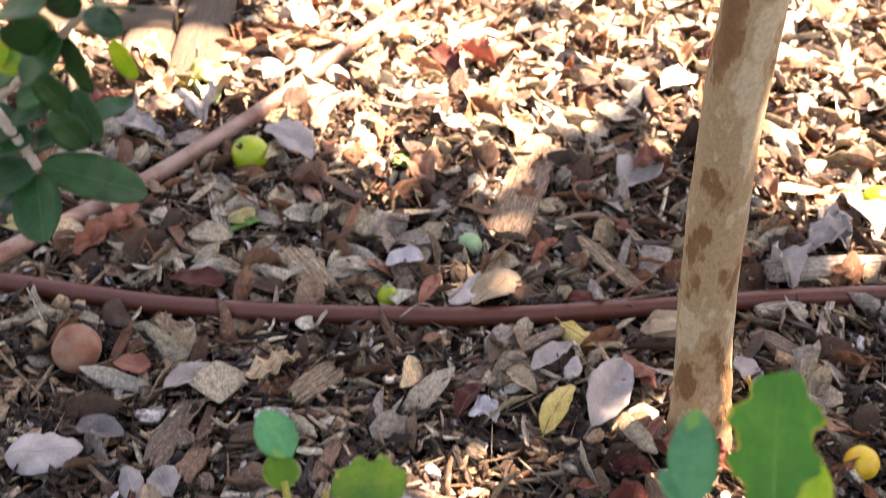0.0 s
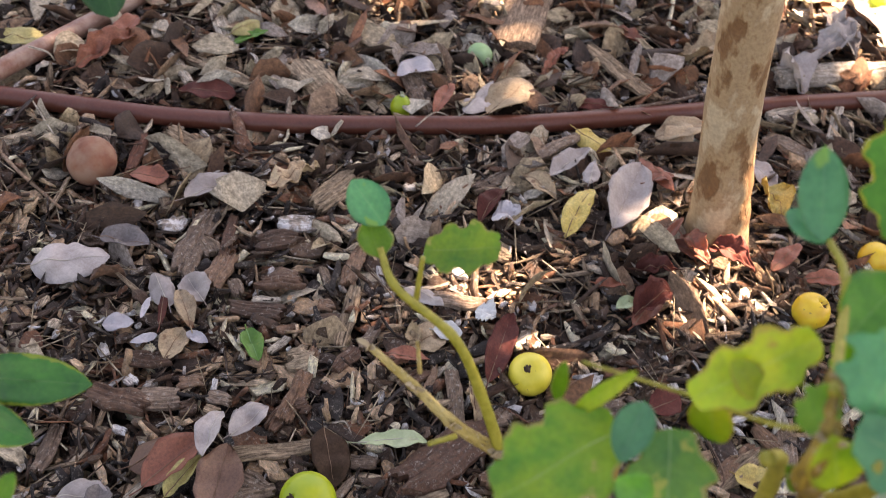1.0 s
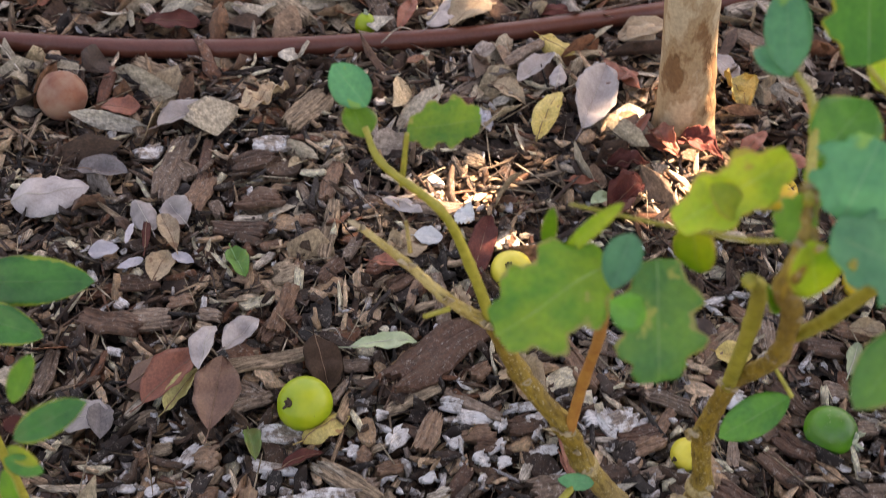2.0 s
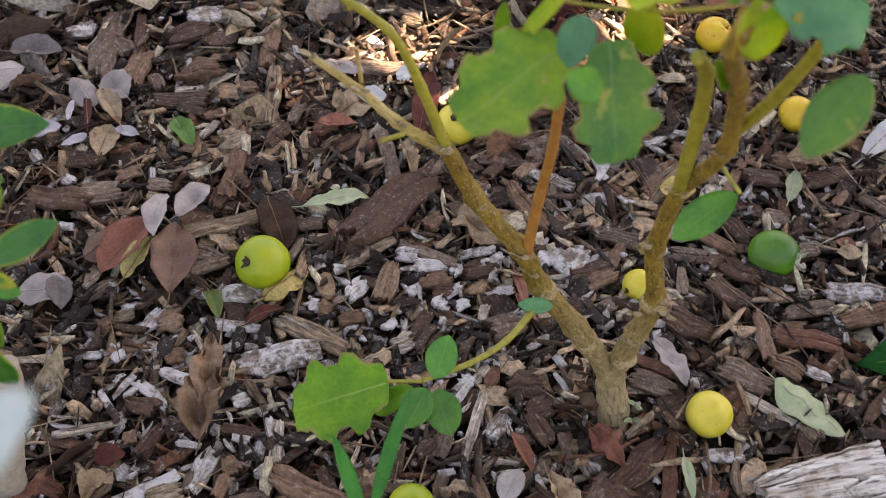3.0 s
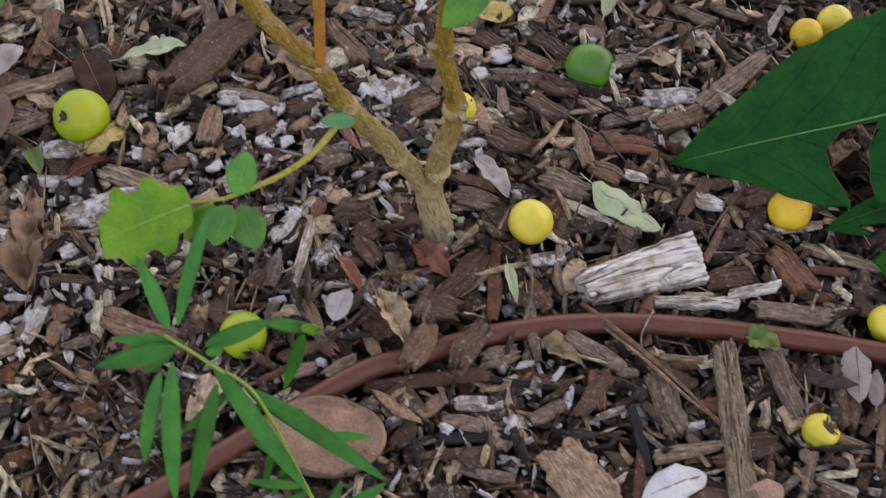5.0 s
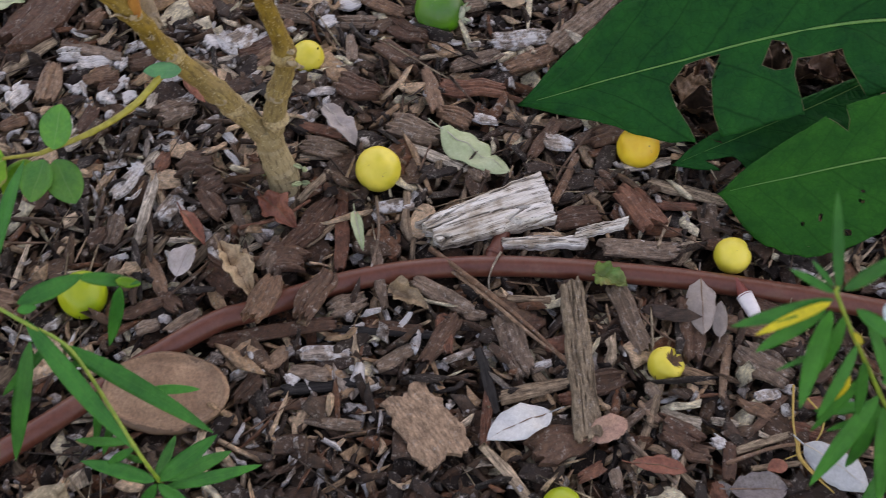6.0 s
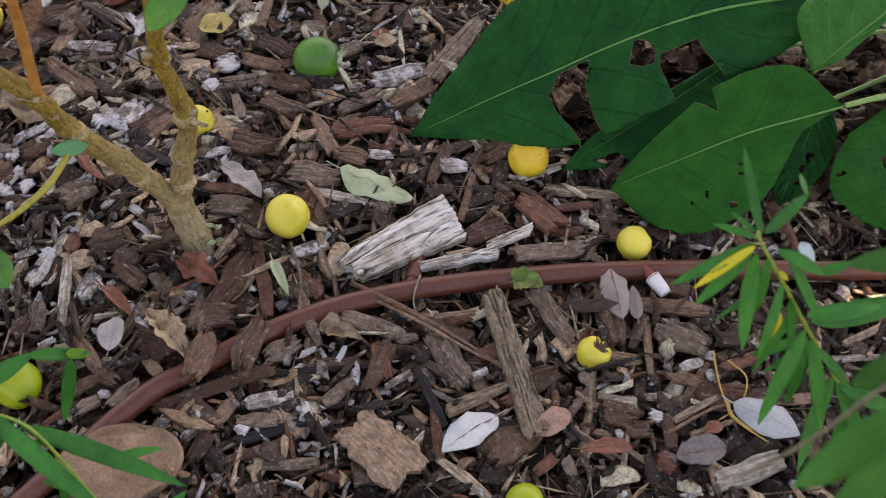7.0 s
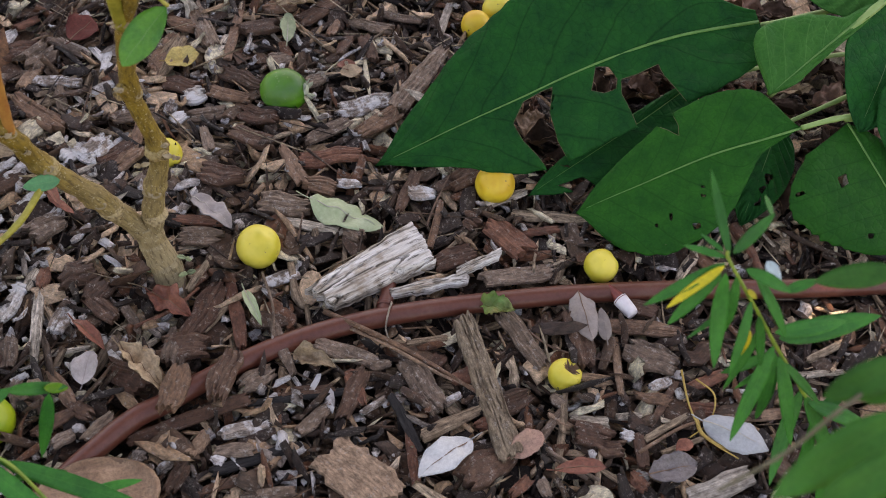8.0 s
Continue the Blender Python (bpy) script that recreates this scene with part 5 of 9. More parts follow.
wood_chip("barkgrey", -0.6502, 0.4836, 106, 0.0460, 0.0137)
fallen_leaf("olive", -0.8199, 1.0477, 65, 0.0388, 0.0265)
fallen_leaf("tan", -0.4139, 0.9628, -17, 0.0414, 0.0204)
fallen_leaf("rust", -0.3148, 1.0348, -35, 0.0585, 0.0196)
fallen_leaf("grey", -0.3744, 1.0019, 101, 0.0366, 0.0174)
wood_chip("plank", -0.5635, 1.3025, 102, 0.2550, 0.0560)
fallen_leaf("grey", -0.8635, 1.2152, -19, 0.0921, 0.0517)
fallen_leaf("pinktan", -0.7735, 1.1321, -36, 0.0574, 0.0199)
fallen_leaf("maroon", -0.7935, 1.5108, -35, 0.0700, 0.0432)
fallen_leaf("rust", -0.7238, 1.5733, 70, 0.0725, 0.0350)
wood_chip("palewood", -0.5838, 1.6383, 1, 0.2137, 0.0218)
fallen_leaf("grey", -0.4403, 1.3803, 66, 0.0667, 0.0601)
fallen_leaf("white", -0.4767, 1.6313, 76, 0.0811, 0.0430)
fallen_leaf("green", -0.7196, 1.2626, 72, 0.0299, 0.0259)
fallen_leaf("rust", -0.1985, 1.5544, 50, 0.0409, 0.0455)
wood_chip("tanwood", -0.3712, 1.9447, 95, 0.2209, 0.0107)
fallen_leaf("grey", -0.2167, 1.0922, -39, 0.0450, 0.0253)
fallen_leaf("tan", -0.3140, 1.1111, -4, 0.0327, 0.0421)
wood_chip("barkgrey", -0.2289, 0.7432, -37, 0.0411, 0.0087)
wood_chip("white", -0.1978, 0.7282, -55, 0.0304, 0.0076)
wood_chip("white", -0.1961, 0.6905, 27, 0.0247, 0.0094)
wood_chip("pale", -0.2345, 0.7003, -8, 0.0415, 0.0122)
wood_chip("barkgrey", -0.2303, 0.6794, -79, 0.0276, 0.0095)
wood_chip("pale", -0.1971, 0.6211, 50, 0.0236, 0.0228)
wood_chip("white", -0.2193, 0.6145, 41, 0.0133, 0.0153)
wood_chip("bark", -0.1818, 0.6145, 34, 0.0327, 0.0145)
wood_chip("bark", -0.1301, 0.6897, -17, 0.0282, 0.0174)
wood_chip("pale", -0.1179, 0.6761, 15, 0.0176, 0.0174)
wood_chip("palewood", -0.0920, 0.7413, 68, 0.0234, 0.0077)
wood_chip("barktan", -0.0862, 0.6754, -21, 0.0339, 0.0145)
wood_chip("bark", -0.0746, 0.6956, -33, 0.0350, 0.0168)
wood_chip("barktan", -0.1281, 0.7670, -28, 0.0262, 0.0154)
wood_chip("barkgrey", -0.1067, 0.6260, -77, 0.0254, 0.0096)
wood_chip("bark", -0.0611, 0.6505, -22, 0.0310, 0.0181)
wood_chip("white", -0.1303, 0.6514, 34, 0.0131, 0.0112)
wood_chip("barkgrey", -0.1046, 0.6545, 10, 0.0294, 0.0146)
wood_chip("barkgrey", -0.0411, 0.7181, 14, 0.0179, 0.0155)
wood_chip("bark", -0.0576, 0.7582, 11, 0.0319, 0.0207)
wood_chip("barktan", -0.0374, 0.7872, 4, 0.0281, 0.0170)
wood_chip("bark", -0.0042, 0.7789, 33, 0.0396, 0.0180)
wood_chip("barktan", 0.0109, 0.7571, 66, 0.0203, 0.0089)
wood_chip("barkgrey", 0.0731, 0.7686, -15, 0.0418, 0.0093)
wood_chip("tanwood", 0.0651, 0.7783, 120, 0.0185, 0.0116)
wood_chip("barkgrey", 0.0445, 0.7575, -25, 0.0395, 0.0134)
wood_chip("bark", 0.0406, 0.7278, 100, 0.0303, 0.0119)
wood_chip("bark", 0.0189, 0.7325, 61, 0.0247, 0.0112)
wood_chip("barktan", 0.0602, 0.7012, 31, 0.0129, 0.0077)
wood_chip("barkgrey", -0.0034, 0.6289, 33, 0.0428, 0.0143)
wood_chip("barkred", -0.0031, 0.5985, 0, 0.0528, 0.0164)
wood_chip("barkgrey", -0.0122, 0.6907, 22, 0.0167, 0.0133)
wood_chip("graywood", 0.1167, 0.7664, 69, 0.0572, 0.0076)
wood_chip("barktan", -0.0123, 0.5679, -11, 0.0237, 0.0181)
wood_chip("pale", 0.0097, 0.5696, -14, 0.0177, 0.0098)
wood_chip("bark", 0.0579, 0.5576, 64, 0.0427, 0.0107)
wood_chip("pale", 0.0695, 0.5551, -4, 0.0218, 0.0158)
wood_chip("bark", 0.0897, 0.5631, 35, 0.0195, 0.0098)
wood_chip("barktan", 0.0775, 0.5221, 72, 0.0483, 0.0065)
wood_chip("bark", 0.1073, 0.5681, 28, 0.0238, 0.0204)
wood_chip("barkgrey", 0.0097, 0.5191, -51, 0.0198, 0.0177)
wood_chip("bark", 0.1070, 0.5227, -31, 0.0127, 0.0164)
wood_chip("barkred", 0.1572, 0.5090, 0, 0.0405, 0.0081)
wood_chip("palewood", 0.1404, 0.5454, 18, 0.0377, 0.0080)
wood_chip("bark", 0.1945, 0.4790, 20, 0.0140, 0.0105)
wood_chip("bark", 0.0881, 0.4865, 16, 0.0325, 0.0205)
wood_chip("pale", -0.2612, 0.5941, 19, 0.0160, 0.0123)
wood_chip("barkgrey", -0.2314, 0.5383, 31, 0.0245, 0.0204)
wood_chip("pale", -0.2050, 0.5323, 53, 0.0202, 0.0062)
wood_chip("white", -0.1882, 0.5227, -38, 0.0200, 0.0069)
wood_chip("white", -0.1798, 0.5028, -42, 0.0179, 0.0048)
wood_chip("bark", -0.2059, 0.4911, 22, 0.0245, 0.0239)
wood_chip("pale", -0.2533, 0.4672, 63, 0.0306, 0.0122)
wood_chip("bark", -0.1854, 0.4582, -48, 0.0297, 0.0149)
wood_chip("barkgrey", -0.1631, 0.4475, -61, 0.0274, 0.0076)
wood_chip("bark", -0.0936, 0.5837, 166, 0.0334, 0.0204)
wood_chip("white", -0.1236, 0.5774, 16, 0.0238, 0.0084)
wood_chip("barkgrey", -0.1122, 0.5216, -9, 0.0315, 0.0168)
fallen_leaf("palegreen", -0.0725, 0.4471, -71, 0.0394, 0.0086)
wood_chip("tanwood", -0.1008, 0.4446, 50, 0.0302, 0.0061)
wood_chip("palewood", -0.2072, 0.4234, 10, 0.0286, 0.0045)
wood_chip("white", -0.2418, 0.4026, 25, 0.0125, 0.0059)
wood_chip("barktan", -0.2114, 0.3916, -59, 0.0344, 0.0101)
wood_chip("bark", -0.1963, 0.3717, -39, 0.0161, 0.0123)
wood_chip("bark", -0.1636, 0.3958, -37, 0.0309, 0.0198)
wood_chip("barkgrey", -0.1768, 0.4259, 73, 0.0127, 0.0087)
wood_chip("barkgrey", -0.2077, 0.3502, 31, 0.0151, 0.0109)
wood_chip("barkgrey", -0.1827, 0.3559, 48, 0.0251, 0.0089)
wood_chip("bark", -0.2152, 0.3643, 31, 0.0305, 0.0102)
wood_chip("barkgrey", -0.0716, 0.3871, 31, 0.0245, 0.0160)
wood_chip("bark", -0.0943, 0.3868, 71, 0.0393, 0.0195)
wood_chip("barktan", -0.1148, 0.3377, 55, 0.0204, 0.0111)
wood_chip("bark", -0.1283, 0.3139, 58, 0.0215, 0.0124)
wood_chip("barkgrey", -0.0892, 0.3310, -5, 0.0277, 0.0105)
wood_chip("bark", -0.0914, 0.3075, 17, 0.0570, 0.0078)
wood_chip("white", -0.1008, 0.3246, -33, 0.0093, 0.0075)
wood_chip("white", -0.0620, 0.3697, 45, 0.0122, 0.0071)
wood_chip("barkgrey", -0.0661, 0.2965, 1, 0.0362, 0.0085)
wood_chip("white", -0.0306, 0.3790, 63, 0.0207, 0.0043)
wood_chip("bark", -0.0020, 0.3697, 62, 0.0413, 0.0136)
wood_chip("pale", 0.0116, 0.3589, 35, 0.0218, 0.0062)
wood_chip("barkgrey", -0.0322, 0.3510, 44, 0.0303, 0.0114)
wood_chip("pale", 0.0693, 0.3588, 27, 0.0178, 0.0063)
wood_chip("tanwood", 0.0575, 0.4113, 5, 0.0310, 0.0060)
wood_chip("barkgrey", 0.0198, 0.3918, 14, 0.0156, 0.0077)
wood_chip("barkred", 0.0812, 0.3770, 24, 0.0201, 0.0120)
wood_chip("bark", 0.1152, 0.3525, 25, 0.0282, 0.0179)
wood_chip("barkred", 0.0925, 0.3368, 5, 0.0129, 0.0109)
wood_chip("barktan", 0.1472, 0.3345, -41, 0.0196, 0.0067)
wood_chip("barkgrey", 0.1492, 0.3509, -41, 0.0123, 0.0106)
wood_chip("tanwood", 0.1457, 0.3205, -105, 0.0743, 0.0058)
wood_chip("barkgrey", 0.1300, 0.3121, -41, 0.0768, 0.0036)
wood_chip("barkred", 0.1093, 0.2850, 39, 0.0184, 0.0088)
wood_chip("barkgrey", 0.1263, 0.2830, -76, 0.0146, 0.0085)
wood_chip("barktan", 0.2224, 0.3467, -13, 0.0236, 0.0107)
wood_chip("bark", 0.2281, 0.3421, 50, 0.0438, 0.0066)
wood_chip("barkred", 0.2558, 0.3347, -11, 0.0214, 0.0126)
wood_chip("pale", 0.2297, 0.3588, 19, 0.0180, 0.0090)
wood_chip("palewood", 0.1998, 0.3340, -2, 0.0194, 0.0056)
wood_chip("white", 0.1953, 0.3187, -21, 0.0085, 0.0096)
wood_chip("tanwood", 0.2451, 0.3099, 16, 0.0583, 0.0042)
wood_chip("barkred", 0.2654, 0.3583, 17, 0.0333, 0.0100)
wood_chip("bark", 0.2661, 0.3821, 23, 0.0222, 0.0156)
wood_chip("barktan", 0.3001, 0.3262, 3, 0.0499, 0.0083)
wood_chip("tanwood", 0.3684, 0.3766, 22, 0.0349, 0.0063)
wood_chip("palewood", 0.3577, 0.3582, -1, 0.0368, 0.0059)
wood_chip("barktan", 0.3768, 0.3343, 3, 0.0551, 0.0104)
wood_chip("bark", 0.2026, 0.3056, -93, 0.0272, 0.0093)
wood_chip("bark", 0.1784, 0.3098, -18, 0.0209, 0.0157)
wood_chip("tanwood", 0.1794, 0.2853, -43, 0.0285, 0.0046)
wood_chip("barkred", 0.1954, 0.2815, -69, 0.0147, 0.0106)
fallen_leaf("rust", 0.2336, 0.3031, 14, 0.0141, 0.0111)
wood_chip("pale", -0.7109, 0.7457, 56, 0.0246, 0.0172)
wood_chip("barkgrey", -0.6642, 0.7359, -22, 0.0192, 0.0189)
wood_chip("barktan", -0.6381, 0.7133, 98, 0.0382, 0.0224)
wood_chip("bark", -0.6562, 0.7570, -69, 0.0561, 0.0107)
wood_chip("pale", -0.6083, 0.8026, 28, 0.0302, 0.0201)
wood_chip("bark", -0.6096, 0.7736, 40, 0.0393, 0.0274)
wood_chip("bark", -0.5801, 0.7298, 30, 0.0369, 0.0231)
wood_chip("bark", -0.5812, 0.6882, 20, 0.0485, 0.0191)
wood_chip("barkgrey", -0.6132, 0.7044, -41, 0.0179, 0.0130)
wood_chip("palewood", -0.5812, 0.7049, 24, 0.0257, 0.0075)
wood_chip("barkgrey", -0.5460, 0.7542, -41, 0.0279, 0.0092)
wood_chip("barktan", -0.5287, 0.7235, 15, 0.0131, 0.0134)
wood_chip("palewood", -0.5436, 0.6633, 79, 0.0233, 0.0083)
wood_chip("barktan", -0.5478, 0.6842, 35, 0.0209, 0.0115)
wood_chip("barktan", -0.5479, 0.6407, 15, 0.0174, 0.0177)
wood_chip("tanwood", -0.5172, 0.6579, 47, 0.0195, 0.0271)
wood_chip("bark", -0.4825, 0.6764, 80, 0.0307, 0.0149)
wood_chip("barkgrey", -0.4762, 0.7075, 94, 0.0294, 0.0119)
wood_chip("barkred", -0.4467, 0.6968, 41, 0.0165, 0.0165)
wood_chip("bark", -0.6316, 0.5972, 26, 0.0339, 0.0177)
wood_chip("white", -0.6738, 0.5875, -32, 0.0137, 0.0101)
wood_chip("barkgrey", -0.6007, 0.5652, 34, 0.0384, 0.0223)
wood_chip("white", -0.6333, 0.5702, -17, 0.0096, 0.0109)
wood_chip("barktan", -0.5876, 0.5937, 25, 0.0193, 0.0133)
wood_chip("barkgrey", -0.5568, 0.5892, 9, 0.0198, 0.0128)
wood_chip("tanwood", -0.5551, 0.5763, 6, 0.0125, 0.0111)
wood_chip("bark", -0.5031, 0.5981, 94, 0.0327, 0.0132)
wood_chip("bark", -0.4902, 0.6148, 59, 0.0093, 0.0148)
wood_chip("bark", -0.5739, 0.5691, 52, 0.0106, 0.0165)
wood_chip("white", -0.6115, 0.5252, 1, 0.0126, 0.0081)
wood_chip("barkgrey", -0.4845, 0.5313, -5, 0.0259, 0.0155)
wood_chip("palewood", -0.5655, 0.4814, 79, 0.0189, 0.0064)
wood_chip("white", -0.5011, 0.4598, 76, 0.0217, 0.0134)
wood_chip("barktan", -0.4878, 0.4619, 32, 0.0179, 0.0189)
wood_chip("tanwood", -0.5237, 0.4566, 27, 0.0131, 0.0112)
wood_chip("pale", -0.5241, 0.4655, 35, 0.0112, 0.0079)
wood_chip("pale", -0.4357, 0.4743, 11, 0.0360, 0.0106)
wood_chip("palewood", -0.3890, 0.4853, -13, 0.0342, 0.0151)
wood_chip("barktan", -0.5342, 0.4426, 32, 0.0088, 0.0144)
wood_chip("white", -0.3853, 0.5118, 51, 0.0096, 0.0119)
wood_chip("barkgrey", -0.4178, 0.5898, 23, 0.0206, 0.0124)
wood_chip("barkgrey", -0.4194, 0.5595, 82, 0.0259, 0.0082)
wood_chip("barkgrey", -0.3142, 0.5891, -9, 0.0518, 0.0104)
wood_chip("pale", -0.3307, 0.5831, 15, 0.0164, 0.0144)
wood_chip("white", -0.3075, 0.5786, 21, 0.0260, 0.0153)
wood_chip("white", -0.2863, 0.5811, 66, 0.0114, 0.0104)
wood_chip("barktan", -0.3194, 0.6226, 53, 0.0153, 0.0161)
wood_chip("barktan", -0.3014, 0.5650, 37, 0.0227, 0.0147)
wood_chip("white", -0.3133, 0.5514, 67, 0.0146, 0.0092)
wood_chip("bark", -0.2924, 0.5583, 25, 0.0164, 0.0171)
wood_chip("white", -0.2832, 0.5594, 60, 0.0164, 0.0082)
wood_chip("pale", -0.2740, 0.6045, 29, 0.0246, 0.0095)
wood_chip("bark", -0.2697, 0.5871, 47, 0.0225, 0.0188)
wood_chip("white", -0.2601, 0.5974, 60, 0.0209, 0.0096)
wood_chip("white", -0.2885, 0.5433, 55, 0.0090, 0.0146)
wood_chip("white", -0.2722, 0.5491, 32, 0.0097, 0.0100)
wood_chip("palewood", -0.2529, 0.5470, 88, 0.0175, 0.0083)
wood_chip("pale", -0.2463, 0.5692, 46, 0.0221, 0.0096)
wood_chip("pale", -0.2295, 0.5474, 64, 0.0221, 0.0127)
wood_chip("white", -0.3592, 0.5363, 68, 0.0215, 0.0155)
wood_chip("white", -0.3787, 0.5519, 15, 0.0093, 0.0093)
wood_chip("barktan", -0.3372, 0.5512, 91, 0.0357, 0.0190)
wood_chip("barktan", -0.3752, 0.5115, 15, 0.0090, 0.0156)
wood_chip("barktan", -0.3530, 0.5089, 32, 0.0186, 0.0131)
wood_chip("white", -0.3213, 0.5130, 58, 0.0120, 0.0092)
wood_chip("bark", -0.2981, 0.5178, 83, 0.0295, 0.0112)
wood_chip("barkgrey", -0.3634, 0.4864, 51, 0.0184, 0.0146)
wood_chip("palewood", -0.3067, 0.4986, 34, 0.0164, 0.0158)
wood_chip("barktan", -0.1708, 0.6074, 41, 0.0272, 0.0165)
wood_chip("barkgrey", -0.1605, 0.5832, 33, 0.0181, 0.0109)
wood_chip("palewood", -0.2050, 0.5988, 17, 0.0283, 0.0059)
wood_chip("barktan", -0.1639, 0.6372, 83, 0.0329, 0.0096)
wood_chip("barkgrey", -0.1759, 0.6579, 23, 0.0229, 0.0112)
wood_chip("barktan", -0.2991, 0.7351, 36, 0.0305, 0.0178)
wood_chip("bark", -0.2686, 0.7397, 21, 0.0338, 0.0197)
wood_chip("white", -0.2828, 0.7562, 44, 0.0151, 0.0174)
wood_chip("barkred", -0.2671, 0.7755, 34, 0.0226, 0.0098)
wood_chip("barkgrey", -0.2809, 0.7076, 11, 0.0455, 0.0083)
wood_chip("bark", -0.2858, 0.6957, 73, 0.0199, 0.0109)
wood_chip("barktan", -0.2578, 0.7086, 67, 0.0346, 0.0134)
wood_chip("palewood", -0.2223, 0.7432, -38, 0.0350, 0.0075)
wood_chip("white", -0.1943, 0.7257, 81, 0.0300, 0.0072)
wood_chip("bark", -0.4210, 0.6876, 61, 0.0243, 0.0162)
wood_chip("barktan", -0.4051, 0.6831, -80, 0.0415, 0.0091)
wood_chip("tanwood", -0.3883, 0.6715, 42, 0.0222, 0.0078)
fallen_leaf("tan", -0.3605, 0.6789, -56, 0.0394, 0.0145, crumple=1.0)
wood_chip("barkgrey", -0.3379, 0.6816, 54, 0.0160, 0.0183)
wood_chip("barkgrey", -0.4256, 0.7851, 20, 0.0482, 0.0202)
fallen_leaf("white", -0.3931, 0.7737, 4, 0.0189, 0.0254, crumple=1.0)
fallen_leaf("white", -0.4146, 0.7408, 23, 0.0261, 0.0220)
fallen_leaf("tan", -0.4383, 0.7211, -9, 0.0174, 0.0164, crumple=1.0)
wood_chip("white", -0.4387, 0.8183, -32, 0.0166, 0.0119)
wood_chip("tanwood", -0.4135, 0.8593, 1, 0.0172, 0.0164)
wood_chip("barkred", -0.5198, 0.3024, 63, 0.0293, 0.0122)
wood_chip("bark", -0.5179, 0.3413, -178, 0.0329, 0.0088)
wood_chip("palewood", -0.5049, 0.3593, 30, 0.0534, 0.0045)
wood_chip("palewood", -0.5252, 0.3613, 9, 0.0236, 0.0019)
wood_chip("tanwood", -0.5077, 0.3771, 56, 0.0073, 0.0112)
wood_chip("white", -0.5031, 0.3821, -37, 0.0217, 0.0057)
wood_chip("pale", -0.4964, 0.3980, 74, 0.0230, 0.0058)
wood_chip("white", -0.5315, 0.4163, 27, 0.0127, 0.0074)
wood_chip("white", -0.5127, 0.4212, 62, 0.0107, 0.0084)
wood_chip("barktan", -0.4712, 0.4335, 37, 0.0133, 0.0138)
wood_chip("palewood", -0.4858, 0.4184, 28, 0.0171, 0.0037)
wood_chip("bark", -0.4756, 0.3869, -2, 0.0254, 0.0157)
wood_chip("white", -0.4293, 0.3674, 10, 0.0189, 0.0065)
wood_chip("barkgrey", -0.4169, 0.3395, 97, 0.0158, 0.0075)
wood_chip("white", -0.3946, 0.3832, 4, 0.0129, 0.0065)
wood_chip("white", -0.4071, 0.4137, 41, 0.0113, 0.0120)
wood_chip("white", -0.3687, 0.3637, 50, 0.0119, 0.0101)
wood_chip("barktan", -0.3917, 0.3612, -24, 0.0145, 0.0141)
wood_chip("bark", -0.3970, 0.3900, -170, 0.0296, 0.0094)
wood_chip("palewood", -0.3680, 0.3891, 109, 0.0332, 0.0100)
wood_chip("bark", -0.3533, 0.3820, 55, 0.0179, 0.0074)
wood_chip("bark", -0.4556, 0.3613, 80, 0.0258, 0.0137)
wood_chip("barktan", -0.4715, 0.3595, 89, 0.0098, 0.0116)
wood_chip("barkgrey", -0.3702, 0.3412, 23, 0.0281, 0.0081)
wood_chip("barktan", -0.3916, 0.3437, 77, 0.0177, 0.0114)
wood_chip("barkgrey", -0.4771, 0.3180, 84, 0.0236, 0.0176)
wood_chip("tanwood", -0.4278, 0.3240, 40, 0.0208, 0.0183)
wood_chip("barkred", -0.5092, 0.3074, -12, 0.0198, 0.0136)
wood_chip("palewood", -0.2401, 0.4890, 69, 0.0192, 0.0083)
wood_chip("white", -0.2485, 0.4815, -16, 0.0101, 0.0089)
wood_chip("pale", -0.2660, 0.4835, 24, 0.0157, 0.0072)
wood_chip("bark", -0.1898, 0.4734, 47, 0.0187, 0.0188)
wood_chip("barkgrey", -0.2507, 0.4246, 90, 0.0247, 0.0128)
wood_chip("bark", -0.2617, 0.4168, 68, 0.0176, 0.0115)
wood_chip("barkgrey", -0.2424, 0.3884, 94, 0.0230, 0.0090)
wood_chip("barkgrey", -0.1300, 0.4201, 79, 0.0304, 0.0203)
fallen_leaf("brown", -0.5625, 0.5205, 60, 0.0614, 0.0360)
fallen_leaf("rust", -0.5470, 0.5130, 72, 0.0632, 0.0323)
fallen_leaf("olive", -0.5330, 0.5045, 82, 0.0434, 0.0175)
fallen_leaf("brown", -0.5050, 0.5115, 111, 0.0737, 0.0364)
fallen_leaf("grey", -0.5315, 0.5455, 105, 0.0488, 0.0225)
fallen_leaf("grey", -0.5180, 0.5765, 74, 0.0427, 0.0223)
fallen_leaf("darkbrown", -0.4430, 0.5770, -50, 0.0525, 0.0326)
fallen_leaf("grey", -0.5925, 0.4550, 21, 0.0440, 0.0332)
fallen_leaf("darkgrey", -0.5785, 0.4560, -59, 0.0328, 0.0216)
fallen_leaf("yellow", -0.4125, 0.5200, 55, 0.0438, 0.0234)
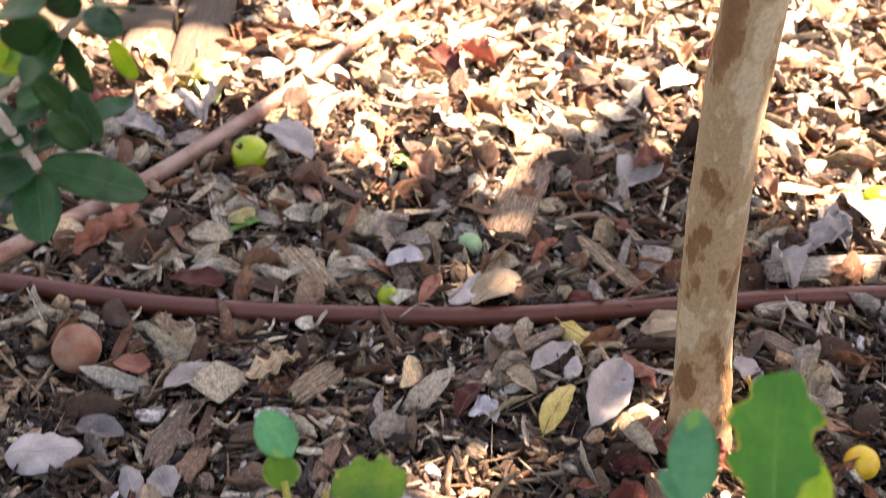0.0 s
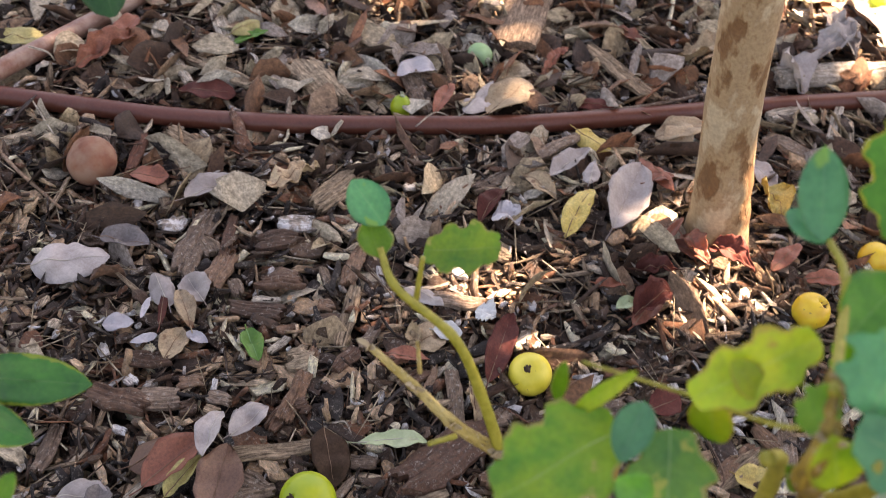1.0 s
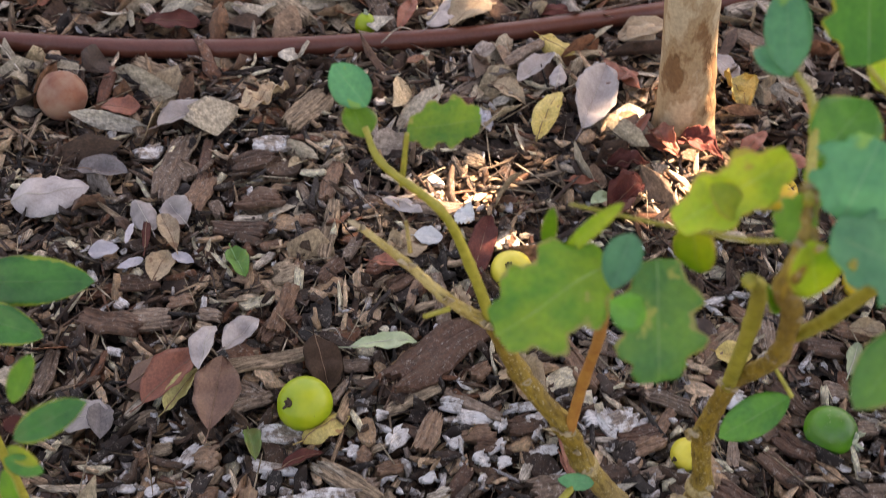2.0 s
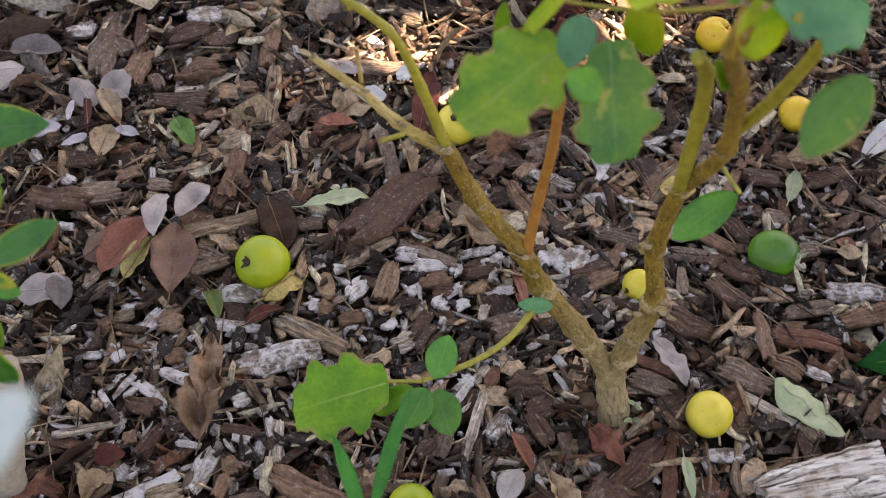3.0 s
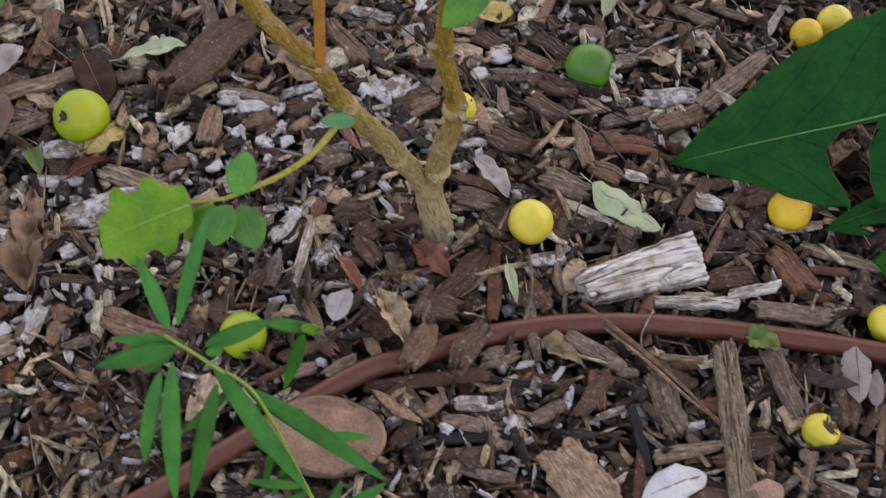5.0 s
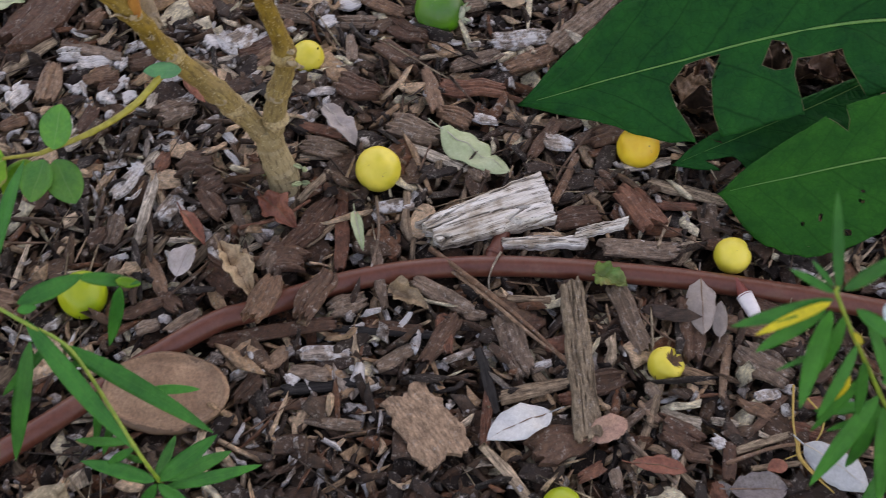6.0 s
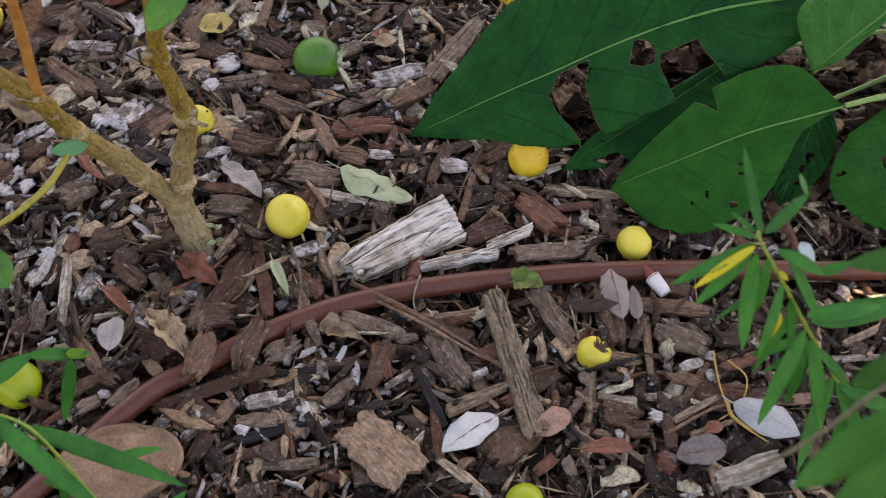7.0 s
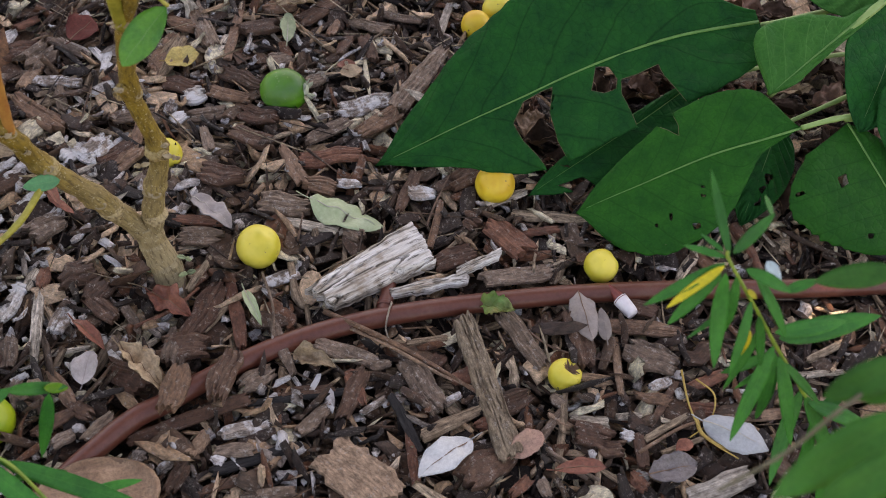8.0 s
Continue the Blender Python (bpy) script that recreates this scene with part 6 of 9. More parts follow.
# red-brown leaves round the foot of the tree
fallen_leaf("rust", -0.4810, 1.1740, 80, 0.05, 0.014, 1.0)
fallen_leaf("maroon", -0.2620, 0.8560, 60, 0.045, 0.026, 1.0)
fallen_leaf("rust", -0.2470, 0.9430, -40, 0.045, 0.02, 1.0)
fallen_leaf("rust", -0.1650, 0.9830, 70, 0.05, 0.018)
fallen_leaf("maroon", -0.2730, 0.9080, 20, 0.04, 0.02, 1.0)
fallen_leaf("rust", -0.3090, 1.0250, 50, 0.035, 0.016)
fallen_leaf("maroon", -0.2120, 0.9490, -20, 0.05, 0.024, 1.0)
fallen_leaf("rust", -0.3050, 0.8690, 30, 0.032, 0.014)
fallen_leaf("ashgrey", -0.1960, 1.4290, -30, 0.06, 0.03)
fallen_leaf("rust", -0.4230, 1.2580, -15, 0.045, 0.02)
fallen_leaf("maroon", -0.4140, 1.1160, 10, 0.045, 0.02)
fallen_leaf("rust", -0.1240, 0.9710, 15, 0.04, 0.018)
# dark litter under the broad leaves; its dark colour also stands in for their shade
fallen_leaf("crisp", 0.1720, 0.6220, 69, 0.0336, 0.0234, 1.0)
fallen_leaf("darkbrown", 0.1780, 0.5960, 1, 0.0360, 0.0218, 1.0)
fallen_leaf("darkbrown", 0.1600, 0.6400, 76, 0.0400, 0.0234, 1.0)
fallen_leaf("darkbrown", 0.2400, 0.6560, -83, 0.0400, 0.0234, 1.0)
fallen_leaf("brown", 0.2780, 0.6520, -27, 0.0360, 0.0203, 1.0)
fallen_leaf("darkbrown", 0.2980, 0.6680, -50, 0.0400, 0.0265, 1.0)
fallen_leaf("darkbrown", 0.2620, 0.6400, 30, 0.0320, 0.0203, 1.0)
fallen_leaf("tan", 0.4240, 0.6490, 7, 0.0384, 0.0203, 1.0)
fallen_leaf("darkbrown", 0.4460, 0.6720, 56, 0.0440, 0.0281, 1.0)
fallen_leaf("darkbrown", 0.4700, 0.6550, -35, 0.0440, 0.0265, 1.0)
fallen_leaf("darkbrown", 0.4100, 0.6180, -44, 0.0400, 0.0234, 1.0)
fallen_leaf("brown", 0.4520, 0.6280, 9, 0.0400, 0.0234, 1.0)
fallen_leaf("darkbrown", 0.4760, 0.6050, -72, 0.0440, 0.0234, 1.0)
fallen_leaf("brown", 0.4820, 0.5820, 68, 0.0360, 0.0218, 1.0)
fallen_leaf("darkbrown", 0.4040, 0.6900, -57, 0.0440, 0.0281, 1.0)
fallen_leaf("darkbrown", 0.3720, 0.5280, -89, 0.0360, 0.0203, 1.0)
fallen_leaf("darkbrown", 0.3800, 0.5660, -35, 0.0400, 0.0234, 1.0)
fallen_leaf("brown", 0.4050, 0.7520, -48, 0.0400, 0.0234, 1.0)
fallen_leaf("darkbrown", 0.4300, 0.7350, -16, 0.0440, 0.0265, 1.0)
fallen_leaf("darkbrown", 0.1900, 0.5720, -40, 0.0320, 0.0172, 1.0)
fallen_leaf("darkbrown", 0.4400, 0.5800, 83, 0.0400, 0.0234, 1.0)
fallen_leaf("darkbrown", 0.3620, 0.6000, -44, 0.0400, 0.0234, 1.0)
# leaves heaped before the boards; the palest stand in for sunlit leaves growing there
fallen_leaf("olive", -1.0520, 1.2750, 30, 0.0850, 0.0580, 1.0)
fallen_leaf("palegreen", -1.0240, 1.2520, -20, 0.0500, 0.0400, 1.0)
fallen_leaf("grey", -0.9960, 1.2120, -53, 0.0880, 0.0460, 1.0)
fallen_leaf("grey", -1.0460, 1.1400, -8, 0.0880, 0.0340, 1.0)
fallen_leaf("rust", -1.1210, 1.1530, 60, 0.0600, 0.0300, 1.0)
fallen_leaf("tan", -1.0830, 1.2400, -60, 0.0700, 0.0340, 1.0)
fallen_leaf("pinktan", -1.0450, 1.2000, 50, 0.0620, 0.0340, 1.0)
fallen_leaf("brown", -1.1500, 1.2500, 20, 0.0600, 0.0340, 1.0)
fallen_leaf("tan", -1.0040, 1.2750, 70, 0.0600, 0.0300, 1.0)
fallen_leaf("tan", -1.1560, 1.2900, 10, 0.0700, 0.0450, 1.0)
fallen_leaf("white", -1.0450, 1.5000, 20, 0.0750, 0.0500, 1.0)
fallen_leaf("olive", -1.1500, 1.2650, -40, 0.0500, 0.0300, 1.0)
# large leaves in the sunlit litter
fallen_leaf("crisp", -0.2367, 1.9222, -14, 0.0508, 0.0335, 1.0)
fallen_leaf("brown", 0.0697, 1.3390, -13, 0.0786, 0.0366, 1.0)
fallen_leaf("grey", -0.2295, 1.2734, -45, 0.0520, 0.0436, 1.0)
fallen_leaf("darkbrown", -0.1153, 1.4239, 25, 0.0516, 0.0293, 1.0)
fallen_leaf("maroon", -0.4441, 1.7638, 60, 0.0762, 0.0404, 1.0)
fallen_leaf("rust", -0.9849, 1.6894, -45, 0.0780, 0.0373, 1.0)
fallen_leaf("grey", -0.1986, 1.3767, -49, 0.0752, 0.0275, 1.0)
fallen_leaf("darkbrown", -0.3492, 1.8866, -30, 0.0759, 0.0322, 1.0)
fallen_leaf("darkbrown", -0.0979, 1.3974, -57, 0.0843, 0.0362, 1.0)
fallen_leaf("tan", -0.3245, 1.2605, 26, 0.0836, 0.0384, 1.0)
fallen_leaf("grey", -0.7029, 1.3474, 13, 0.0816, 0.0280, 1.0)
fallen_leaf("brown", -0.0724, 1.5614, 70, 0.0828, 0.0416, 1.0)
fallen_leaf("tan", -0.8748, 1.5282, 50, 0.0804, 0.0325, 1.0)
fallen_leaf("rust", -0.7489, 1.5231, -3, 0.0727, 0.0365, 1.0)
fallen_leaf("rust", -1.0855, 1.5740, -7, 0.0735, 0.0343, 1.0)
fallen_leaf("brown", -0.0792, 1.6574, -1, 0.0596, 0.0322, 1.0)
fallen_leaf("brown", -0.6821, 1.2377, -40, 0.0793, 0.0429, 1.0)
fallen_leaf("crisp", -0.5035, 1.6939, -47, 0.0716, 0.0429, 1.0)
fallen_leaf("rust", -0.4544, 1.8972, 69, 0.0694, 0.0416, 1.0)
fallen_leaf("darkbrown", -0.2019, 1.9388, -48, 0.0519, 0.0284, 1.0)
fallen_leaf("darkbrown", -0.6246, 1.6278, -30, 0.0751, 0.0327, 1.0)
fallen_leaf("crisp", -0.6618, 1.9102, -61, 0.0741, 0.0359, 1.0)
fallen_leaf("rust", 0.1055, 1.5764, -66, 0.0603, 0.0352, 1.0)
fallen_leaf("brown", -0.2971, 1.4266, -50, 0.0709, 0.0361, 1.0)
fallen_leaf("tan", -0.6227, 1.3906, -54, 0.0614, 0.0418, 1.0)
fallen_leaf("darkbrown", -0.3946, 1.4762, 36, 0.0602, 0.0435, 1.0)
fallen_leaf("darkbrown", -0.7240, 1.3284, -9, 0.0831, 0.0315, 1.0)
fallen_leaf("brown", -0.7931, 1.1532, 10, 0.0505, 0.0356, 1.0)
fallen_leaf("grey", -0.1982, 1.3572, 65, 0.0847, 0.0353, 1.0)
fallen_leaf("maroon", -0.0206, 1.8509, -86, 0.0766, 0.0314, 1.0)
fallen_leaf("rust", -0.4331, 1.3990, 45, 0.0509, 0.0323, 1.0)
# -- litter end


def twig(label, material, r, *points):
    ob = new("twig", finish("twig", tube(points, lambda s: r * (1 - 0.35 * s), 8, 6, 0.15, r), material))
    tagged(ob, label, "twig", "twigs")


# ---- plants ----
def scar_mesh(r, seed):
    """A low ring with a hollow middle."""
    bm = bmesh.new()
    rings = []
    for e, h in ((1.15, -0.5), (1.0, 0.25), (0.72, 0.5), (0.45, 0.1), (0.1, -0.15)):
        rings.append([bm.verts.new((r * e * math.cos(a), r * e * 0.8 * math.sin(a), r * h * (1 + 0.3 * math.sin(a * 2 + seed)))) for a in (2 * math.pi * i / 10 for i in range(10))])
    for p, q in zip(rings, rings[1:]):
        for i in range(10):
            bm.faces.new((p[i], p[(i + 1) % 10], q[(i + 1) % 10], q[i]))
    bm.faces.new(rings[-1])
    return bm


def stem(plant, style, r0, r1, *points):
    n, woody = len(points), style in ("stem", "barkstem", "stempale")
    swell = lambda s: sum(math.exp(-(((s - (k + 0.1) / (n - 1)) * (n - 1)) / 0.10) ** 2) for k in range(1, n - 1))
    thickness = lambda s: (r0 + (r1 - r0) * s) * (1 + (0.03 if r0 > 0.012 else 0.20 if woody else 0.14) * swell(s))
    part("stem", tube(points, thickness, 20, 20, 0.16 if woody else 0.05, r0 * 900), style, plant)
    if style in ("stem", "stempale") and 0.0035 < r0 < 0.012:
        for k, p in enumerate(points[1:], 1):
            # leaf scars: low knobs with a dark hollow, round the stem
            r = r0 + (r1 - r0) * k / (n - 1)
            for side in (2.3 * k, 2.3 * k + 2.6):
                way = Vector((math.cos(side), -abs(math.sin(side)), 0.3)).normalized()
                at = Matrix.Translation(Vector(p) + way * r * 0.95) @ way.to_track_quat("Z", "Y").to_matrix().to_4x4()
                scar = part("leaf_scar", scar_mesh(r * 0.55, k), style, plant, at=at)


def blade(plant, style, shape, base, tip, width, tilt, holes=(), name="leaf", arch=0.10, lop=0.0):
    a, b = Vector(base), Vector(tip)
    x = (b - a).normalized()
    up = Vector((0.0, -0.55, 0.84))
    z = (up - x * up.dot(x)).normalized()
    y = z.cross(x)
    m = Matrix((x, y, z)).transposed().to_4x4()
    m.translation = a
    k = (base[0] * 31 + tip[1] * 17 + width * 90) % 10
    length = (b - a).length
    fine = {"lobed": (46, 10), "broad": (110, 60) if holes else (60, 32), "lance": (12, 4)}.get(shape, (14, 6))
    big = shape == "broad"
    bm = leaf_mesh(length, width, shape, *fine, 0.10 if big else 0.22, arch if shape != "lance" else 0.25 * math.sin(k * 5), 0.035 if big else 0.07, 0.10 if shape == "lobed" else 0.03, k, holes, thick=0.0005, twist=0.25 * math.sin(k * 9) if not lop else 0.0)
    for v in bm.verts:
        v.co.y *= 1 - lop if v.co.y > 0 else 1
    ob = part(name, bm, style, plant, at=m @ pose(0, 0, 0, tilt))
    if style in RIBS and length > 0.03:
        r = min(0.0011, 0.010 * width)
        line = [(x, 0.0, (arch * length * (0.25 - (e - 0.5) ** 2)) + (0.035 if big else 0.07) * width * noise.noise(Vector((x * 2.2 / width + k, 0.0, k * 1.7)))) for e, x in ((e, length * e) for e in (0.02, 0.15, 0.3, 0.45, 0.6, 0.75, 0.9))]
        part("midrib", tube(line, lambda q: r * (1 - 0.75 * q), 6, 4), RIBS[style], ob, at=world_of(ob))
    return ob


RIBS = {"limegreen": "rib_light", "leafgreen": "rib_light", "yellowgreen": "rib_light", "freshgreen": "rib_green", "midgreen": "rib_green", "bluegreen": "rib_green", "darkleaf": "rib_green", "glossgreen": "rib_dark", "olivedark": "rib_dark", "broadgreen": "rib_dark", "broadlight": "rib_green"}


def shrub():
    plant = thing("shrub", -0.136, 0.489, 0.0, "young shrub with knobbly ochre stems and lobed green leaves", "shrub")
    # -- shrub begin
    stem(plant, "stem", .0128, .0100, (-0.1325, 0.4815, -0.006), (-0.1375, 0.486, 0.024), (-0.143, 0.490, 0.046), (-0.148, 0.493, 0.068))
    stem(plant, "stem", .0082, .0050, (-0.144, 0.492, 0.055), (-0.136, 0.495, 0.105), (-0.129, 0.499, 0.143), (-0.138, 0.491, 0.208), (-0.134, 0.482, 0.275))
    stem(plant, "stemgreen", .0042, .0032, (-0.134, 0.481, 0.275), (-0.135, 0.449, 0.363), (-0.138, 0.420, 0.421), (-0.144, 0.391, 0.456))
    stem(plant, "stem", .0048, .0034, (-0.133, 0.484, 0.275), (-0.118, 0.457, 0.339), (-0.123, 0.414, 0.421), (-0.132, 0.369, 0.480), (-0.131, 0.372, 0.503), (-0.135, 0.388, 0.515))
    stem(plant, "stemgreen", .0036, .0024, (-0.118, 0.458, 0.351), (-0.107, 0.426, 0.409), (-0.099, 0.390, 0.480), (-0.108, 0.368, 0.503))
    stem(plant, "stem", .0084, .0050, (-0.148, 0.492, 0.060), (-0.174, 0.487, 0.106), (-0.203, 0.481, 0.152), (-0.218, 0.475, 0.193), (-0.248, 0.472, 0.234), (-0.269, 0.468, 0.281))
    stem(plant, "stempale", .0040, .0018, (-0.268, 0.470, 0.275), (-0.292, 0.456, 0.304), (-0.313, 0.451, 0.328), (-0.341, 0.452, 0.345))
    stem(plant, "stemgreen", .0034, .0016, (-0.269, 0.468, 0.281), (-0.282, 0.466, 0.322), (-0.299, 0.463, 0.363), (-0.329, 0.456, 0.392), (-0.343, 0.465, 0.405))
    stem(plant, "stemgreen", .0016, .0013, (-0.288, 0.448, 0.306), (-0.296, 0.432, 0.314))
    stem(plant, "stempale", .0014, .0010, (-0.320, 0.470, 0.316), (-0.323, 0.471, 0.339))
    stem(plant, "stemgreen", .0016, .0013, (-0.322, 0.463, 0.374), (-0.322, 0.470, 0.404))
    stem(plant, "stemorange", .0036, .0026, (-0.215, 0.474, 0.193), (-0.212, 0.472, 0.246), (-0.206, 0.456, 0.310), (-0.201, 0.422, 0.386))
    stem(plant, "stemgreen", .0018, .0015, (-0.201, 0.420, 0.386), (-0.200, 0.387, 0.433), (-0.198, 0.381, 0.456))
    stem(plant, "stem", .0042, .0036, (-0.137, 0.490, 0.201), (-0.143, 0.482, 0.222))
    stem(plant, "stem", .0050, .0042, (-0.130, 0.498, 0.143), (-0.124, 0.497, 0.152))
    stem(plant, "stemgreen", .0025, .0015, (-0.204, 0.468, 0.146), (-0.214, 0.435, 0.152), (-0.230, 0.408, 0.158), (-0.255, 0.381, 0.165))
    stem(plant, "stemgreen", .0012, .0010, (-0.1032, 0.4599, 0.3085), (-0.118, 0.470, 0.318))
    stem(plant, "stemgreen", .0013, .0010, (-0.255, 0.381, 0.165), (-0.276, 0.374, 0.165))
    stem(plant, "stemgreen", .0009, .0007, (-0.130, 0.375, 0.503), (-0.147, 0.378, 0.491), (-0.177, 0.396, 0.468), (-0.219, 0.392, 0.468))
    blade(plant, "limegreen", "lobed", (-0.274, 0.374, 0.165), (-0.328, 0.347, 0.146), 0.053, 0)
    blade(plant, "freshgreen", "ovate", (-0.248, 0.385, 0.165), (-0.246, 0.408, 0.181), 0.020, 0)
    blade(plant, "freshgreen", "ovate", (-0.251, 0.377, 0.165), (-0.256, 0.354, 0.152), 0.022, 10)
    blade(plant, "freshgreen", "ovate", (-0.245, 0.378, 0.165), (-0.229, 0.357, 0.152), 0.022, -10)
    blade(plant, "limegreen", "ovate", (-0.259, 0.376, 0.163), (-0.282, 0.367, 0.135), 0.016, 20)
    blade(plant, "bluegreen", "ovate", (-0.193, 0.473, 0.146), (-0.215, 0.463, 0.152), 0.011, 0)
    blade(plant, "leafgreen", "lobed", (-0.196, 0.374, 0.462), (-0.228, 0.335, 0.445), 0.045, 10)
    blade(plant, "midgreen", "lobed", (-0.180, 0.383, 0.462), (-0.166, 0.357, 0.421), 0.038, -10)
    blade(plant, "bluegreen", "ovate", (-0.191, 0.380, 0.474), (-0.191, 0.355, 0.468), 0.015, 0)
    blade(plant, "yellowgreen", "lobed", (-0.176, 0.380, 0.485), (-0.143, 0.406, 0.509), 0.026, 10)
    blade(plant, "yellowgreen", "ovate", (-0.171, 0.391, 0.480), (-0.164, 0.398, 0.445), 0.017, 20)
    blade(plant, "bluegreen", "lobed", (-0.122, 0.374, 0.515), (-0.118, 0.393, 0.538), 0.035, 0)
    blade(plant, "bluegreen", "lobed", (-0.125, 0.367, 0.515), (-0.090, 0.370, 0.503), 0.031, 0)
    blade(plant, "yellowgreen", "ovate", (-0.130, 0.367, 0.509), (-0.121, 0.371, 0.480), 0.020, 0)
    blade(plant, "midgreen", "ovate", (-0.085, 0.360, 0.491), (-0.100, 0.331, 0.474), 0.021, 10)
    blade(plant, "freshgreen", "ovate", (-0.1045, 0.4595, 0.3085), (-0.1317, 0.4403, 0.2821), 0.0205, 10)
    blade(plant, "bluegreen", "ovate", (-0.349, 0.481, 0.404), (-0.370, 0.486, 0.421), 0.021, 0)
    blade(plant, "limegreen", "ovate", (-0.343, 0.465, 0.398), (-0.357, 0.479, 0.404), 0.019, 30)
    blade(plant, "leafgreen", "lobed", (-0.328, 0.485, 0.392), (-0.291, 0.494, 0.404), 0.029, 0)
    blade(plant, "bluegreen", "ovate", (-0.153, 0.461, 0.503), (-0.164, 0.488, 0.526), 0.019, 0)
    blade(plant, "bluegreen", "ovate", (-0.150, 0.463, 0.503), (-0.169, 0.472, 0.503), 0.012, 0)
    blade(plant, "darkleaf", "lobed", (-0.125, 0.463, 0.515), (-0.139, 0.496, 0.550), 0.036, -10)
    blade(plant, "yellowgreen", "ovate", (-0.118, 0.466, 0.503), (-0.116, 0.485, 0.526), 0.020, 10)
    blade(plant, "limegreen", "lobed", (-0.121, 0.433, 0.491), (-0.130, 0.433, 0.468), 0.020, 0)
    blade(plant, "yellowgreen", "ovate", (-0.154, 0.388, 0.491), (-0.168, 0.387, 0.503), 0.012, 10)
    blade(plant, "limegreen", "lobed", (-0.139, 0.370, 0.503), (-0.134, 0.381, 0.515), 0.016, 0)
    blade(plant, "darkleaf", "ovate", (-0.134, 0.416, 0.503), (-0.121, 0.457, 0.503), 0.028, 0)
    blade(plant, "yellowgreen", "ovate", (-0.196, 0.378, 0.491), (-0.216, 0.375, 0.456), 0.007, 0)
    blade(plant, "limegreen", "ovate", (-0.227, 0.399, 0.456), (-0.227, 0.397, 0.433), 0.007, 0)
    blade(plant, "freshgreen", "ovate", (-0.189, 0.340, 0.480), (-0.176, 0.345, 0.468), 0.014, 0)
    blade(plant, "limegreen", "ovate", (-0.128, 0.402, 0.433), (-0.137, 0.391, 0.456), 0.010, 0)
    stem(plant, "stemgreen", .0020, .0014, (-0.134, 0.379, 0.515), (-0.140, 0.444, 0.503), (-0.150, 0.463, 0.503))
    stem(plant, "stemgreen", .0016, .0012, (-0.115, 0.360, 0.509), (-0.110, 0.450, 0.503), (-0.125, 0.463, 0.515))
    # -- shrub end
    # ringed nodes and cut side shoots on the right stem
    for x, y, z, r in ((-0.1310, 0.4975, 0.1440, 0.0066), (-0.1395, 0.4930, 0.0790, 0.0079), (-0.1375, 0.4915, 0.2075, 0.0056), (-0.1680, 0.4885, 0.0930, 0.0079), (-0.2010, 0.4815, 0.1490, 0.0070)):
        part("node", tube([(x - 0.001, y, z - 0.006), (x, y, z - 0.003), (x, y, z), (x + 0.0005, y, z + 0.003), (x + 0.001, y, z + 0.006)], lambda s: r * (0.90 + 0.30 * math.exp(-((s - 0.5) / 0.22) ** 2)), 18, 5, 0.22, z * 90), "nodebark", plant)
    for x, y, z, dx, dz, r in ((-0.1445, 0.4880, 0.2100, -0.8, 0.35, 0.0042), (-0.1255, 0.4915, 0.1465, 0.55, 0.3, 0.0046), (-0.1630, 0.4815, 0.0900, 0.3, 0.25, 0.0034)):
        way = Vector((dx, -0.75, dz)).normalized()
        p = Vector((x, y, z))
        part("side_shoot_stub", tube([p - way * r * 1.6, p - way * r * 0.6, p + way * r * 0.5], lambda s: r * (1.0 - 0.12 * s), 14, 5, 0.1, r * 500), "nodebark", plant)
        part("leaf_scar", scar_mesh(r * 0.85, z * 40), "scar", plant, "pale ring with a dark hollow", at=Matrix.Translation(p + way * r * 0.5) @ way.to_track_quat("Z", "Y").to_matrix().to_4x4())
    for k, (x, y, z, r) in enumerate(((-0.1217, 0.4814, 0.0180, 0.0036), (-0.1214, 0.4886, 0.0280, 0.003), (-0.1487, 0.4851, 0.0200, 0.0028), (-0.1191, 0.4900, 0.1451, 0.0034), (-0.1413, 0.4893, 0.1381, 0.003), (-0.2091, 0.4729, 0.1755, 0.003), (-0.2549, 0.4788, 0.2434, 0.0028), (-0.341, 0.452, 0.345, 0.0030), (-0.313, 0.450, 0.330, 0.0026), (-0.292, 0.455, 0.306, 0.0028), (-0.269, 0.465, 0.281, 0.0032), (-0.218, 0.469, 0.196, 0.0030), (-0.134, 0.478, 0.278, 0.0032), (-0.118, 0.454, 0.340, 0.0030), (-0.123, 0.411, 0.421, 0.0026), (-0.131, 0.370, 0.503, 0.0026))):
        for a in range(6 if k < 2 else 3):
            way = Vector((math.cos(k + 2.1 * a), -0.6 * abs(math.sin(k + 2.1 * a)) - 0.2, 0.7)).normalized()
            p = Vector((x, y, z))
            blade(plant, "leaf_palegreen" if k < 3 else "stempale", "ovate", p, p + way * r * (2.4 + 0.5 * (a % 3)), r * 1.2, 30 * a, name="sprout")


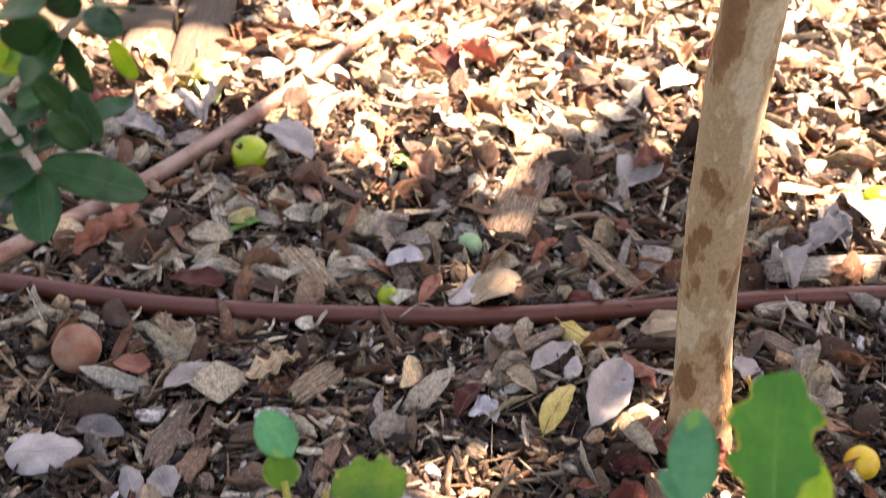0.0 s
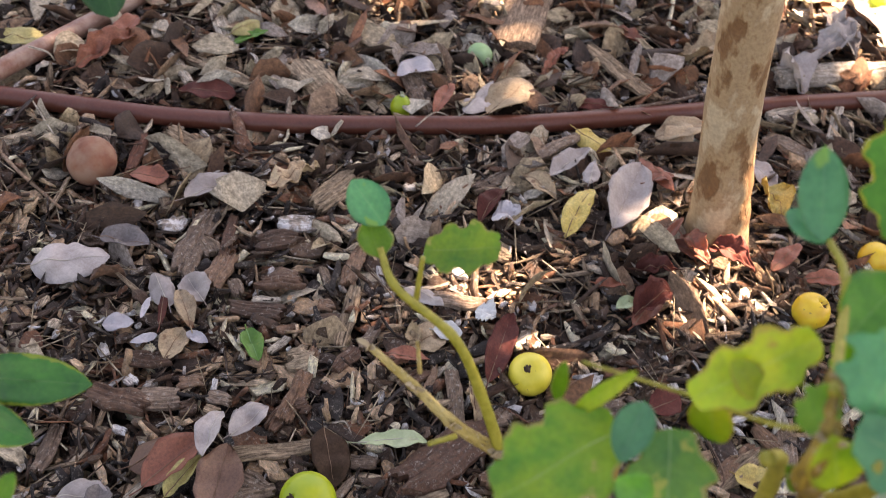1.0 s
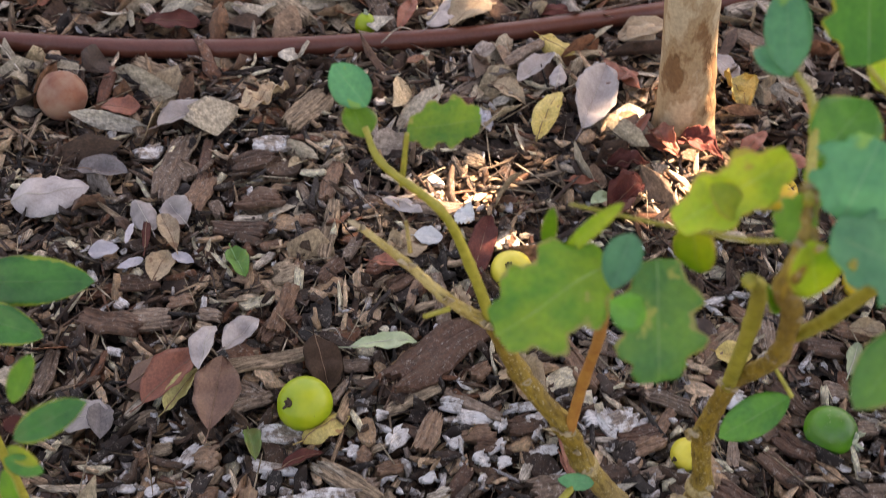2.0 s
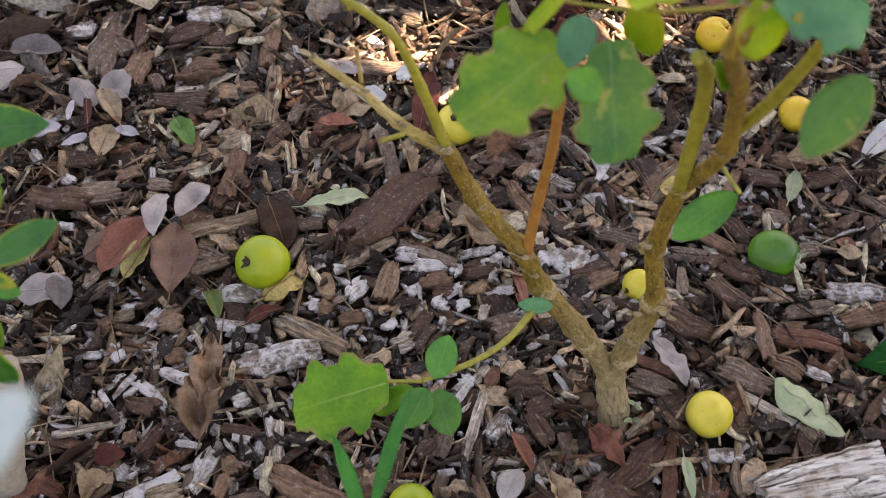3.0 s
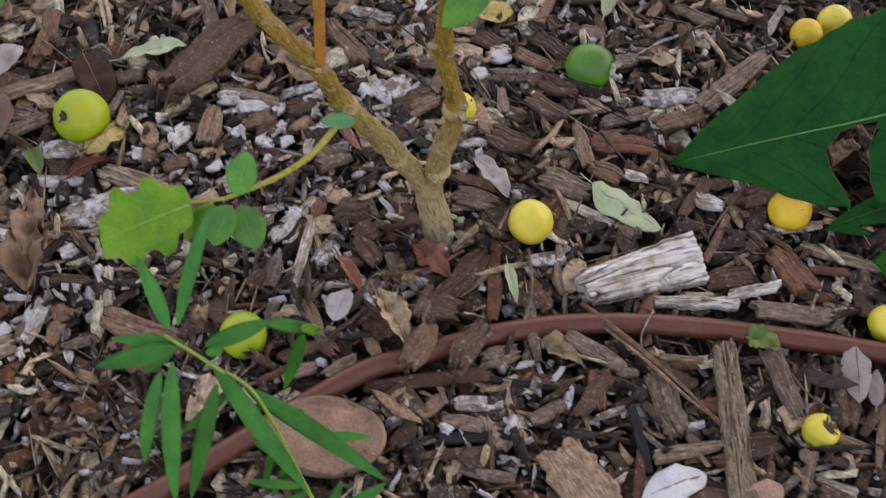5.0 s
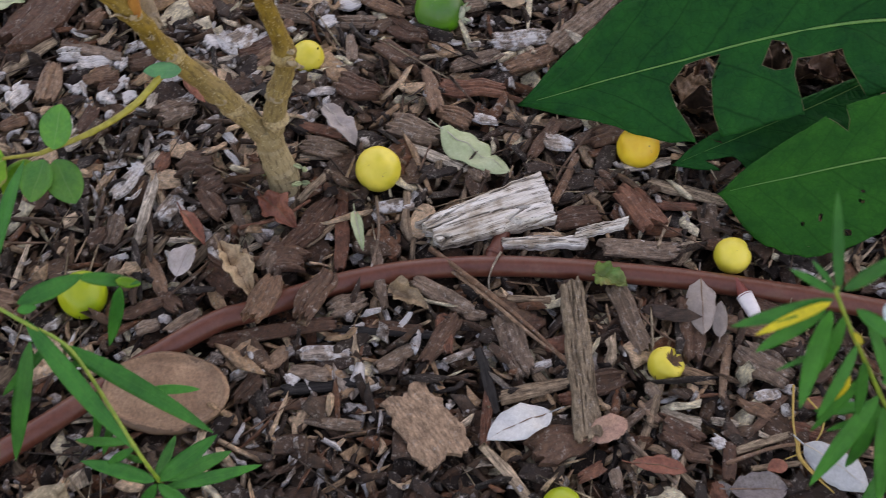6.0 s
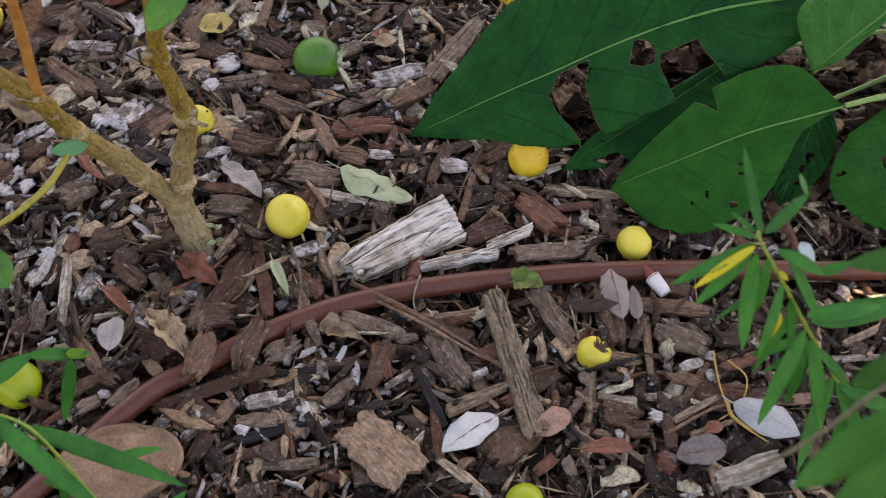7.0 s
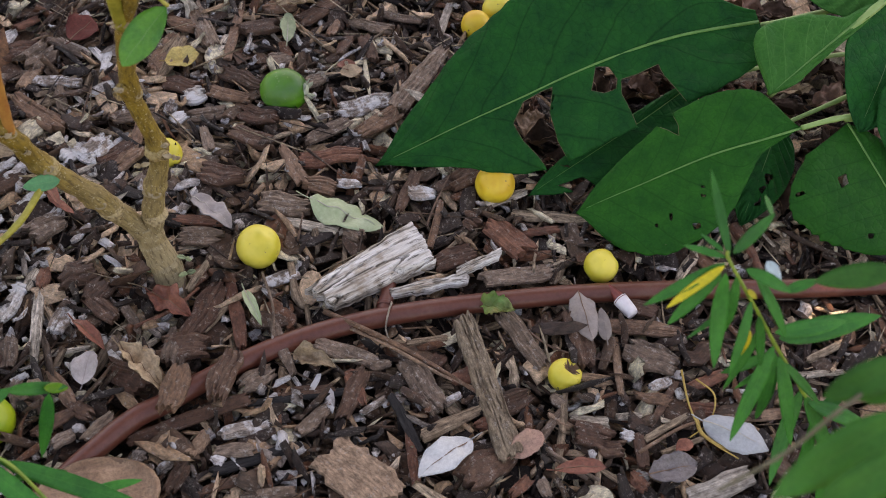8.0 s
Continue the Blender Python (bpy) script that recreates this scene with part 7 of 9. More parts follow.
def weed():
    plant = thing("weed", -0.159, 0.221, 0.0, "weed with narrow bright green lance-shaped leaves", "weed", "narrow-leaved weeds")
    # -- weed begin
    stem(plant, "weedstem", 0.0013, 0.0010, (-0.1630, 0.2320, 0.0000), (-0.1580, 0.2210, 0.0700), (-0.1680, 0.2270, 0.1050), (-0.2030, 0.2600, 0.1500), (-0.2300, 0.2690, 0.1630), (-0.2600, 0.2780, 0.1720))
    blade(plant, "weedgreen", "lance", (-0.2590, 0.2830, 0.1700), (-0.2920, 0.3250, 0.1750), 0.0097, 0)
    blade(plant, "weedgreen", "lance", (-0.2550, 0.2860, 0.1700), (-0.2580, 0.3680, 0.1750), 0.0090, 0)
    blade(plant, "weedgreen", "lance", (-0.2370, 0.2790, 0.1660), (-0.2010, 0.2950, 0.1800), 0.0106, 0)
    blade(plant, "weedgreen", "lance", (-0.2040, 0.2930, 0.1800), (-0.1750, 0.3050, 0.1600), 0.0077, 0)
    blade(plant, "weedgreen", "lance", (-0.1840, 0.2980, 0.1650), (-0.1980, 0.2860, 0.1100), 0.0085, 0)
    blade(plant, "weedgreen", "lance", (-0.2520, 0.2740, 0.1680), (-0.2960, 0.2570, 0.1600), 0.0114, 0)
    blade(plant, "weedgreen", "lance", (-0.2480, 0.2780, 0.1660), (-0.2920, 0.2740, 0.1650), 0.0086, 0)
    blade(plant, "weedgreen", "lance", (-0.2530, 0.2740, 0.1680), (-0.2720, 0.2620, 0.1500), 0.0072, 0)
    blade(plant, "weedgreen", "lance", (-0.2530, 0.2670, 0.1640), (-0.2430, 0.2070, 0.1000), 0.0114, 0)
    blade(plant, "weedgreen", "lance", (-0.2590, 0.2620, 0.1600), (-0.2660, 0.2240, 0.1100), 0.0093, 0)
    blade(plant, "weedgreen", "lance", (-0.2260, 0.2610, 0.1580), (-0.2380, 0.2150, 0.0900), 0.0106, 0)
    blade(plant, "weedgreen", "lance", (-0.2360, 0.2750, 0.1650), (-0.2260, 0.2790, 0.1650), 0.0057, 0)
    blade(plant, "weedgreen", "lance", (-0.2310, 0.2710, 0.1630), (-0.1640, 0.2190, 0.1250), 0.0114, 0)
    blade(plant, "weedgreen", "lance", (-0.2110, 0.2630, 0.1540), (-0.1220, 0.2360, 0.1200), 0.0113, 0)
    blade(plant, "weedgreen", "lance", (-0.1660, 0.2570, 0.1200), (-0.1380, 0.2660, 0.1100), 0.0058, 0)
    blade(plant, "weedgreen", "lance", (-0.2170, 0.2650, 0.1500), (-0.2500, 0.2460, 0.1100), 0.0064, 0)
    blade(plant, "weedgreen", "lance", (-0.2070, 0.2590, 0.1400), (-0.1760, 0.2610, 0.1400), 0.0057, 0)
    blade(plant, "weedgreen", "lance", (-0.1590, 0.2190, 0.0750), (-0.2060, 0.2250, 0.0750), 0.0097, 0)
    blade(plant, "weedgreen", "lance", (-0.1590, 0.2200, 0.0750), (-0.1550, 0.2510, 0.0700), 0.0068, 0)
    blade(plant, "weedgreen", "lance", (-0.1580, 0.2200, 0.0720), (-0.1260, 0.2470, 0.0900), 0.0106, 0)
    blade(plant, "weedgreen", "lance", (-0.1560, 0.2210, 0.0720), (-0.1210, 0.2490, 0.0600), 0.0097, 0)
    blade(plant, "weedgreen", "lance", (-0.1560, 0.2210, 0.0600), (-0.1040, 0.2500, 0.0400), 0.0084, 0)
    blade(plant, "weedgreen", "lance", (-0.1590, 0.2190, 0.0700), (-0.1750, 0.2110, 0.0300), 0.0076, 0)
    blade(plant, "weedgreen", "lance", (-0.1580, 0.2190, 0.0700), (-0.1360, 0.2100, 0.0500), 0.0091, 0)
    blade(plant, "weedgreen", "lance", (-0.1680, 0.2270, 0.1050), (-0.1880, 0.2240, 0.0800), 0.0052, 0)
    blade(plant, "weedgreen", "lance", (-0.1700, 0.2300, 0.1060), (-0.2110, 0.2360, 0.0800), 0.0058, 0)
    blade(plant, "weedgreen", "lance", (-0.1780, 0.2390, 0.1150), (-0.2120, 0.2580, 0.0900), 0.0052, 0)
    blade(plant, "weedgreen", "lance", (-0.1810, 0.2410, 0.1170), (-0.1950, 0.2320, 0.0700), 0.0052, 0)
    blade(plant, "weedgreen", "lance", (-0.1910, 0.2480, 0.1300), (-0.2040, 0.2380, 0.0600), 0.0057, 0)
    blade(plant, "weedgreen", "lance", (-0.1640, 0.2250, 0.0900), (-0.1860, 0.2380, 0.0600), 0.0045, 0)
    blade(plant, "limegreen", "lance", (-0.1860, 0.2990, 0.1700), (-0.1750, 0.3050, 0.1580), 0.0063, 0)
    # -- weed end


def tallweed():
    plant = thing("weed", 0.363, 0.224, 0.0, "taller narrow-leaved weed with some yellow leaves", "weed", "narrow-leaved weeds")
    # -- tallweed begin
    stem(plant, "weedstem", 0.0012, 0.0008, (0.3630, 0.2240, 0.0000), (0.2940, 0.2510, 0.1100), (0.2500, 0.2500, 0.1850), (0.2140, 0.2510, 0.2430), (0.1950, 0.2510, 0.2750), (0.1810, 0.2520, 0.2980), (0.1680, 0.2580, 0.3180), (0.1670, 0.2600, 0.3220))
    blade(plant, "weedgreen", "lance", (0.1680, 0.2580, 0.3200), (0.1610, 0.2930, 0.3450), 0.0051, 0)
    blade(plant, "weedgreen", "lance", (0.1710, 0.2610, 0.3180), (0.1960, 0.2790, 0.3250), 0.0067, 0)
    blade(plant, "weedgreen", "lance", (0.1940, 0.2770, 0.3250), (0.1960, 0.2930, 0.3220), 0.0030, 0)
    blade(plant, "weedgreen", "lance", (0.1670, 0.2590, 0.3180), (0.1500, 0.2720, 0.3120), 0.0039, 0)
    blade(plant, "weedgreen", "lance", (0.1660, 0.2610, 0.3200), (0.1580, 0.2740, 0.3180), 0.0028, 0)
    blade(plant, "weedgreen", "lance", (0.1670, 0.2570, 0.3160), (0.1280, 0.2490, 0.2950), 0.0066, 0)
    blade(plant, "weedgreen", "lance", (0.1650, 0.2540, 0.3120), (0.1430, 0.2460, 0.2800), 0.0072, 0)
    blade(plant, "weedgreen", "lance", (0.1670, 0.2540, 0.3120), (0.1680, 0.2290, 0.2620), 0.0090, 0)
    blade(plant, "weedgreen", "lance", (0.1740, 0.2540, 0.3080), (0.1750, 0.2450, 0.2700), 0.0062, 0)
    blade(plant, "weedgreen", "lance", (0.1800, 0.2580, 0.3080), (0.2030, 0.2480, 0.3000), 0.0068, 0)
    blade(plant, "weedgreen", "lance", (0.2000, 0.2490, 0.3000), (0.2170, 0.2510, 0.3050), 0.0057, 0)
    blade(plant, "weedgreen", "lance", (0.1880, 0.2590, 0.3000), (0.2100, 0.2420, 0.2650), 0.0057, 0)
    blade(plant, "weedgreen", "lance", (0.1860, 0.2510, 0.2900), (0.1780, 0.2290, 0.2550), 0.0057, 0)
    blade(plant, "weedgreen", "lance", (0.1940, 0.2500, 0.2760), (0.2030, 0.2400, 0.2400), 0.0057, 0)
    blade(plant, "weedgreen", "lance", (0.1980, 0.2480, 0.2700), (0.1850, 0.2360, 0.2250), 0.0052, 0)
    blade(plant, "weedgreen", "lance", (0.1770, 0.2490, 0.2900), (0.1550, 0.2430, 0.2700), 0.0030, 0)
    blade(plant, "weedgreen", "lance", (0.2100, 0.2520, 0.2550), (0.2520, 0.2560, 0.2550), 0.0093, 0)
    blade(plant, "weedgreen", "lance", (0.2140, 0.2510, 0.2500), (0.2760, 0.2610, 0.2500), 0.0135, 0)
    blade(plant, "weedgreen", "lance", (0.2130, 0.2510, 0.2430), (0.1950, 0.2220, 0.1900), 0.0095, 0)
    blade(plant, "weedgreen", "lance", (0.2150, 0.2490, 0.2380), (0.2160, 0.2370, 0.1850), 0.0082, 0)
    blade(plant, "weedgreen", "lance", (0.2180, 0.2490, 0.2350), (0.2340, 0.2210, 0.1800), 0.0089, 0)
    blade(plant, "weedgreen", "lance", (0.2210, 0.2480, 0.2300), (0.2490, 0.2360, 0.2000), 0.0055, 0)
    blade(plant, "weedgreen", "lance", (0.2130, 0.2490, 0.2380), (0.1910, 0.2520, 0.2150), 0.0062, 0)
    blade(plant, "weedgreen", "lance", (0.2150, 0.2480, 0.2250), (0.1980, 0.2440, 0.2100), 0.0035, 0)
    blade(plant, "weedgreen", "lance", (0.2470, 0.2510, 0.1900), (0.2320, 0.2150, 0.1400), 0.0096, 0)
    blade(plant, "weedgreen", "lance", (0.2500, 0.2500, 0.1850), (0.2820, 0.2260, 0.1300), 0.0097, 0)
    blade(plant, "weedgreen", "lance", (0.2530, 0.2480, 0.1800), (0.2960, 0.2370, 0.1600), 0.0097, 0)
    blade(plant, "weedgreen", "lance", (0.2630, 0.2470, 0.1600), (0.2650, 0.2340, 0.1000), 0.0077, 0)
    blade(plant, "weedgreen", "lance", (0.2630, 0.2470, 0.1600), (0.2860, 0.2590, 0.1700), 0.0083, 0)
    blade(plant, "weedgreen", "lance", (0.2940, 0.2510, 0.1100), (0.3370, 0.2530, 0.0900), 0.0107, 0)
    blade(plant, "weedgreen", "lance", (0.2930, 0.2490, 0.1100), (0.2980, 0.2340, 0.0500), 0.0090, 0)
    blade(plant, "yellow", "lance", (0.1650, 0.2540, 0.3180), (0.1380, 0.2450, 0.2970), 0.0051, 0)
    blade(plant, "yellow", "lance", (0.1810, 0.2510, 0.3000), (0.1860, 0.2480, 0.2960), 0.0030, 0)
    blade(plant, "yellow", "lance", (0.1870, 0.2430, 0.2750), (0.1860, 0.2390, 0.2620), 0.0044, 0)
    blade(plant, "yellow", "lance", (0.1900, 0.2420, 0.2680), (0.1840, 0.2390, 0.2500), 0.0023, 0)
    # white colour stands in for sunlight on a bit of green leaf
    blade(plant, "whiteleaf", "lance", (0.1990, 0.2710, 0.2950), (0.2050, 0.2610, 0.2880), 0.0070, 0)
    blade(plant, "darkweed", "lance", (0.1690, 0.1200, 0.4150), (0.1150, 0.0990, 0.4030), 0.0165, 0)
    blade(plant, "darkweed", "lance", (0.1620, 0.1040, 0.4200), (0.1280, 0.0940, 0.4000), 0.0150, 0)
    blade(plant, "darkweed", "lance", (0.1780, 0.1440, 0.4100), (0.1500, 0.1400, 0.3950), 0.0135, 0)
    blade(plant, "darkweed", "lance", (0.1760, 0.1360, 0.4000), (0.1630, 0.1450, 0.3900), 0.0091, 0)
    blade(plant, "darkweed", "lance", (0.2300, 0.2240, 0.3500), (0.1910, 0.2240, 0.3450), 0.0117, 0)
    stem(plant, "oldstem", 0.0009, 0.0007, (0.1780, 0.1460, 0.4000), (0.1530, 0.1320, 0.4000), (0.1310, 0.1210, 0.3900), (0.1060, 0.1130, 0.3800))
    # -- tallweed end


def sideshrub():
    plant = thing("side_shrub", -0.629, 0.270, 0.0, "leafy shrub with glossy green and pale-backed leaves", "shrub")
    stem(plant, "barkstem", 0.0125, 0.0075, (-0.5420, 0.2980, -0.0100), (-0.5270, 0.3060, 0.0600), (-0.5110, 0.3140, 0.1200), (-0.5030, 0.3170, 0.1620))
    stem(plant, "stemgreen", 0.003, 0.002, (-0.5060, 0.3150, 0.1500), (-0.5240, 0.3300, 0.2500), (-0.5200, 0.3480, 0.3280))
    stem(plant, "stemgreen", 0.003, 0.002, (-0.5060, 0.3150, 0.1500), (-0.4700, 0.2700, 0.2800), (-0.4150, 0.2450, 0.3750))
    stem(plant, "stemgreen", 0.002, 0.0014, (-0.4150, 0.2450, 0.3750), (-0.3600, 0.1700, 0.4900), (-0.2560, 0.0930, 0.5850))
    # -- sideshrub begin
    blade(plant, "glossgreen", "ovate", (-0.520, 0.350, 0.328), (-0.456, 0.372, 0.335), 0.027, 0)
    blade(plant, "glossgreen", "ovate", (-0.512, 0.333, 0.328), (-0.464, 0.335, 0.328), 0.021, 0)
    blade(plant, "whiteleaf", "ovate", (-0.256, 0.093, 0.585), (-0.234, 0.098, 0.619), 0.012, 0)
    blade(plant, "glossgreen", "ovate", (-0.4070, 0.2530, 0.3850), (-0.3820, 0.2740, 0.3980), 0.0145, 0)
    blade(plant, "limegreen", "ovate", (-0.4180, 0.2680, 0.3850), (-0.4190, 0.2870, 0.3950), 0.0113, 0)
    blade(plant, "freshgreen", "ovate", (-0.4080, 0.2460, 0.3800), (-0.3920, 0.2490, 0.3750), 0.0086, 0)
    blade(plant, "yellowgreen", "ovate", (-0.4100, 0.2510, 0.3800), (-0.3930, 0.2490, 0.3800), 0.0066, 0)
    blade(plant, "limegreen", "ovate", (-0.4110, 0.2460, 0.3700), (-0.4010, 0.2350, 0.3500), 0.0087, 0)
    blade(plant, "glossgreen", "ovate", (-0.4060, 0.2300, 0.3600), (-0.3970, 0.2300, 0.3300), 0.0133, 0)
    blade(plant, "leaf_maroon", "ovate", (-0.4190, 0.2600, 0.3800), (-0.4080, 0.2640, 0.3800), 0.0077, 0)
    blade(plant, "darkleaf", "ovate", (-0.4100, 0.2210, 0.3400), (-0.4020, 0.2210, 0.3200), 0.0105, 0)
    # -- sideshrub end


def branch():
    plant = thing("leafy_branch", -0.794, 0.494, 0.0, "shrub branch with dark glossy oval leaves in half shade", "shrub")
    stem(plant, "barkstem", 0.012, 0.006, (-0.8955, 0.4277, -0.0200), (-0.8607, 0.4240, 0.1755), (-0.7957, 0.4500, 0.3510), (-0.7049, 0.4705, 0.4914))
    stem(plant, "barkstem", 0.006, 0.004, (-0.7049, 0.4705, 0.4914), (-0.665, 0.508, 0.507), (-0.622, 0.541, 0.515))
    # -- branch begin
    stem(plant, "barkstem", .0040, .0025, (-0.622, 0.541, 0.515), (-0.581, 0.539, 0.503), (-0.561, 0.539, 0.485), (-0.550, 0.537, 0.474))
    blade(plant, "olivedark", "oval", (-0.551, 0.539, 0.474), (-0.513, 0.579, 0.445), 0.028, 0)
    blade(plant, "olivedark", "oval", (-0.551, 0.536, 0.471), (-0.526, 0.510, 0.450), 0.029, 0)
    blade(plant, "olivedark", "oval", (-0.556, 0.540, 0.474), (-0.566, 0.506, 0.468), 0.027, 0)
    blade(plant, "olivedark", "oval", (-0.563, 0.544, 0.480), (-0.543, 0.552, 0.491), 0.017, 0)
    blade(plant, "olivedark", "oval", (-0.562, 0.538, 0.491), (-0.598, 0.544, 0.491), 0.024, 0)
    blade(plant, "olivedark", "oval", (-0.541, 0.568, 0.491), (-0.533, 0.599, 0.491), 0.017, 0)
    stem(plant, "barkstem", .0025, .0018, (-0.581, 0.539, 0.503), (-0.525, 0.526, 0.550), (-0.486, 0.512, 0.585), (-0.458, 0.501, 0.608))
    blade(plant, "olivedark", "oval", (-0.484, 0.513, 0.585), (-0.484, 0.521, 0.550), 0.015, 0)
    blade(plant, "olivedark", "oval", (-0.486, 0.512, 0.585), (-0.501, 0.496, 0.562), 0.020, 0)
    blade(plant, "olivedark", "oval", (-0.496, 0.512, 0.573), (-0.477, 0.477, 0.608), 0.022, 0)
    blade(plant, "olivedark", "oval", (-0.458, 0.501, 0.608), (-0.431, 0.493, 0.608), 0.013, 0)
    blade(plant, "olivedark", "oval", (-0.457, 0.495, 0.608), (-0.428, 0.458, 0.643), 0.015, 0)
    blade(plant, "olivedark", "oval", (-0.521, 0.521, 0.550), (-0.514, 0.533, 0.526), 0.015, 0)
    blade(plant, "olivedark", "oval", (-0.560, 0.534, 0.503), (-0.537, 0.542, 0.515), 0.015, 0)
    # yellow-green and lime blades here paint in leaves lit through by the sun
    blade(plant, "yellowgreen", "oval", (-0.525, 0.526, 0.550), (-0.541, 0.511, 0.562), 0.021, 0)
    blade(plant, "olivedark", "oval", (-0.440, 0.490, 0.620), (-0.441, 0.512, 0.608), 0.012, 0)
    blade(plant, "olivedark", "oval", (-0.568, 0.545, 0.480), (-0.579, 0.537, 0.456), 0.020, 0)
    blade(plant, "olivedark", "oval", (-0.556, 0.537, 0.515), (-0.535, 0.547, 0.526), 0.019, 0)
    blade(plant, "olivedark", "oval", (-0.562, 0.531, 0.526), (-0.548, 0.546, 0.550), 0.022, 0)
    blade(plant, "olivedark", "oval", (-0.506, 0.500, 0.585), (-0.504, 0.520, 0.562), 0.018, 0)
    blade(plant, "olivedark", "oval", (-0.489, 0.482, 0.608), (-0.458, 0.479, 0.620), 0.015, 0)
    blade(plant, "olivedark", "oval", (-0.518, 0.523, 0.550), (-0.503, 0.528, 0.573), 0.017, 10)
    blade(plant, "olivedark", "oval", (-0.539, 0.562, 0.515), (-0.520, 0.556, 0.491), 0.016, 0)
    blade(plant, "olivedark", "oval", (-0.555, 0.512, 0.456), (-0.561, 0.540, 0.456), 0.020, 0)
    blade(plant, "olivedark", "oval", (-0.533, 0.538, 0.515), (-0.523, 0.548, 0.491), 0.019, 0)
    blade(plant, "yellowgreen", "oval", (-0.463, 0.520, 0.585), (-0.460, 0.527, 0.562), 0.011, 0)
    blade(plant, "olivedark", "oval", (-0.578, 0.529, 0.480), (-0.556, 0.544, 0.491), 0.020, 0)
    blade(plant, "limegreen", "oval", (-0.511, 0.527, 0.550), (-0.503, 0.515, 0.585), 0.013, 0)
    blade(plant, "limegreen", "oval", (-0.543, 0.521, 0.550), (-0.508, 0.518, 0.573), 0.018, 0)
    # -- branch end


shrub()
weed()
tallweed()
sideshrub()
branch()
def curve(values, e):
    """Smooth line through even steps of values, e from 0 to 1."""
    n = len(values) - 1
    k = min(int(e * n), n - 1)
    t = e * n - k
    a, b, c, d = values[max(k - 1, 0)], values[k], values[k + 1], values[min(k + 2, n)]
    return 0.5 * (2 * b + (c - a) * t + (2 * a - 5 * b + 4 * c - d) * t * t + (3 * b - a - 3 * c + d) * t**3)


def reach(hole, s, v):
    """Under 1 inside a torn hole given by its corners (s, v), by the way out from its middle."""
    ms, mv = sum(p[0] for p in hole) / len(hole), sum(p[1] for p in hole) / len(hole)
    ds, dv = s - ms, v - mv
    for (a, b), (c, d) in zip(hole, hole[1:] + hole[:1]):
        a, b, c, d = a - ms, b - mv, c - ms, d - mv
        turn = ds * (d - b) - dv * (c - a)
        if abs(turn) < 1e-12:
            continue
        far = (a * (d - b) - b * (c - a)) / turn
        side = (a * dv - b * ds) / turn
        if far > 0 and -1e-9 <= side <= 1 + 1e-9:
            return 1 / far
    return 9.0


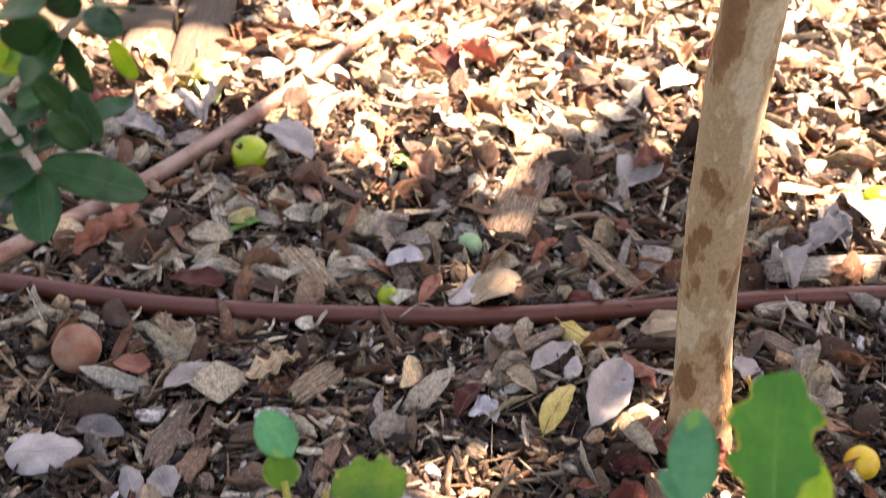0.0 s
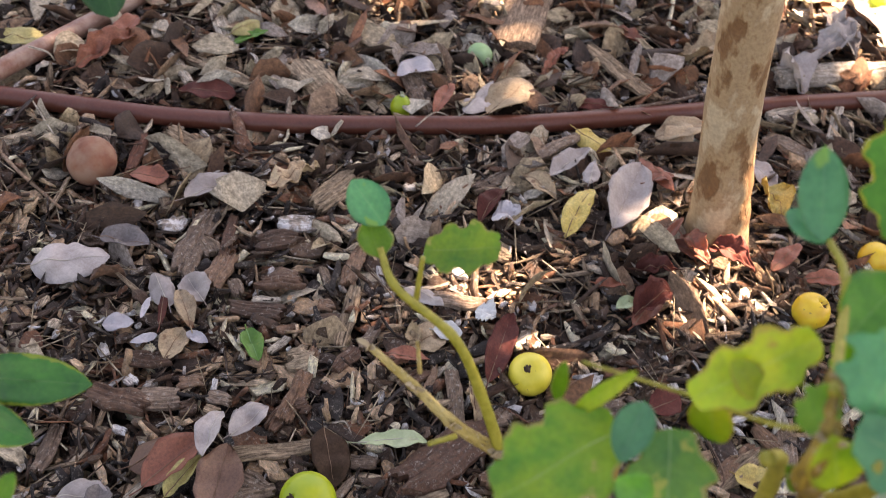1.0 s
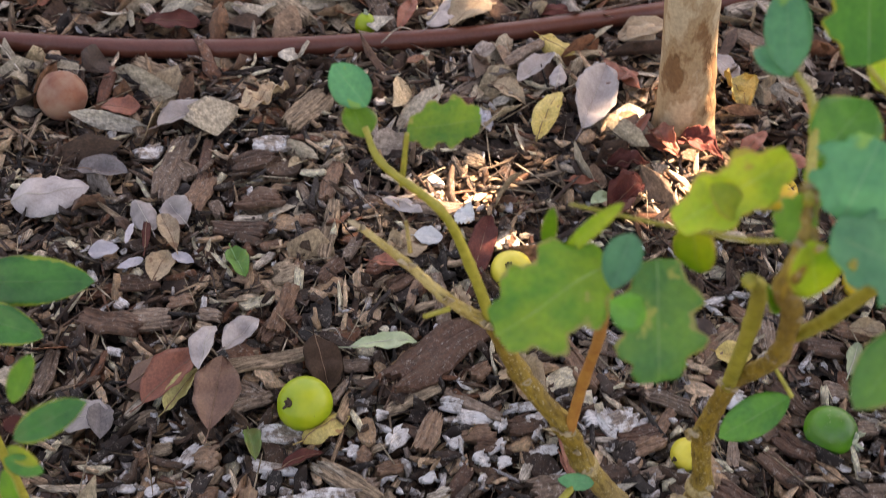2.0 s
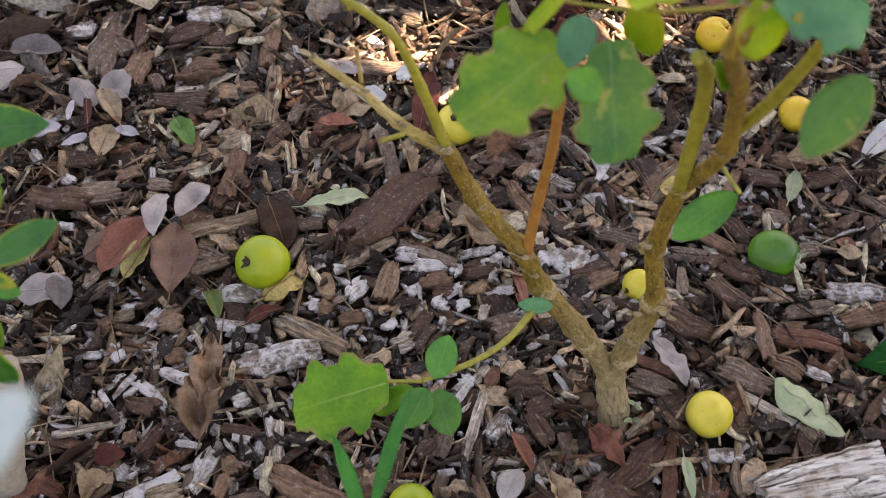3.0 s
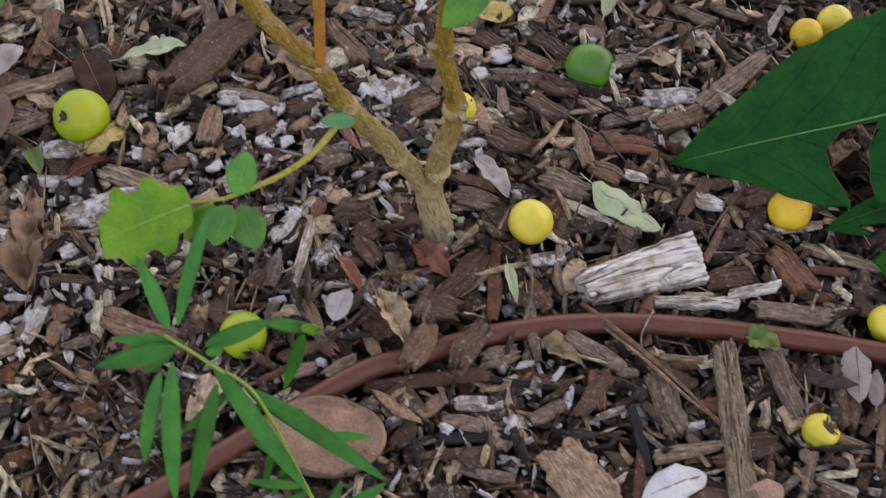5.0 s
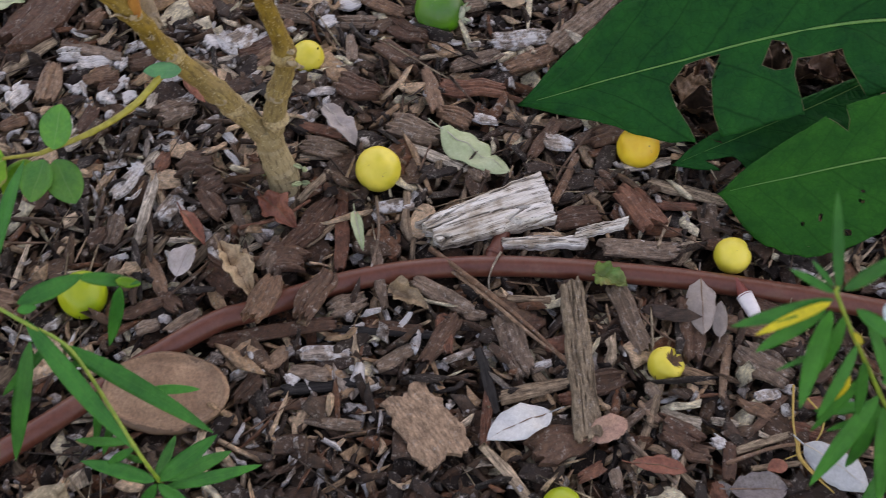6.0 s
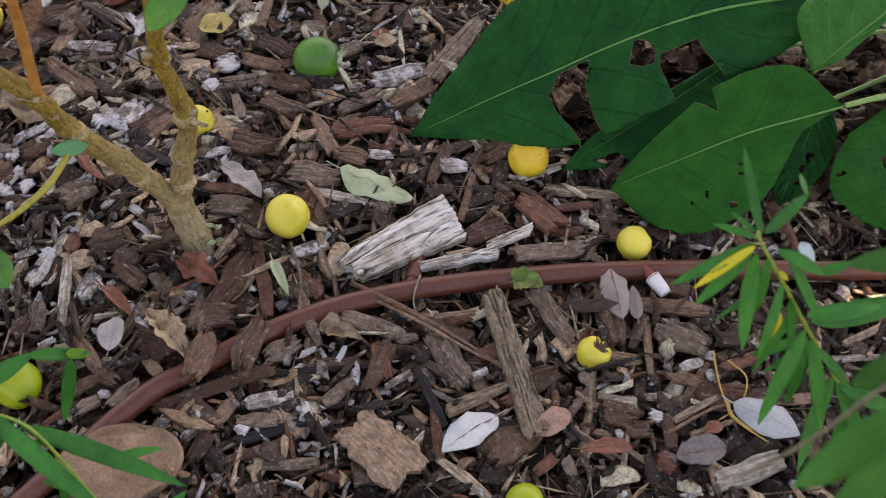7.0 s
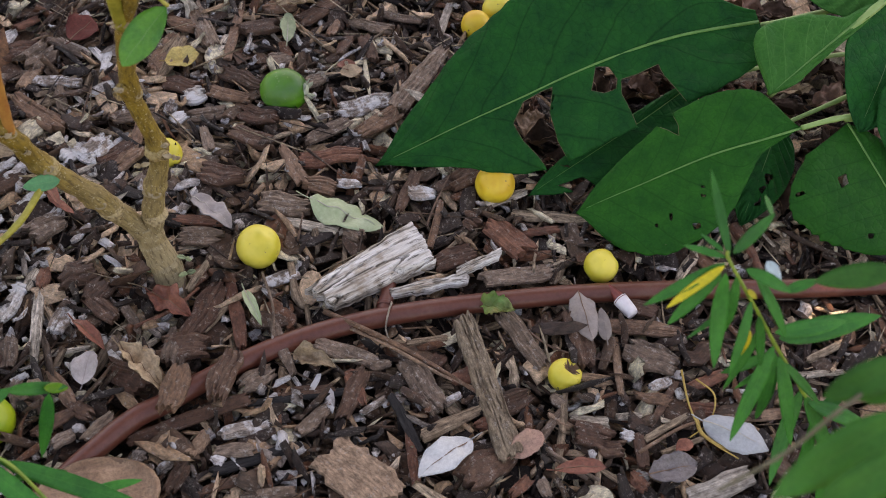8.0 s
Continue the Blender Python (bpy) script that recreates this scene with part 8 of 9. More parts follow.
def torn_leaf(plant, style, base, tip, bend, over, under, holes=(), droop=0.03, seed=1.0, rows=120, cols=64, ruffle=0.012, rib=0.0015):
    """Large leaf from base to tip: its midrib bent sideways, its two halves of their own widths (shares of the length), eaten holes as corners (s, v)."""
    a, b = Vector(base), Vector(tip)
    length = (b - a).length
    x = (b - a).normalized()
    up = Vector((0.0, -0.45, 0.9))
    z = (up - x * up.dot(x)).normalized()
    m = Matrix((x, z.cross(x), z)).transposed().to_4x4()
    m.translation = a

    def surface(s, v):
        half = max(0.0, curve(under if v > 0 else over, s))
        nick = 1 + 0.035 * noise.noise(Vector((s * 26 + seed, 3.0 if v > 0 else 8.0, seed))) * abs(v) ** 6
        px, py = s * length, (curve(bend, s) + v * half * nick) * length
        w = abs(v)
        rise = 0.20 * half * (w**1.5) - droop * 4 * (s - 0.5) ** 2 + droop - 0.16 * half * w**4
        vein = math.cos(2 * math.pi * (7.0 * s + 1.7 * w + 0.35 * noise.noise(Vector((s * 3, v * 2, seed)))))
        pucker = 0.0060 * (0.5 + 0.5 * vein) ** 0.6 * min(1, 5 * w) * min(1, 5 * (1 - w)) * min(1, 6 * s) * min(1, 6 * (1 - s))
        swell = ruffle * noise.noise(Vector((s * 5 + seed, v * 1.6, seed))) * w + 0.0035 * noise.noise(Vector((s * 16, v * 5, seed)))
        return Vector((px, py, (rise + pucker + swell) * length))

    bm = bmesh.new()
    uv = bm.loops.layers.uv.new("UVMap")
    spot = [[[0.002 + 0.996 * i / rows, 2 * j / cols - 1] for j in range(cols + 1)] for i in range(rows + 1)]
    gone = {(i, j) for i in range(rows) for j in range(cols) if any(reach(h, 0.002 + 0.996 * (i + 0.5) / rows, 2 * (j + 0.5) / cols - 1) < 1 for h in holes)}
    for i in range(rows + 1):
        for j in range(cols + 1):
            round_it = [(i - p, j - q) for p in (0, 1) for q in (0, 1) if 0 <= i - p < rows and 0 <= j - q < cols]
            out = [c for c in round_it if c in gone]
            if out and len(out) < len(round_it) and 0 < j < cols:
                s, v = spot[i][j]
                h = min(holes, key=lambda one: abs(reach(one, s, v) - 1))
                q = reach(h, s, v) * (1 + 0.03 * noise.noise(Vector((i * 0.7, j * 0.7, seed))))
                ms, mv = sum(p[0] for p in h) / len(h), sum(p[1] for p in h) / len(h)
                if 0.4 < q < 2.5:
                    spot[i][j] = [ms + (s - ms) / q, max(-1.0, min(1.0, mv + (v - mv) / q))]
    thick = 0.0005
    sheets = []
    for face in (1, -1):
        sheets.append([[bm.verts.new(surface(s, v) + Vector((0, 0, face * thick / 2))) for s, v in row] for row in spot])
    edges = set()
    for i in range(rows):
        for j in range(cols):
            if (i, j) in gone:
                continue
            q = [(i, j), (i + 1, j), (i + 1, j + 1), (i, j + 1)]
            for turn, sheet in ((q, sheets[0]), (q[::-1], sheets[1])):
                f = bm.faces.new([sheet[c][d] for c, d in turn])
                for lp, (c, d) in zip(f.loops, turn):
                    lp[uv].uv = (spot[c][d][0], 0.5 + spot[c][d][1] / 2)
            for p, r in zip(q, q[1:] + q[:1]):
                edges.add((p, r))
    for p, r in sorted(edges):
        if (r, p) not in edges:
            f = bm.faces.new((sheets[0][p[0]][p[1]], sheets[1][p[0]][p[1]], sheets[1][r[0]][r[1]], sheets[0][r[0]][r[1]]))
            for lp, (c, d) in zip(f.loops, (p, p, r, r)):
                lp[uv].uv = (spot[c][d][0], 0.5 + spot[c][d][1] / 2)
    bmesh.ops.delete(bm, geom=[v for v in bm.verts if not v.link_faces], context="VERTS")
    bmesh.ops.recalc_face_normals(bm, faces=bm.faces)
    ob = part("leaf", bm, style, plant, at=m)
    line = [surface(e, 0.0) + Vector((0, 0, 0.0004)) for e in (0.004, 0.1, 0.2, 0.3, 0.4, 0.5, 0.6, 0.7, 0.8, 0.88, 0.95)]
    part("midrib", tube(line, lambda q: rib * (1 - 0.85 * q), 8, 5), "rib_broad", ob, "pale green midrib", at=world_of(ob))
    for h in holes:
        if len(h) < 5:
            continue
        # the dried rim of each eaten hole, as far as it lies inside the leaf
        ring, runs = [], [[]]
        for (s, v), (e, w) in zip(h, h[1:] + h[:1]):
            ring += [(s + (e - s) * k / 5, v + (w - v) * k / 5) for k in range(5)]
        off = next((k for k, p in enumerate(ring) if abs(p[1]) > 0.97), None)
        ring = ring + ring[:1] if off is None else ring[off:] + ring[:off]
        for s, v in ring:
            if abs(v) > 0.97:
                runs.append([])
            else:
                runs[-1].append(surface(s, v))
        for run in runs:
            if len(run) > 2:
                part("torn_rim", tube(run, lambda q: 0.00032, 5, 1), "rim_dry", ob, "dry brown rim of an eaten hole", at=world_of(ob))
    return ob


def broadleaf():
    plant = thing("broadleaf_plant", 0.666, 0.668, 0.0, "low plant with large dark green leaves full of holes", "plant")
    torn_leaf(plant, "broadgreen", (0.359, 0.637, 0.115), (0.033, 0.582, 0.016), (0.0, -0.018, -0.033, -0.039, -0.039, -0.034, -0.026, -0.020, -0.014, -0.006, 0.0),
              (0.03, 0.090, 0.154, 0.203, 0.228, 0.232, 0.212, 0.176, 0.123, 0.068, 0.0), (0.085, 0.132, 0.162, 0.172, 0.186, 0.190, 0.191, 0.160, 0.100, 0.048, 0.0),
              holes=([(0.61, 0.06), (0.563, 0.04), (0.53, 0.05), (0.56, 0.34), (0.568, 0.71), (0.558, 1.08), (0.603, 1.17), (0.626, 0.8), (0.645, 0.55), (0.652, 0.29)],
                     [(0.448, 0.31), (0.416, 0.03), (0.388, 0.1), (0.38, 0.31), (0.392, 0.42), (0.421, 0.41)],
                     [(0.373, 0.33), (0.331, 0.35), (0.274, 0.32), (0.272, 0.51), (0.26, 0.73), (0.242, 1.03), (0.288, 1.14), (0.376, 1.08), (0.381, 0.78), (0.384, 0.52)]), seed=1.0)
    torn_leaf(plant, "broadfresh", (0.376, 0.543, 0.085), (0.193, 0.518, 0.020), (0.0, -0.005, -0.012, -0.020, -0.024, -0.022, -0.018, -0.013, -0.010, -0.006, 0.0),
              (0.0, 0.187, 0.235, 0.242, 0.233, 0.218, 0.181, 0.147, 0.105, 0.059, 0.0), (0.0, 0.025, 0.060, 0.157, 0.251, 0.295, 0.312, 0.313, 0.275, 0.190, 0.0),
              holes=([(0.571, 0.76), (0.541, 0.80), (0.541, 0.87), (0.571, 0.85)], [(0.642, 0.51), (0.629, 0.52), (0.64, 0.61), (0.651, 0.59)], [(0.712, 0.57), (0.700, 0.57), (0.705, 0.63), (0.718, 0.61)],
                     [(0.494, 0.46), (0.472, 0.51), (0.478, 0.55), (0.497, 0.50)], [(0.479, 0.35), (0.463, 0.38), (0.466, 0.42), (0.482, 0.39)], [(0.555, -0.98), (0.520, -1.12), (0.480, -1.05), (0.474, -0.74), (0.487, -0.55), (0.512, -0.70)]), seed=4.0, rib=0.0011)
    torn_leaf(plant, "broadfresh", (0.420, 0.551, 0.080), (0.484, 0.467, 0.020), (0.0, -0.009, -0.020, -0.028, -0.035, -0.041, -0.038, -0.028, -0.018, -0.009, 0.0),
              (0.40, 0.600, 0.690, 0.715, 0.666, 0.626, 0.570, 0.497, 0.412, 0.268, 0.0), (0.0, 0.071, 0.137, 0.181, 0.223, 0.238, 0.253, 0.264, 0.250, 0.200, 0.0),
              holes=([(0.246, -0.41), (0.262, -0.30), (0.324, -0.34), (0.318, -0.44)], [(0.158, -0.95), (0.173, -0.84), (0.200, -0.82), (0.184, -0.92)], [(0.67, -0.65), (0.697, -0.60), (0.724, -0.68), (0.70, -0.72)]), seed=7.0, rows=90, rib=0.0011)
    torn_leaf(plant, "broadlight", (0.460, 0.632, 0.140), (0.351, 0.567, 0.100), (0.0, -0.004, -0.007, -0.010, -0.010, -0.009, -0.009, -0.008, -0.006, -0.004, 0.0),
              (0.0, 0.036, 0.055, 0.073, 0.156, 0.235, 0.285, 0.327, 0.347, 0.270, 0.0), (0.0, 0.020, 0.040, 0.044, 0.044, 0.045, 0.049, 0.052, 0.059, 0.040, 0.0), seed=9.0, rows=60, cols=32, ruffle=0.04)
    torn_leaf(plant, "broadgreen", (0.312, 0.625, 0.055), (0.158, 0.543, 0.014), (0.0, 0.004, 0.008, 0.010, 0.010, 0.008, 0.006, 0.004, 0.002, 0.0, 0.0),
              (0.02, 0.035, 0.045, 0.050, 0.055, 0.060, 0.065, 0.065, 0.055, 0.035, 0.0), (0.06, 0.130, 0.170, 0.190, 0.200, 0.195, 0.180, 0.150, 0.110, 0.060, 0.0),
              holes=([(0.86, 0.45), (0.80, 1.1), (0.70, 1.1), (0.74, 0.5)],), seed=13.0, rows=60, cols=32, rib=0.0004)
    blade(plant, "broadgreen", "broad", (0.3749, 0.5740, 0.0525), (0.3292, 0.4956, 0.0200), 0.0540, 0, holes=((0.5, 0.3, 0.05, 0.12), (0.62, 0.25, 0.03, 0.1), (0.74, 0.4, 0.04, 0.1)))
    blade(plant, "broadgreen", "broad", (0.4810, 0.6317, 0.1272), (0.4236, 0.5362, 0.0848), 0.0855, 0)
    blade(plant, "broadgreen", "broad", (0.4835, 0.5756, 0.1166), (0.4732, 0.5023, 0.0525), 0.0906, 0)
    blade(plant, "broadlight", "broad", (0.4872, 0.6612, 0.1378), (0.3928, 0.6702, 0.1272), 0.0783, 0)
    stem(plant, "petiole", 0.0034, 0.0024, (0.6650, 0.6675, 0.0000), (0.5875, 0.6662, 0.0636), (0.4805, 0.6621, 0.1060), (0.3634, 0.6417, 0.1060))
    stem(plant, "petiole", 0.003, 0.0022, (0.6650, 0.6675, 0.0000), (0.5515, 0.5939, 0.0525), (0.4608, 0.5585, 0.0848), (0.4100, 0.5510, 0.0860), (0.3760, 0.5430, 0.0855))
    stem(plant, "petiole", 0.0036, 0.003, (0.6687, 0.6750, 0.0000), (0.5477, 0.7118, 0.1060), (0.4564, 0.6304, 0.1378), (0.3566, 0.5764, 0.0901))
    stem(plant, "petiole", 0.0028, 0.0022, (0.6650, 0.6675, 0.0000), (0.5142, 0.5789, 0.0636), (0.4190, 0.5530, 0.0815))
    stem(plant, "petiole", 0.0026, 0.0018, (0.6650, 0.6675, 0.0000), (0.5287, 0.6294, 0.0742), (0.4352, 0.5863, 0.0742), (0.3749, 0.5740, 0.0525))
    stem(plant, "petiole", 0.0024, 0.0018, (0.6650, 0.6675, 0.0000), (0.5200, 0.6600, 0.0500), (0.4000, 0.6450, 0.0560), (0.3120, 0.6250, 0.0550))
    stem(plant, "petiole", 0.0026, 0.0018, (0.6650, 0.6675, 0.0000), (0.5726, 0.6817, 0.0848), (0.4810, 0.6317, 0.1272))


broadleaf()


twig("thin dry brown stick lying across a brown hose", "barktan", 0.0022, (-0.0186, 0.4423, 0.0120), (0.0237, 0.4070, 0.0240), (0.0605, 0.3856, 0.0140), (0.0955, 0.3565, 0.0120))
twig("thin dry brown stick lying across a brown hose", "barktan", 0.0016, (-0.0018, 0.4250, 0.0140), (0.0272, 0.4012, 0.0220), (0.0677, 0.3762, 0.0130), (0.0923, 0.3642, 0.0120))
twig("smooth reddish-brown stick behind a hose", "barkred", 0.0055, (0.3270, 0.5010, 0.0120), (0.3320, 0.4780, 0.0150), (0.3360, 0.4540, 0.0130))
twig("short pale upright stalk among dry leaves", "palewood", 0.0035, (-1.0790, 1.3000, 0.0000), (-1.0760, 1.3000, 0.0300), (-1.0720, 1.3000, 0.0600))
twig("thin straight grey twig", "barkgrey", 0.0013, (-0.0647, 0.4822, 0.0120), (-0.0574, 0.4434, 0.0200), (-0.0593, 0.4126, 0.0160))
twig("thin tan stalk of a small fallen leaf", "fibre", 0.001, (0.1256, 0.4270, 0.0120), (0.1464, 0.4021, 0.0110), (0.1657, 0.3899, 0.0120), (0.1975, 0.3801, 0.0120))
twig("dried yellow tendril on mulch", "tendril", 0.0009, (0.2452, 0.3641, 0.0200), (0.2457, 0.3350, 0.0150), (0.2509, 0.3075, 0.0180), (0.2712, 0.2911, 0.0140))
twig("dried yellow tendril on mulch", "tendril", 0.0008, (0.2545, 0.3555, 0.0200), (0.2650, 0.3406, 0.0200), (0.2575, 0.3220, 0.0150), (0.2376, 0.3102, 0.0120))
twig("dried golden curl of old leaf stalk", "tendril", 0.0016, (0.2490, 0.3260, 0.0130), (0.2480, 0.3130, 0.0170), (0.2560, 0.3030, 0.0170), (0.2680, 0.2985, 0.0130))
twig("thin pale tie looped round a brown hose", "palewood", 0.0009, (0.0335, 0.4470, 0.0100), (0.0330, 0.4415, 0.0190), (0.0305, 0.4345, 0.0203), (0.0285, 0.4285, 0.0195), (0.0270, 0.4220, 0.0140), (0.0280, 0.4150, 0.0120), (0.0310, 0.4080, 0.0120))
twig("pale peeled stick on mulch", "palewood", 0.0024, (-0.5250, 0.3423, 0.0120), (-0.5027, 0.3536, 0.0140), (-0.4803, 0.3702, 0.0120))
twig("thin brown twig on mulch", "barkred", 0.0018, (-0.1607, 0.4388, 0.0120), (-0.1322, 0.4518, 0.0140), (-0.1133, 0.4712, 0.0120))
twig("grey twig on mulch", "barkgrey", 0.002, (0.1101, 0.3398, 0.0100), (0.1300, 0.3141, 0.0120), (0.1668, 0.2850, 0.0100))
twig("pale twig on mulch", "barktan", 0.0016, (0.1999, 0.3032, 0.0120), (0.2378, 0.3206, 0.0130), (0.2753, 0.3276, 0.0120))
twig("dark slender twig beside a hose", "barkgrey", 0.0028, (-0.4207, 1.1000, 0.0140), (-0.3673, 1.1363, 0.0180), (-0.3113, 1.1992, 0.0140))
twig("dark slender twig on litter", "bark", 0.0022, (-0.3996, 1.2752, 0.0120), (-0.3578, 1.2536, 0.0160), (-0.3074, 1.1906, 0.0120))
twig("pale grass stalk over a hose", "palewood", 0.0009, (-0.5675, 0.9830, 0.0200), (-0.5571, 1.0075, 0.0260), (-0.5438, 1.0257, 0.0120))
twig("pale grass stalk over a hose", "palewood", 0.001, (-0.9458, 0.8256, 0.0200), (-0.9040, 0.8001, 0.0200), (-0.8758, 0.7852, 0.0120))
twig("pale tie on a brown hose", "palewood", 0.0014, (-0.9948, 0.8852, 0.0330), (-0.9731, 0.8889, 0.0310), (-0.9690, 0.8932, 0.0180))
twig("brown twig under leaf litter", "barktan", 0.0024, (-0.9217, 0.7470, 0.0140), (-0.8800, 0.7308, 0.0140), (-0.8173, 0.7114, 0.0120))
twig("pale curled tendril on mulch", "palewood", 0.001, (-0.4588, 0.6105, 0.0120), (-0.4489, 0.6141, 0.0160), (-0.4401, 0.6091, 0.0120))
twig("thin stalk on bark mulch", "fibre", 0.0011, (0.0697, 0.5186, 0.0120), (0.0798, 0.5421, 0.0120), (0.0985, 0.5777, 0.0120))
twig("thin stalk on bark mulch", "fibre", 0.001, (-0.0353, 0.5110, 0.0120), (-0.0249, 0.5587, 0.0120), (-0.0147, 0.5780, 0.0120))
twig("thin stalk on bark mulch", "fibre", 0.0012, (-0.3780, 0.5570, 0.0100), (-0.3848, 0.6432, 0.0120), (-0.3749, 0.6804, 0.0120))
twig("thin stalk on bark mulch", "fibre", 0.0011, (-0.1713, 0.7341, 0.0200), (-0.1493, 0.7110, 0.0140), (-0.1510, 0.6922, 0.0120))


def fallen_flower():
    at = pose(0.2111, 0.4377, 0.016, 0, 0, -62)
    bm = tube([(-0.010, 0, 0.002), (-0.004, 0, 0.001), (0.003, 0, 0), (0.006, 0, 0)], lambda s: 0.0012 + 0.0052 * s, 14, 5, 0.1, 2.0)
    ob = new("fallen_flower", finish("fallen_flower", bm, "petal_red"))
    ob.matrix_basis = at
    tagged(ob, "fallen flower bud, dark red base and white tip", "flower")
    part("petals", tube([(0.0045, 0, 0), (0.012, 0, 0), (0.018, 0, -0.001), (0.021, 0, -0.001)], lambda s: 0.0062 - 0.0015 * s, 14, 5, 0.12, 4.0), "petal_white", ob, "white rolled petals", at=at)


fallen_flower()


# ---- loose bark mulch and leaf litter ----
def template(bm):
    bmesh.ops.triangulate(bm, faces=[f for f in bm.faces if len(f.verts) > 4])
    bm.verts.index_update()
    co = np.array([v.co[:] for v in bm.verts])
    fs = np.array([[v.index for v in f.verts] for f in bm.faces if len(f.verts) == 4])
    bm.free()
    return co, fs


def splinter(seed):
    """A cheap torn chip: four uneven sections of four corners, unit size."""
    r = random.Random(seed)
    bm = bmesh.new()
    rings = []
    lean, bow, point = r.uniform(-0.5, 0.5), r.uniform(-2.4, 2.4), r.choice((0.35, 0.6, 0.8, 0.9))
    for i in range(4):
        s = (0.0, r.uniform(0.22, 0.42), r.uniform(0.55, 0.78), 1.0)[i]
        w = r.uniform(0.65, 1.1) * (point if i == 3 else r.uniform(0.5, 0.95) if i == 0 else 1.0)
        mid = r.uniform(-0.16, 0.16)
        arch = r.uniform(-0.3, 0.3) + bow * (s - 0.5) ** 2 * 2
        ring = []
        for a, b in ((-1, -1), (1, -1), (1, 1), (-1, 1)):
            x = s - 0.5 + (r.uniform(-0.16, 0.16) if i in (0, 3) else r.uniform(-0.05, 0.05)) + a * lean * 0.12
            ring.append(bm.verts.new((x, a * w / 2 * r.uniform(0.7, 1.15) + mid, b / 2 * r.uniform(0.3, 1.3) + arch)))
        rings.append(ring)
    for p, q in zip(rings, rings[1:]):
        for k in range(4):
            bm.faces.new((p[k], q[k], q[(k + 1) % 4], p[(k + 1) % 4]))
    bm.faces.new(rings[0])
    bm.faces.new(rings[-1][::-1])
    bmesh.ops.recalc_face_normals(bm, faces=bm.faces)
    return template(bm)


def bit_of_leaf(seed):
    r = random.Random(seed)
    bm = leaf_mesh(1.0, r.uniform(0.4, 0.62), "ovate", 5, 4, r.uniform(-0.5, 0.7), r.uniform(-0.5, 0.6), 0.16, 0.4, seed * 1.7, thick=0.012)
    for v in bm.verts:
        v.co.x -= 0.5
    bm.verts.index_update()
    co = np.array([v.co[:] for v in bm.verts])
    fs = np.array([[v.index for v in f.verts] for f in bm.faces])
    bm.free()
    return co, fs


HOSE_POINTS = np.array([(p.x, p.y, r) for r, line in HOSES for p in line])
CLEARED = np.array(CLEAR)


def blocked(x, y, margin):
    a = ((HOSE_POINTS[:, 0] - x) ** 2 + (HOSE_POINTS[:, 1] - y) ** 2 < (0.012 + margin) ** 2).any()
    return a or ((CLEARED[:, 0] - x) ** 2 + (CLEARED[:, 1] - y) ** 2 < (CLEARED[:, 2] + margin * 0.3) ** 2).any()


def in_bed(x, y):
    """The bed as far as it is seen: near mulch and the litter behind."""
    right = 0.66 if y < 0.85 else max(0.66 - 2.0 * (y - 0.85), 0.3 - 0.3 * (y - 1.05))
    seen = y > 0.10 and -0.37 - 0.92 * y < x < right and y < 1.5 + 0.62 * (x + 1.5)
    rim = ((x + 0.35) / 1.75) ** 2 + ((y - 0.95) / 1.6) ** 2 + 0.5 * noise.noise(Vector((x * 1.5, y * 1.5, 3.0)))
    return 1.0 if seen else 0.13 if rim < 1 else 0.0


def density(x, y, spots):
    return sum(k * math.exp(-((x - a) ** 2 + (y - b) ** 2) / (2 * r * r)) for a, b, r, k in spots)


WHITE_SPOTS = ((-0.199, 0.611, 0.05, 1.0), (-0.082, 0.693, 0.06, 1.0), (-0.283, 0.545, 0.06, 1.0), (-0.392, 0.469, 0.06, 0.5), (-0.467, 0.399, 0.07, 0.9), (-0.185, 0.421, 0.05, 0.5), (-0.292, 0.289, 0.06, 0.7), (-0.590, 0.653, 0.05, 0.5), (0.043, 0.652, 0.05, 0.35), (0.0, 0.375, 0.07, 0.55), (-0.10, 0.33, 0.06, 0.6), (0.12, 0.33, 0.06, 0.25))


def scatter(name, label, material, forms, count, seed, size, low, high, tilt, where, keep_clear=True):
    """Loose pieces joined into one layer: size gives length, width, thickness; low, high the height of their middles."""
    rng = np.random.default_rng(seed)
    verts, faces, local, base, done, tries = [], [], [], 0, 0, 0
    while done < count and tries < count * 30:
        tries += 1
        x, y = rng.uniform(-2.3, 1.6), rng.uniform(-0.9, 2.8)
        if rng.uniform() > in_bed(x, y) * where(x, y):
            continue
        length, width, thick = size(rng)
        z = rng.uniform(low, high)
        if keep_clear and z > 0.002 and blocked(x, y, 0.004 + 0.15 * length):
            continue
        co, fs = forms[rng.integers(len(forms))]
        p = co * (length, width, thick)
        turn = np.array(Euler((rng.normal(0, tilt), rng.normal(0, tilt * 0.6), rng.uniform(0, 6.2832))).to_matrix())
        q = p @ turn.T
        top = q[:, 2].max() + z
        if top > high + 0.012:
            z -= top - high - 0.012
        verts.append(q + (x, y, z))
        local.append(p)
        faces.append(fs + base)
        base += len(co)
        done += 1
    ob = new(name, quads(name, np.concatenate(verts), np.concatenate(faces), material, np.concatenate(local)))
    tagged(ob, label, "mulch", kind="stuff")


def flake(seed):
    """A thin torn flake of bark, unit size."""
    bm = leaf_mesh(1.0, 1.0, "oval", 4, 4, 0.0, 0.15 * math.sin(seed * 3), 0.10, 1.3, seed * 2.9, thick=0.07)
    for v in bm.verts:
        v.co.x -= 0.5
    bm.verts.index_update()
    co = np.array([v.co[:] for v in bm.verts])
    fs = np.array([[v.index for v in f.verts] for f in bm.faces])
    bm.free()
    return co, fs


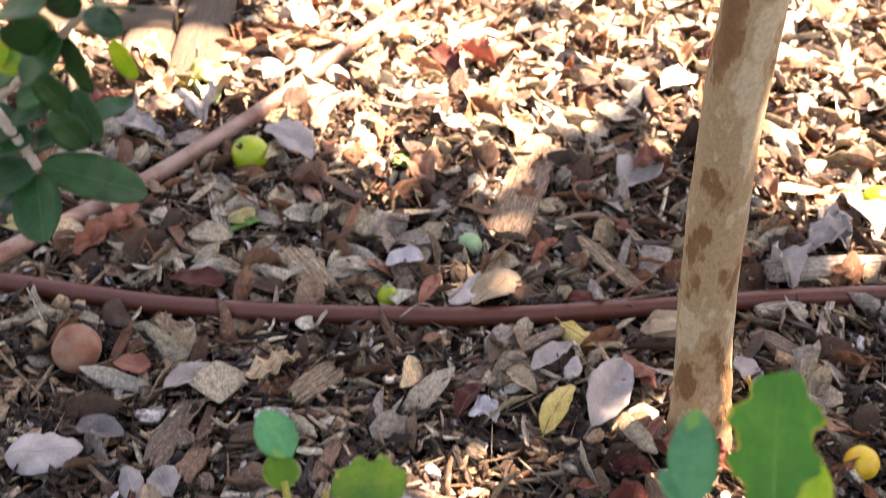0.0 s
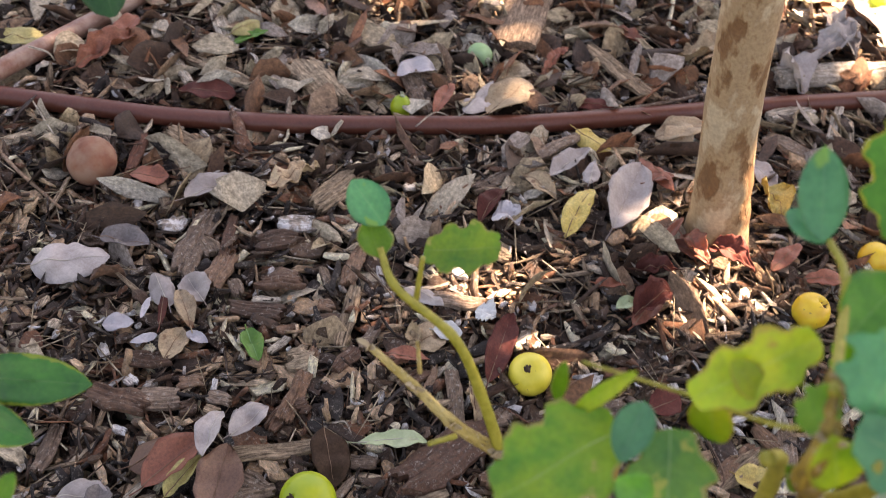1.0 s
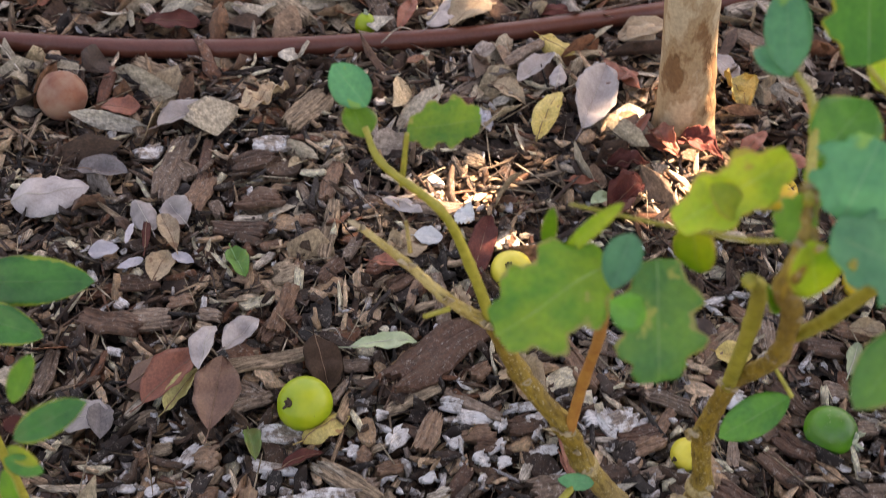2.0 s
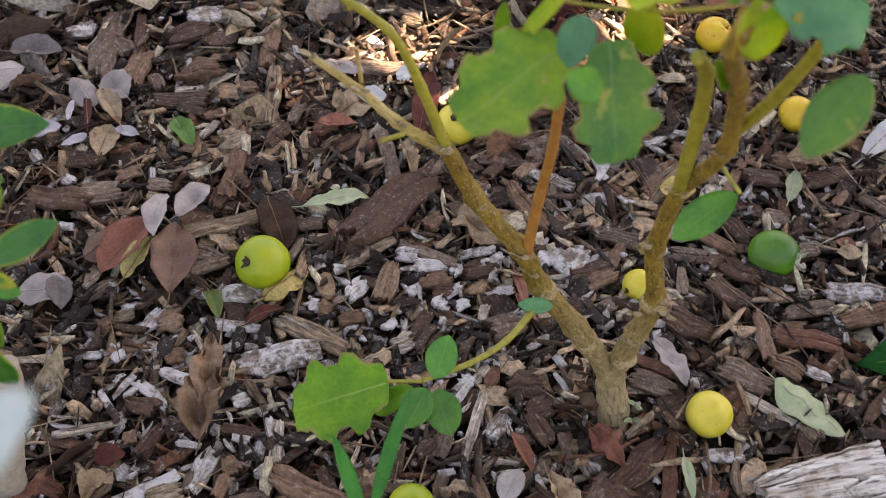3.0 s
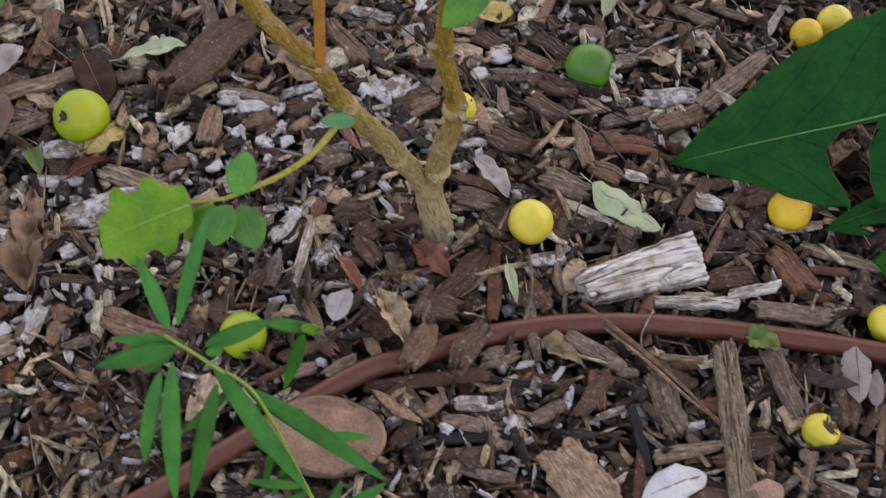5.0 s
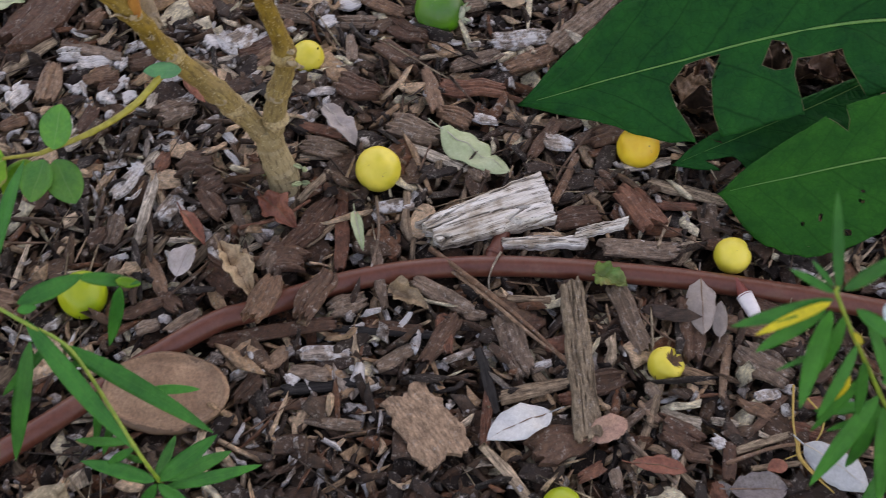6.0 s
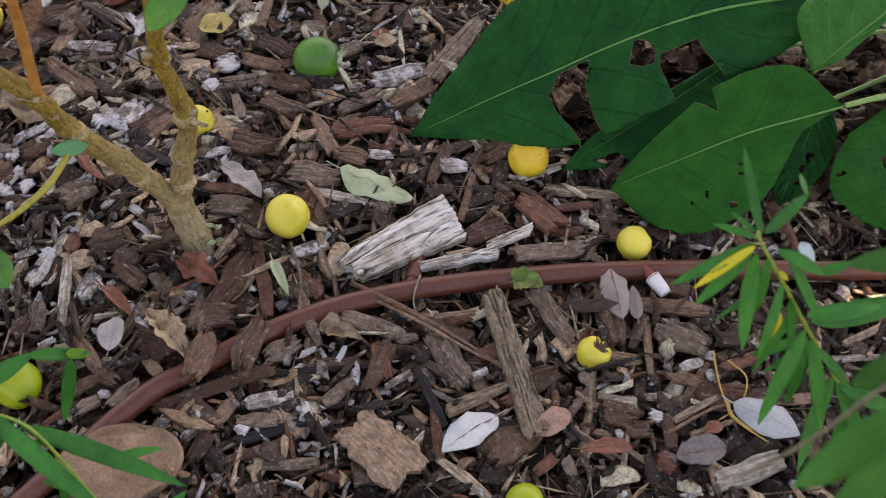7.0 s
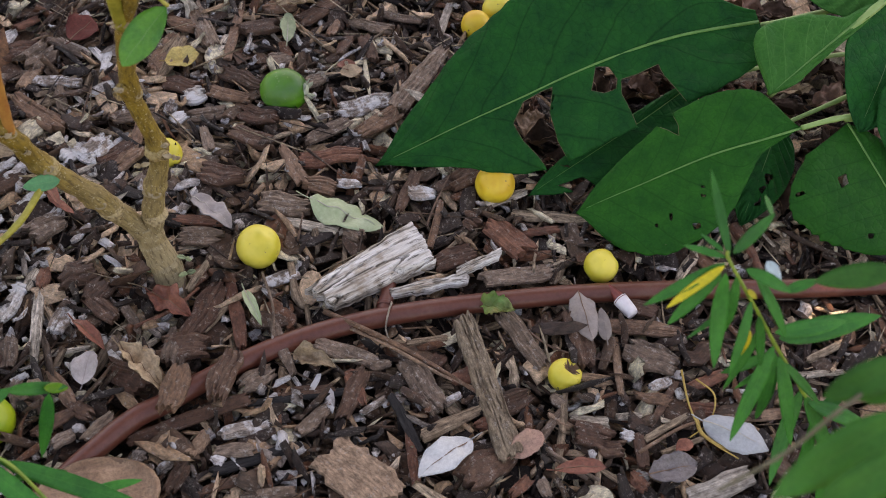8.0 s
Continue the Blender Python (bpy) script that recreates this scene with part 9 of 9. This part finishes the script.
CHIPS = [splinter(k) for k in range(48)]
FLAKES = [flake(k) for k in range(30)]
BITS = [bit_of_leaf(k) for k in range(24)]
near = lambda x, y: 1.0 - 0.62 * back(x, y)
back = lambda x, y: 1 / (1 + math.exp((0.98 + 0.30 * (x + 0.4) - y) * 12))

scatter("bark_mulch", "dark brown shredded bark mulch covering the bed", "mulch_bark", CHIPS, 8500, 1, lambda r: (r.uniform(0.018, 0.048), r.uniform(0.008, 0.017), r.uniform(0.003, 0.006)), -0.020, -0.006, 0.3, near)
scatter("bark_mulch", "dark brown bark chips lying loose on top", "mulch_bark", CHIPS, 17000, 2, lambda r: (r.gamma(3, 0.0062) + 0.007, r.gamma(3, 0.0018) + 0.002, r.uniform(0.0018, 0.0045)), -0.006, 0.014, 0.8, near)
scatter("bark_flakes", "thin torn flakes of brown bark among mulch", "mulch_bark", FLAKES, 6000, 8, lambda r: (r.uniform(0.010, 0.032), r.uniform(0.008, 0.019), r.uniform(0.02, 0.035)), -0.004, 0.008, 0.34, near)
scatter("wood_splinters", "grey and tan wood splinters among bark mulch", "mulch_wood", CHIPS, 7500, 3, lambda r: (r.gamma(3, 0.0075) + 0.006, r.gamma(3, 0.0016) + 0.0015, r.uniform(0.001, 0.003)), -0.003, 0.011, 0.36, lambda x, y: 0.45 + 0.25 * back(x, y))
scatter("pale_chips", "whitish mould-flecked chips among bark mulch", "mulch_pale", CHIPS, 4600, 4, lambda r: (r.gamma(2.2, 0.0034) + 0.003, r.gamma(2.4, 0.0018) + 0.0018, r.uniform(0.0015, 0.004)), -0.001, 0.012, 0.50, lambda x, y: 0.13 + 0.90 * min(1, density(x, y, WHITE_SPOTS)))
scatter("leaf_litter", "dry curled leaves littering the bed", "litter_leaf", BITS, 4300, 5, lambda r: (r.gamma(4, 0.0105) + 0.010, r.gamma(4, 0.0090) + 0.012, r.uniform(0.02, 0.06)), -0.003, 0.022, 0.85, lambda x, y: 0.03 + 0.97 * back(x, y))
scatter("bark_crumbs", "fine brown crumbs of bark between larger chips", "mulch_bark", CHIPS, 14000, 7, lambda r: (r.gamma(3, 0.0040) + 0.004, r.gamma(3, 0.0008) + 0.001, r.uniform(0.0008, 0.0022)), -0.004, 0.010, 0.6, near)
scatter("plant_fibres", "fine twigs and fibres among bark mulch", "fibre", CHIPS, 6200, 6, lambda r: (r.uniform(0.012, 0.065), r.uniform(0.0005, 0.0018), r.uniform(0.0004, 0.0014)), 0.004, 0.015, 0.25, lambda x, y: 0.8)


def loose_chips():
    """The larger chips on top, each a piece of its own on a few shared meshes."""
    host = [ob for ob in bpy.data.objects if ob.name.startswith("bark_mulch")][0]
    meshes = []
    for k in range(14):
        bm = chip_mesh(1.0, (0.4, 0.55, 0.7, 0.5)[k % 4], 0.17, 3.7 * k + 1, 5, 0.9, 3)
        for v in bm.verts:
            v.co.x *= 1 - 0.25 * abs(v.co.y)
        meshes.append(finish("bark_chip", bm, "loose_bark", False))
    for me in meshes:
        a = me.attributes["local"]
        flat = np.zeros(len(me.vertices) * 3, np.float32)
        a.data.foreach_get("vector", flat)
        a.data.foreach_set("vector", flat * 0.03)
    r = random.Random(77)
    done = 0
    while done < 300:
        x, y = r.uniform(-0.62, 0.5), r.uniform(0.22, 0.80)
        size = r.uniform(0.015, 0.034)
        if x < -0.2 - 0.55 * y or blocked(x, y, 0.3 * size):
            continue
        ob = new("bark_chip", meshes[r.randrange(len(meshes))])
        ob.parent = host
        ob.matrix_basis = pose(x, y, 0.007 + 0.05 * size, r.uniform(-16, 16), r.uniform(-10, 10), r.uniform(0, 360)) @ Matrix.Scale(size, 4)
        done += 1


loose_chips()
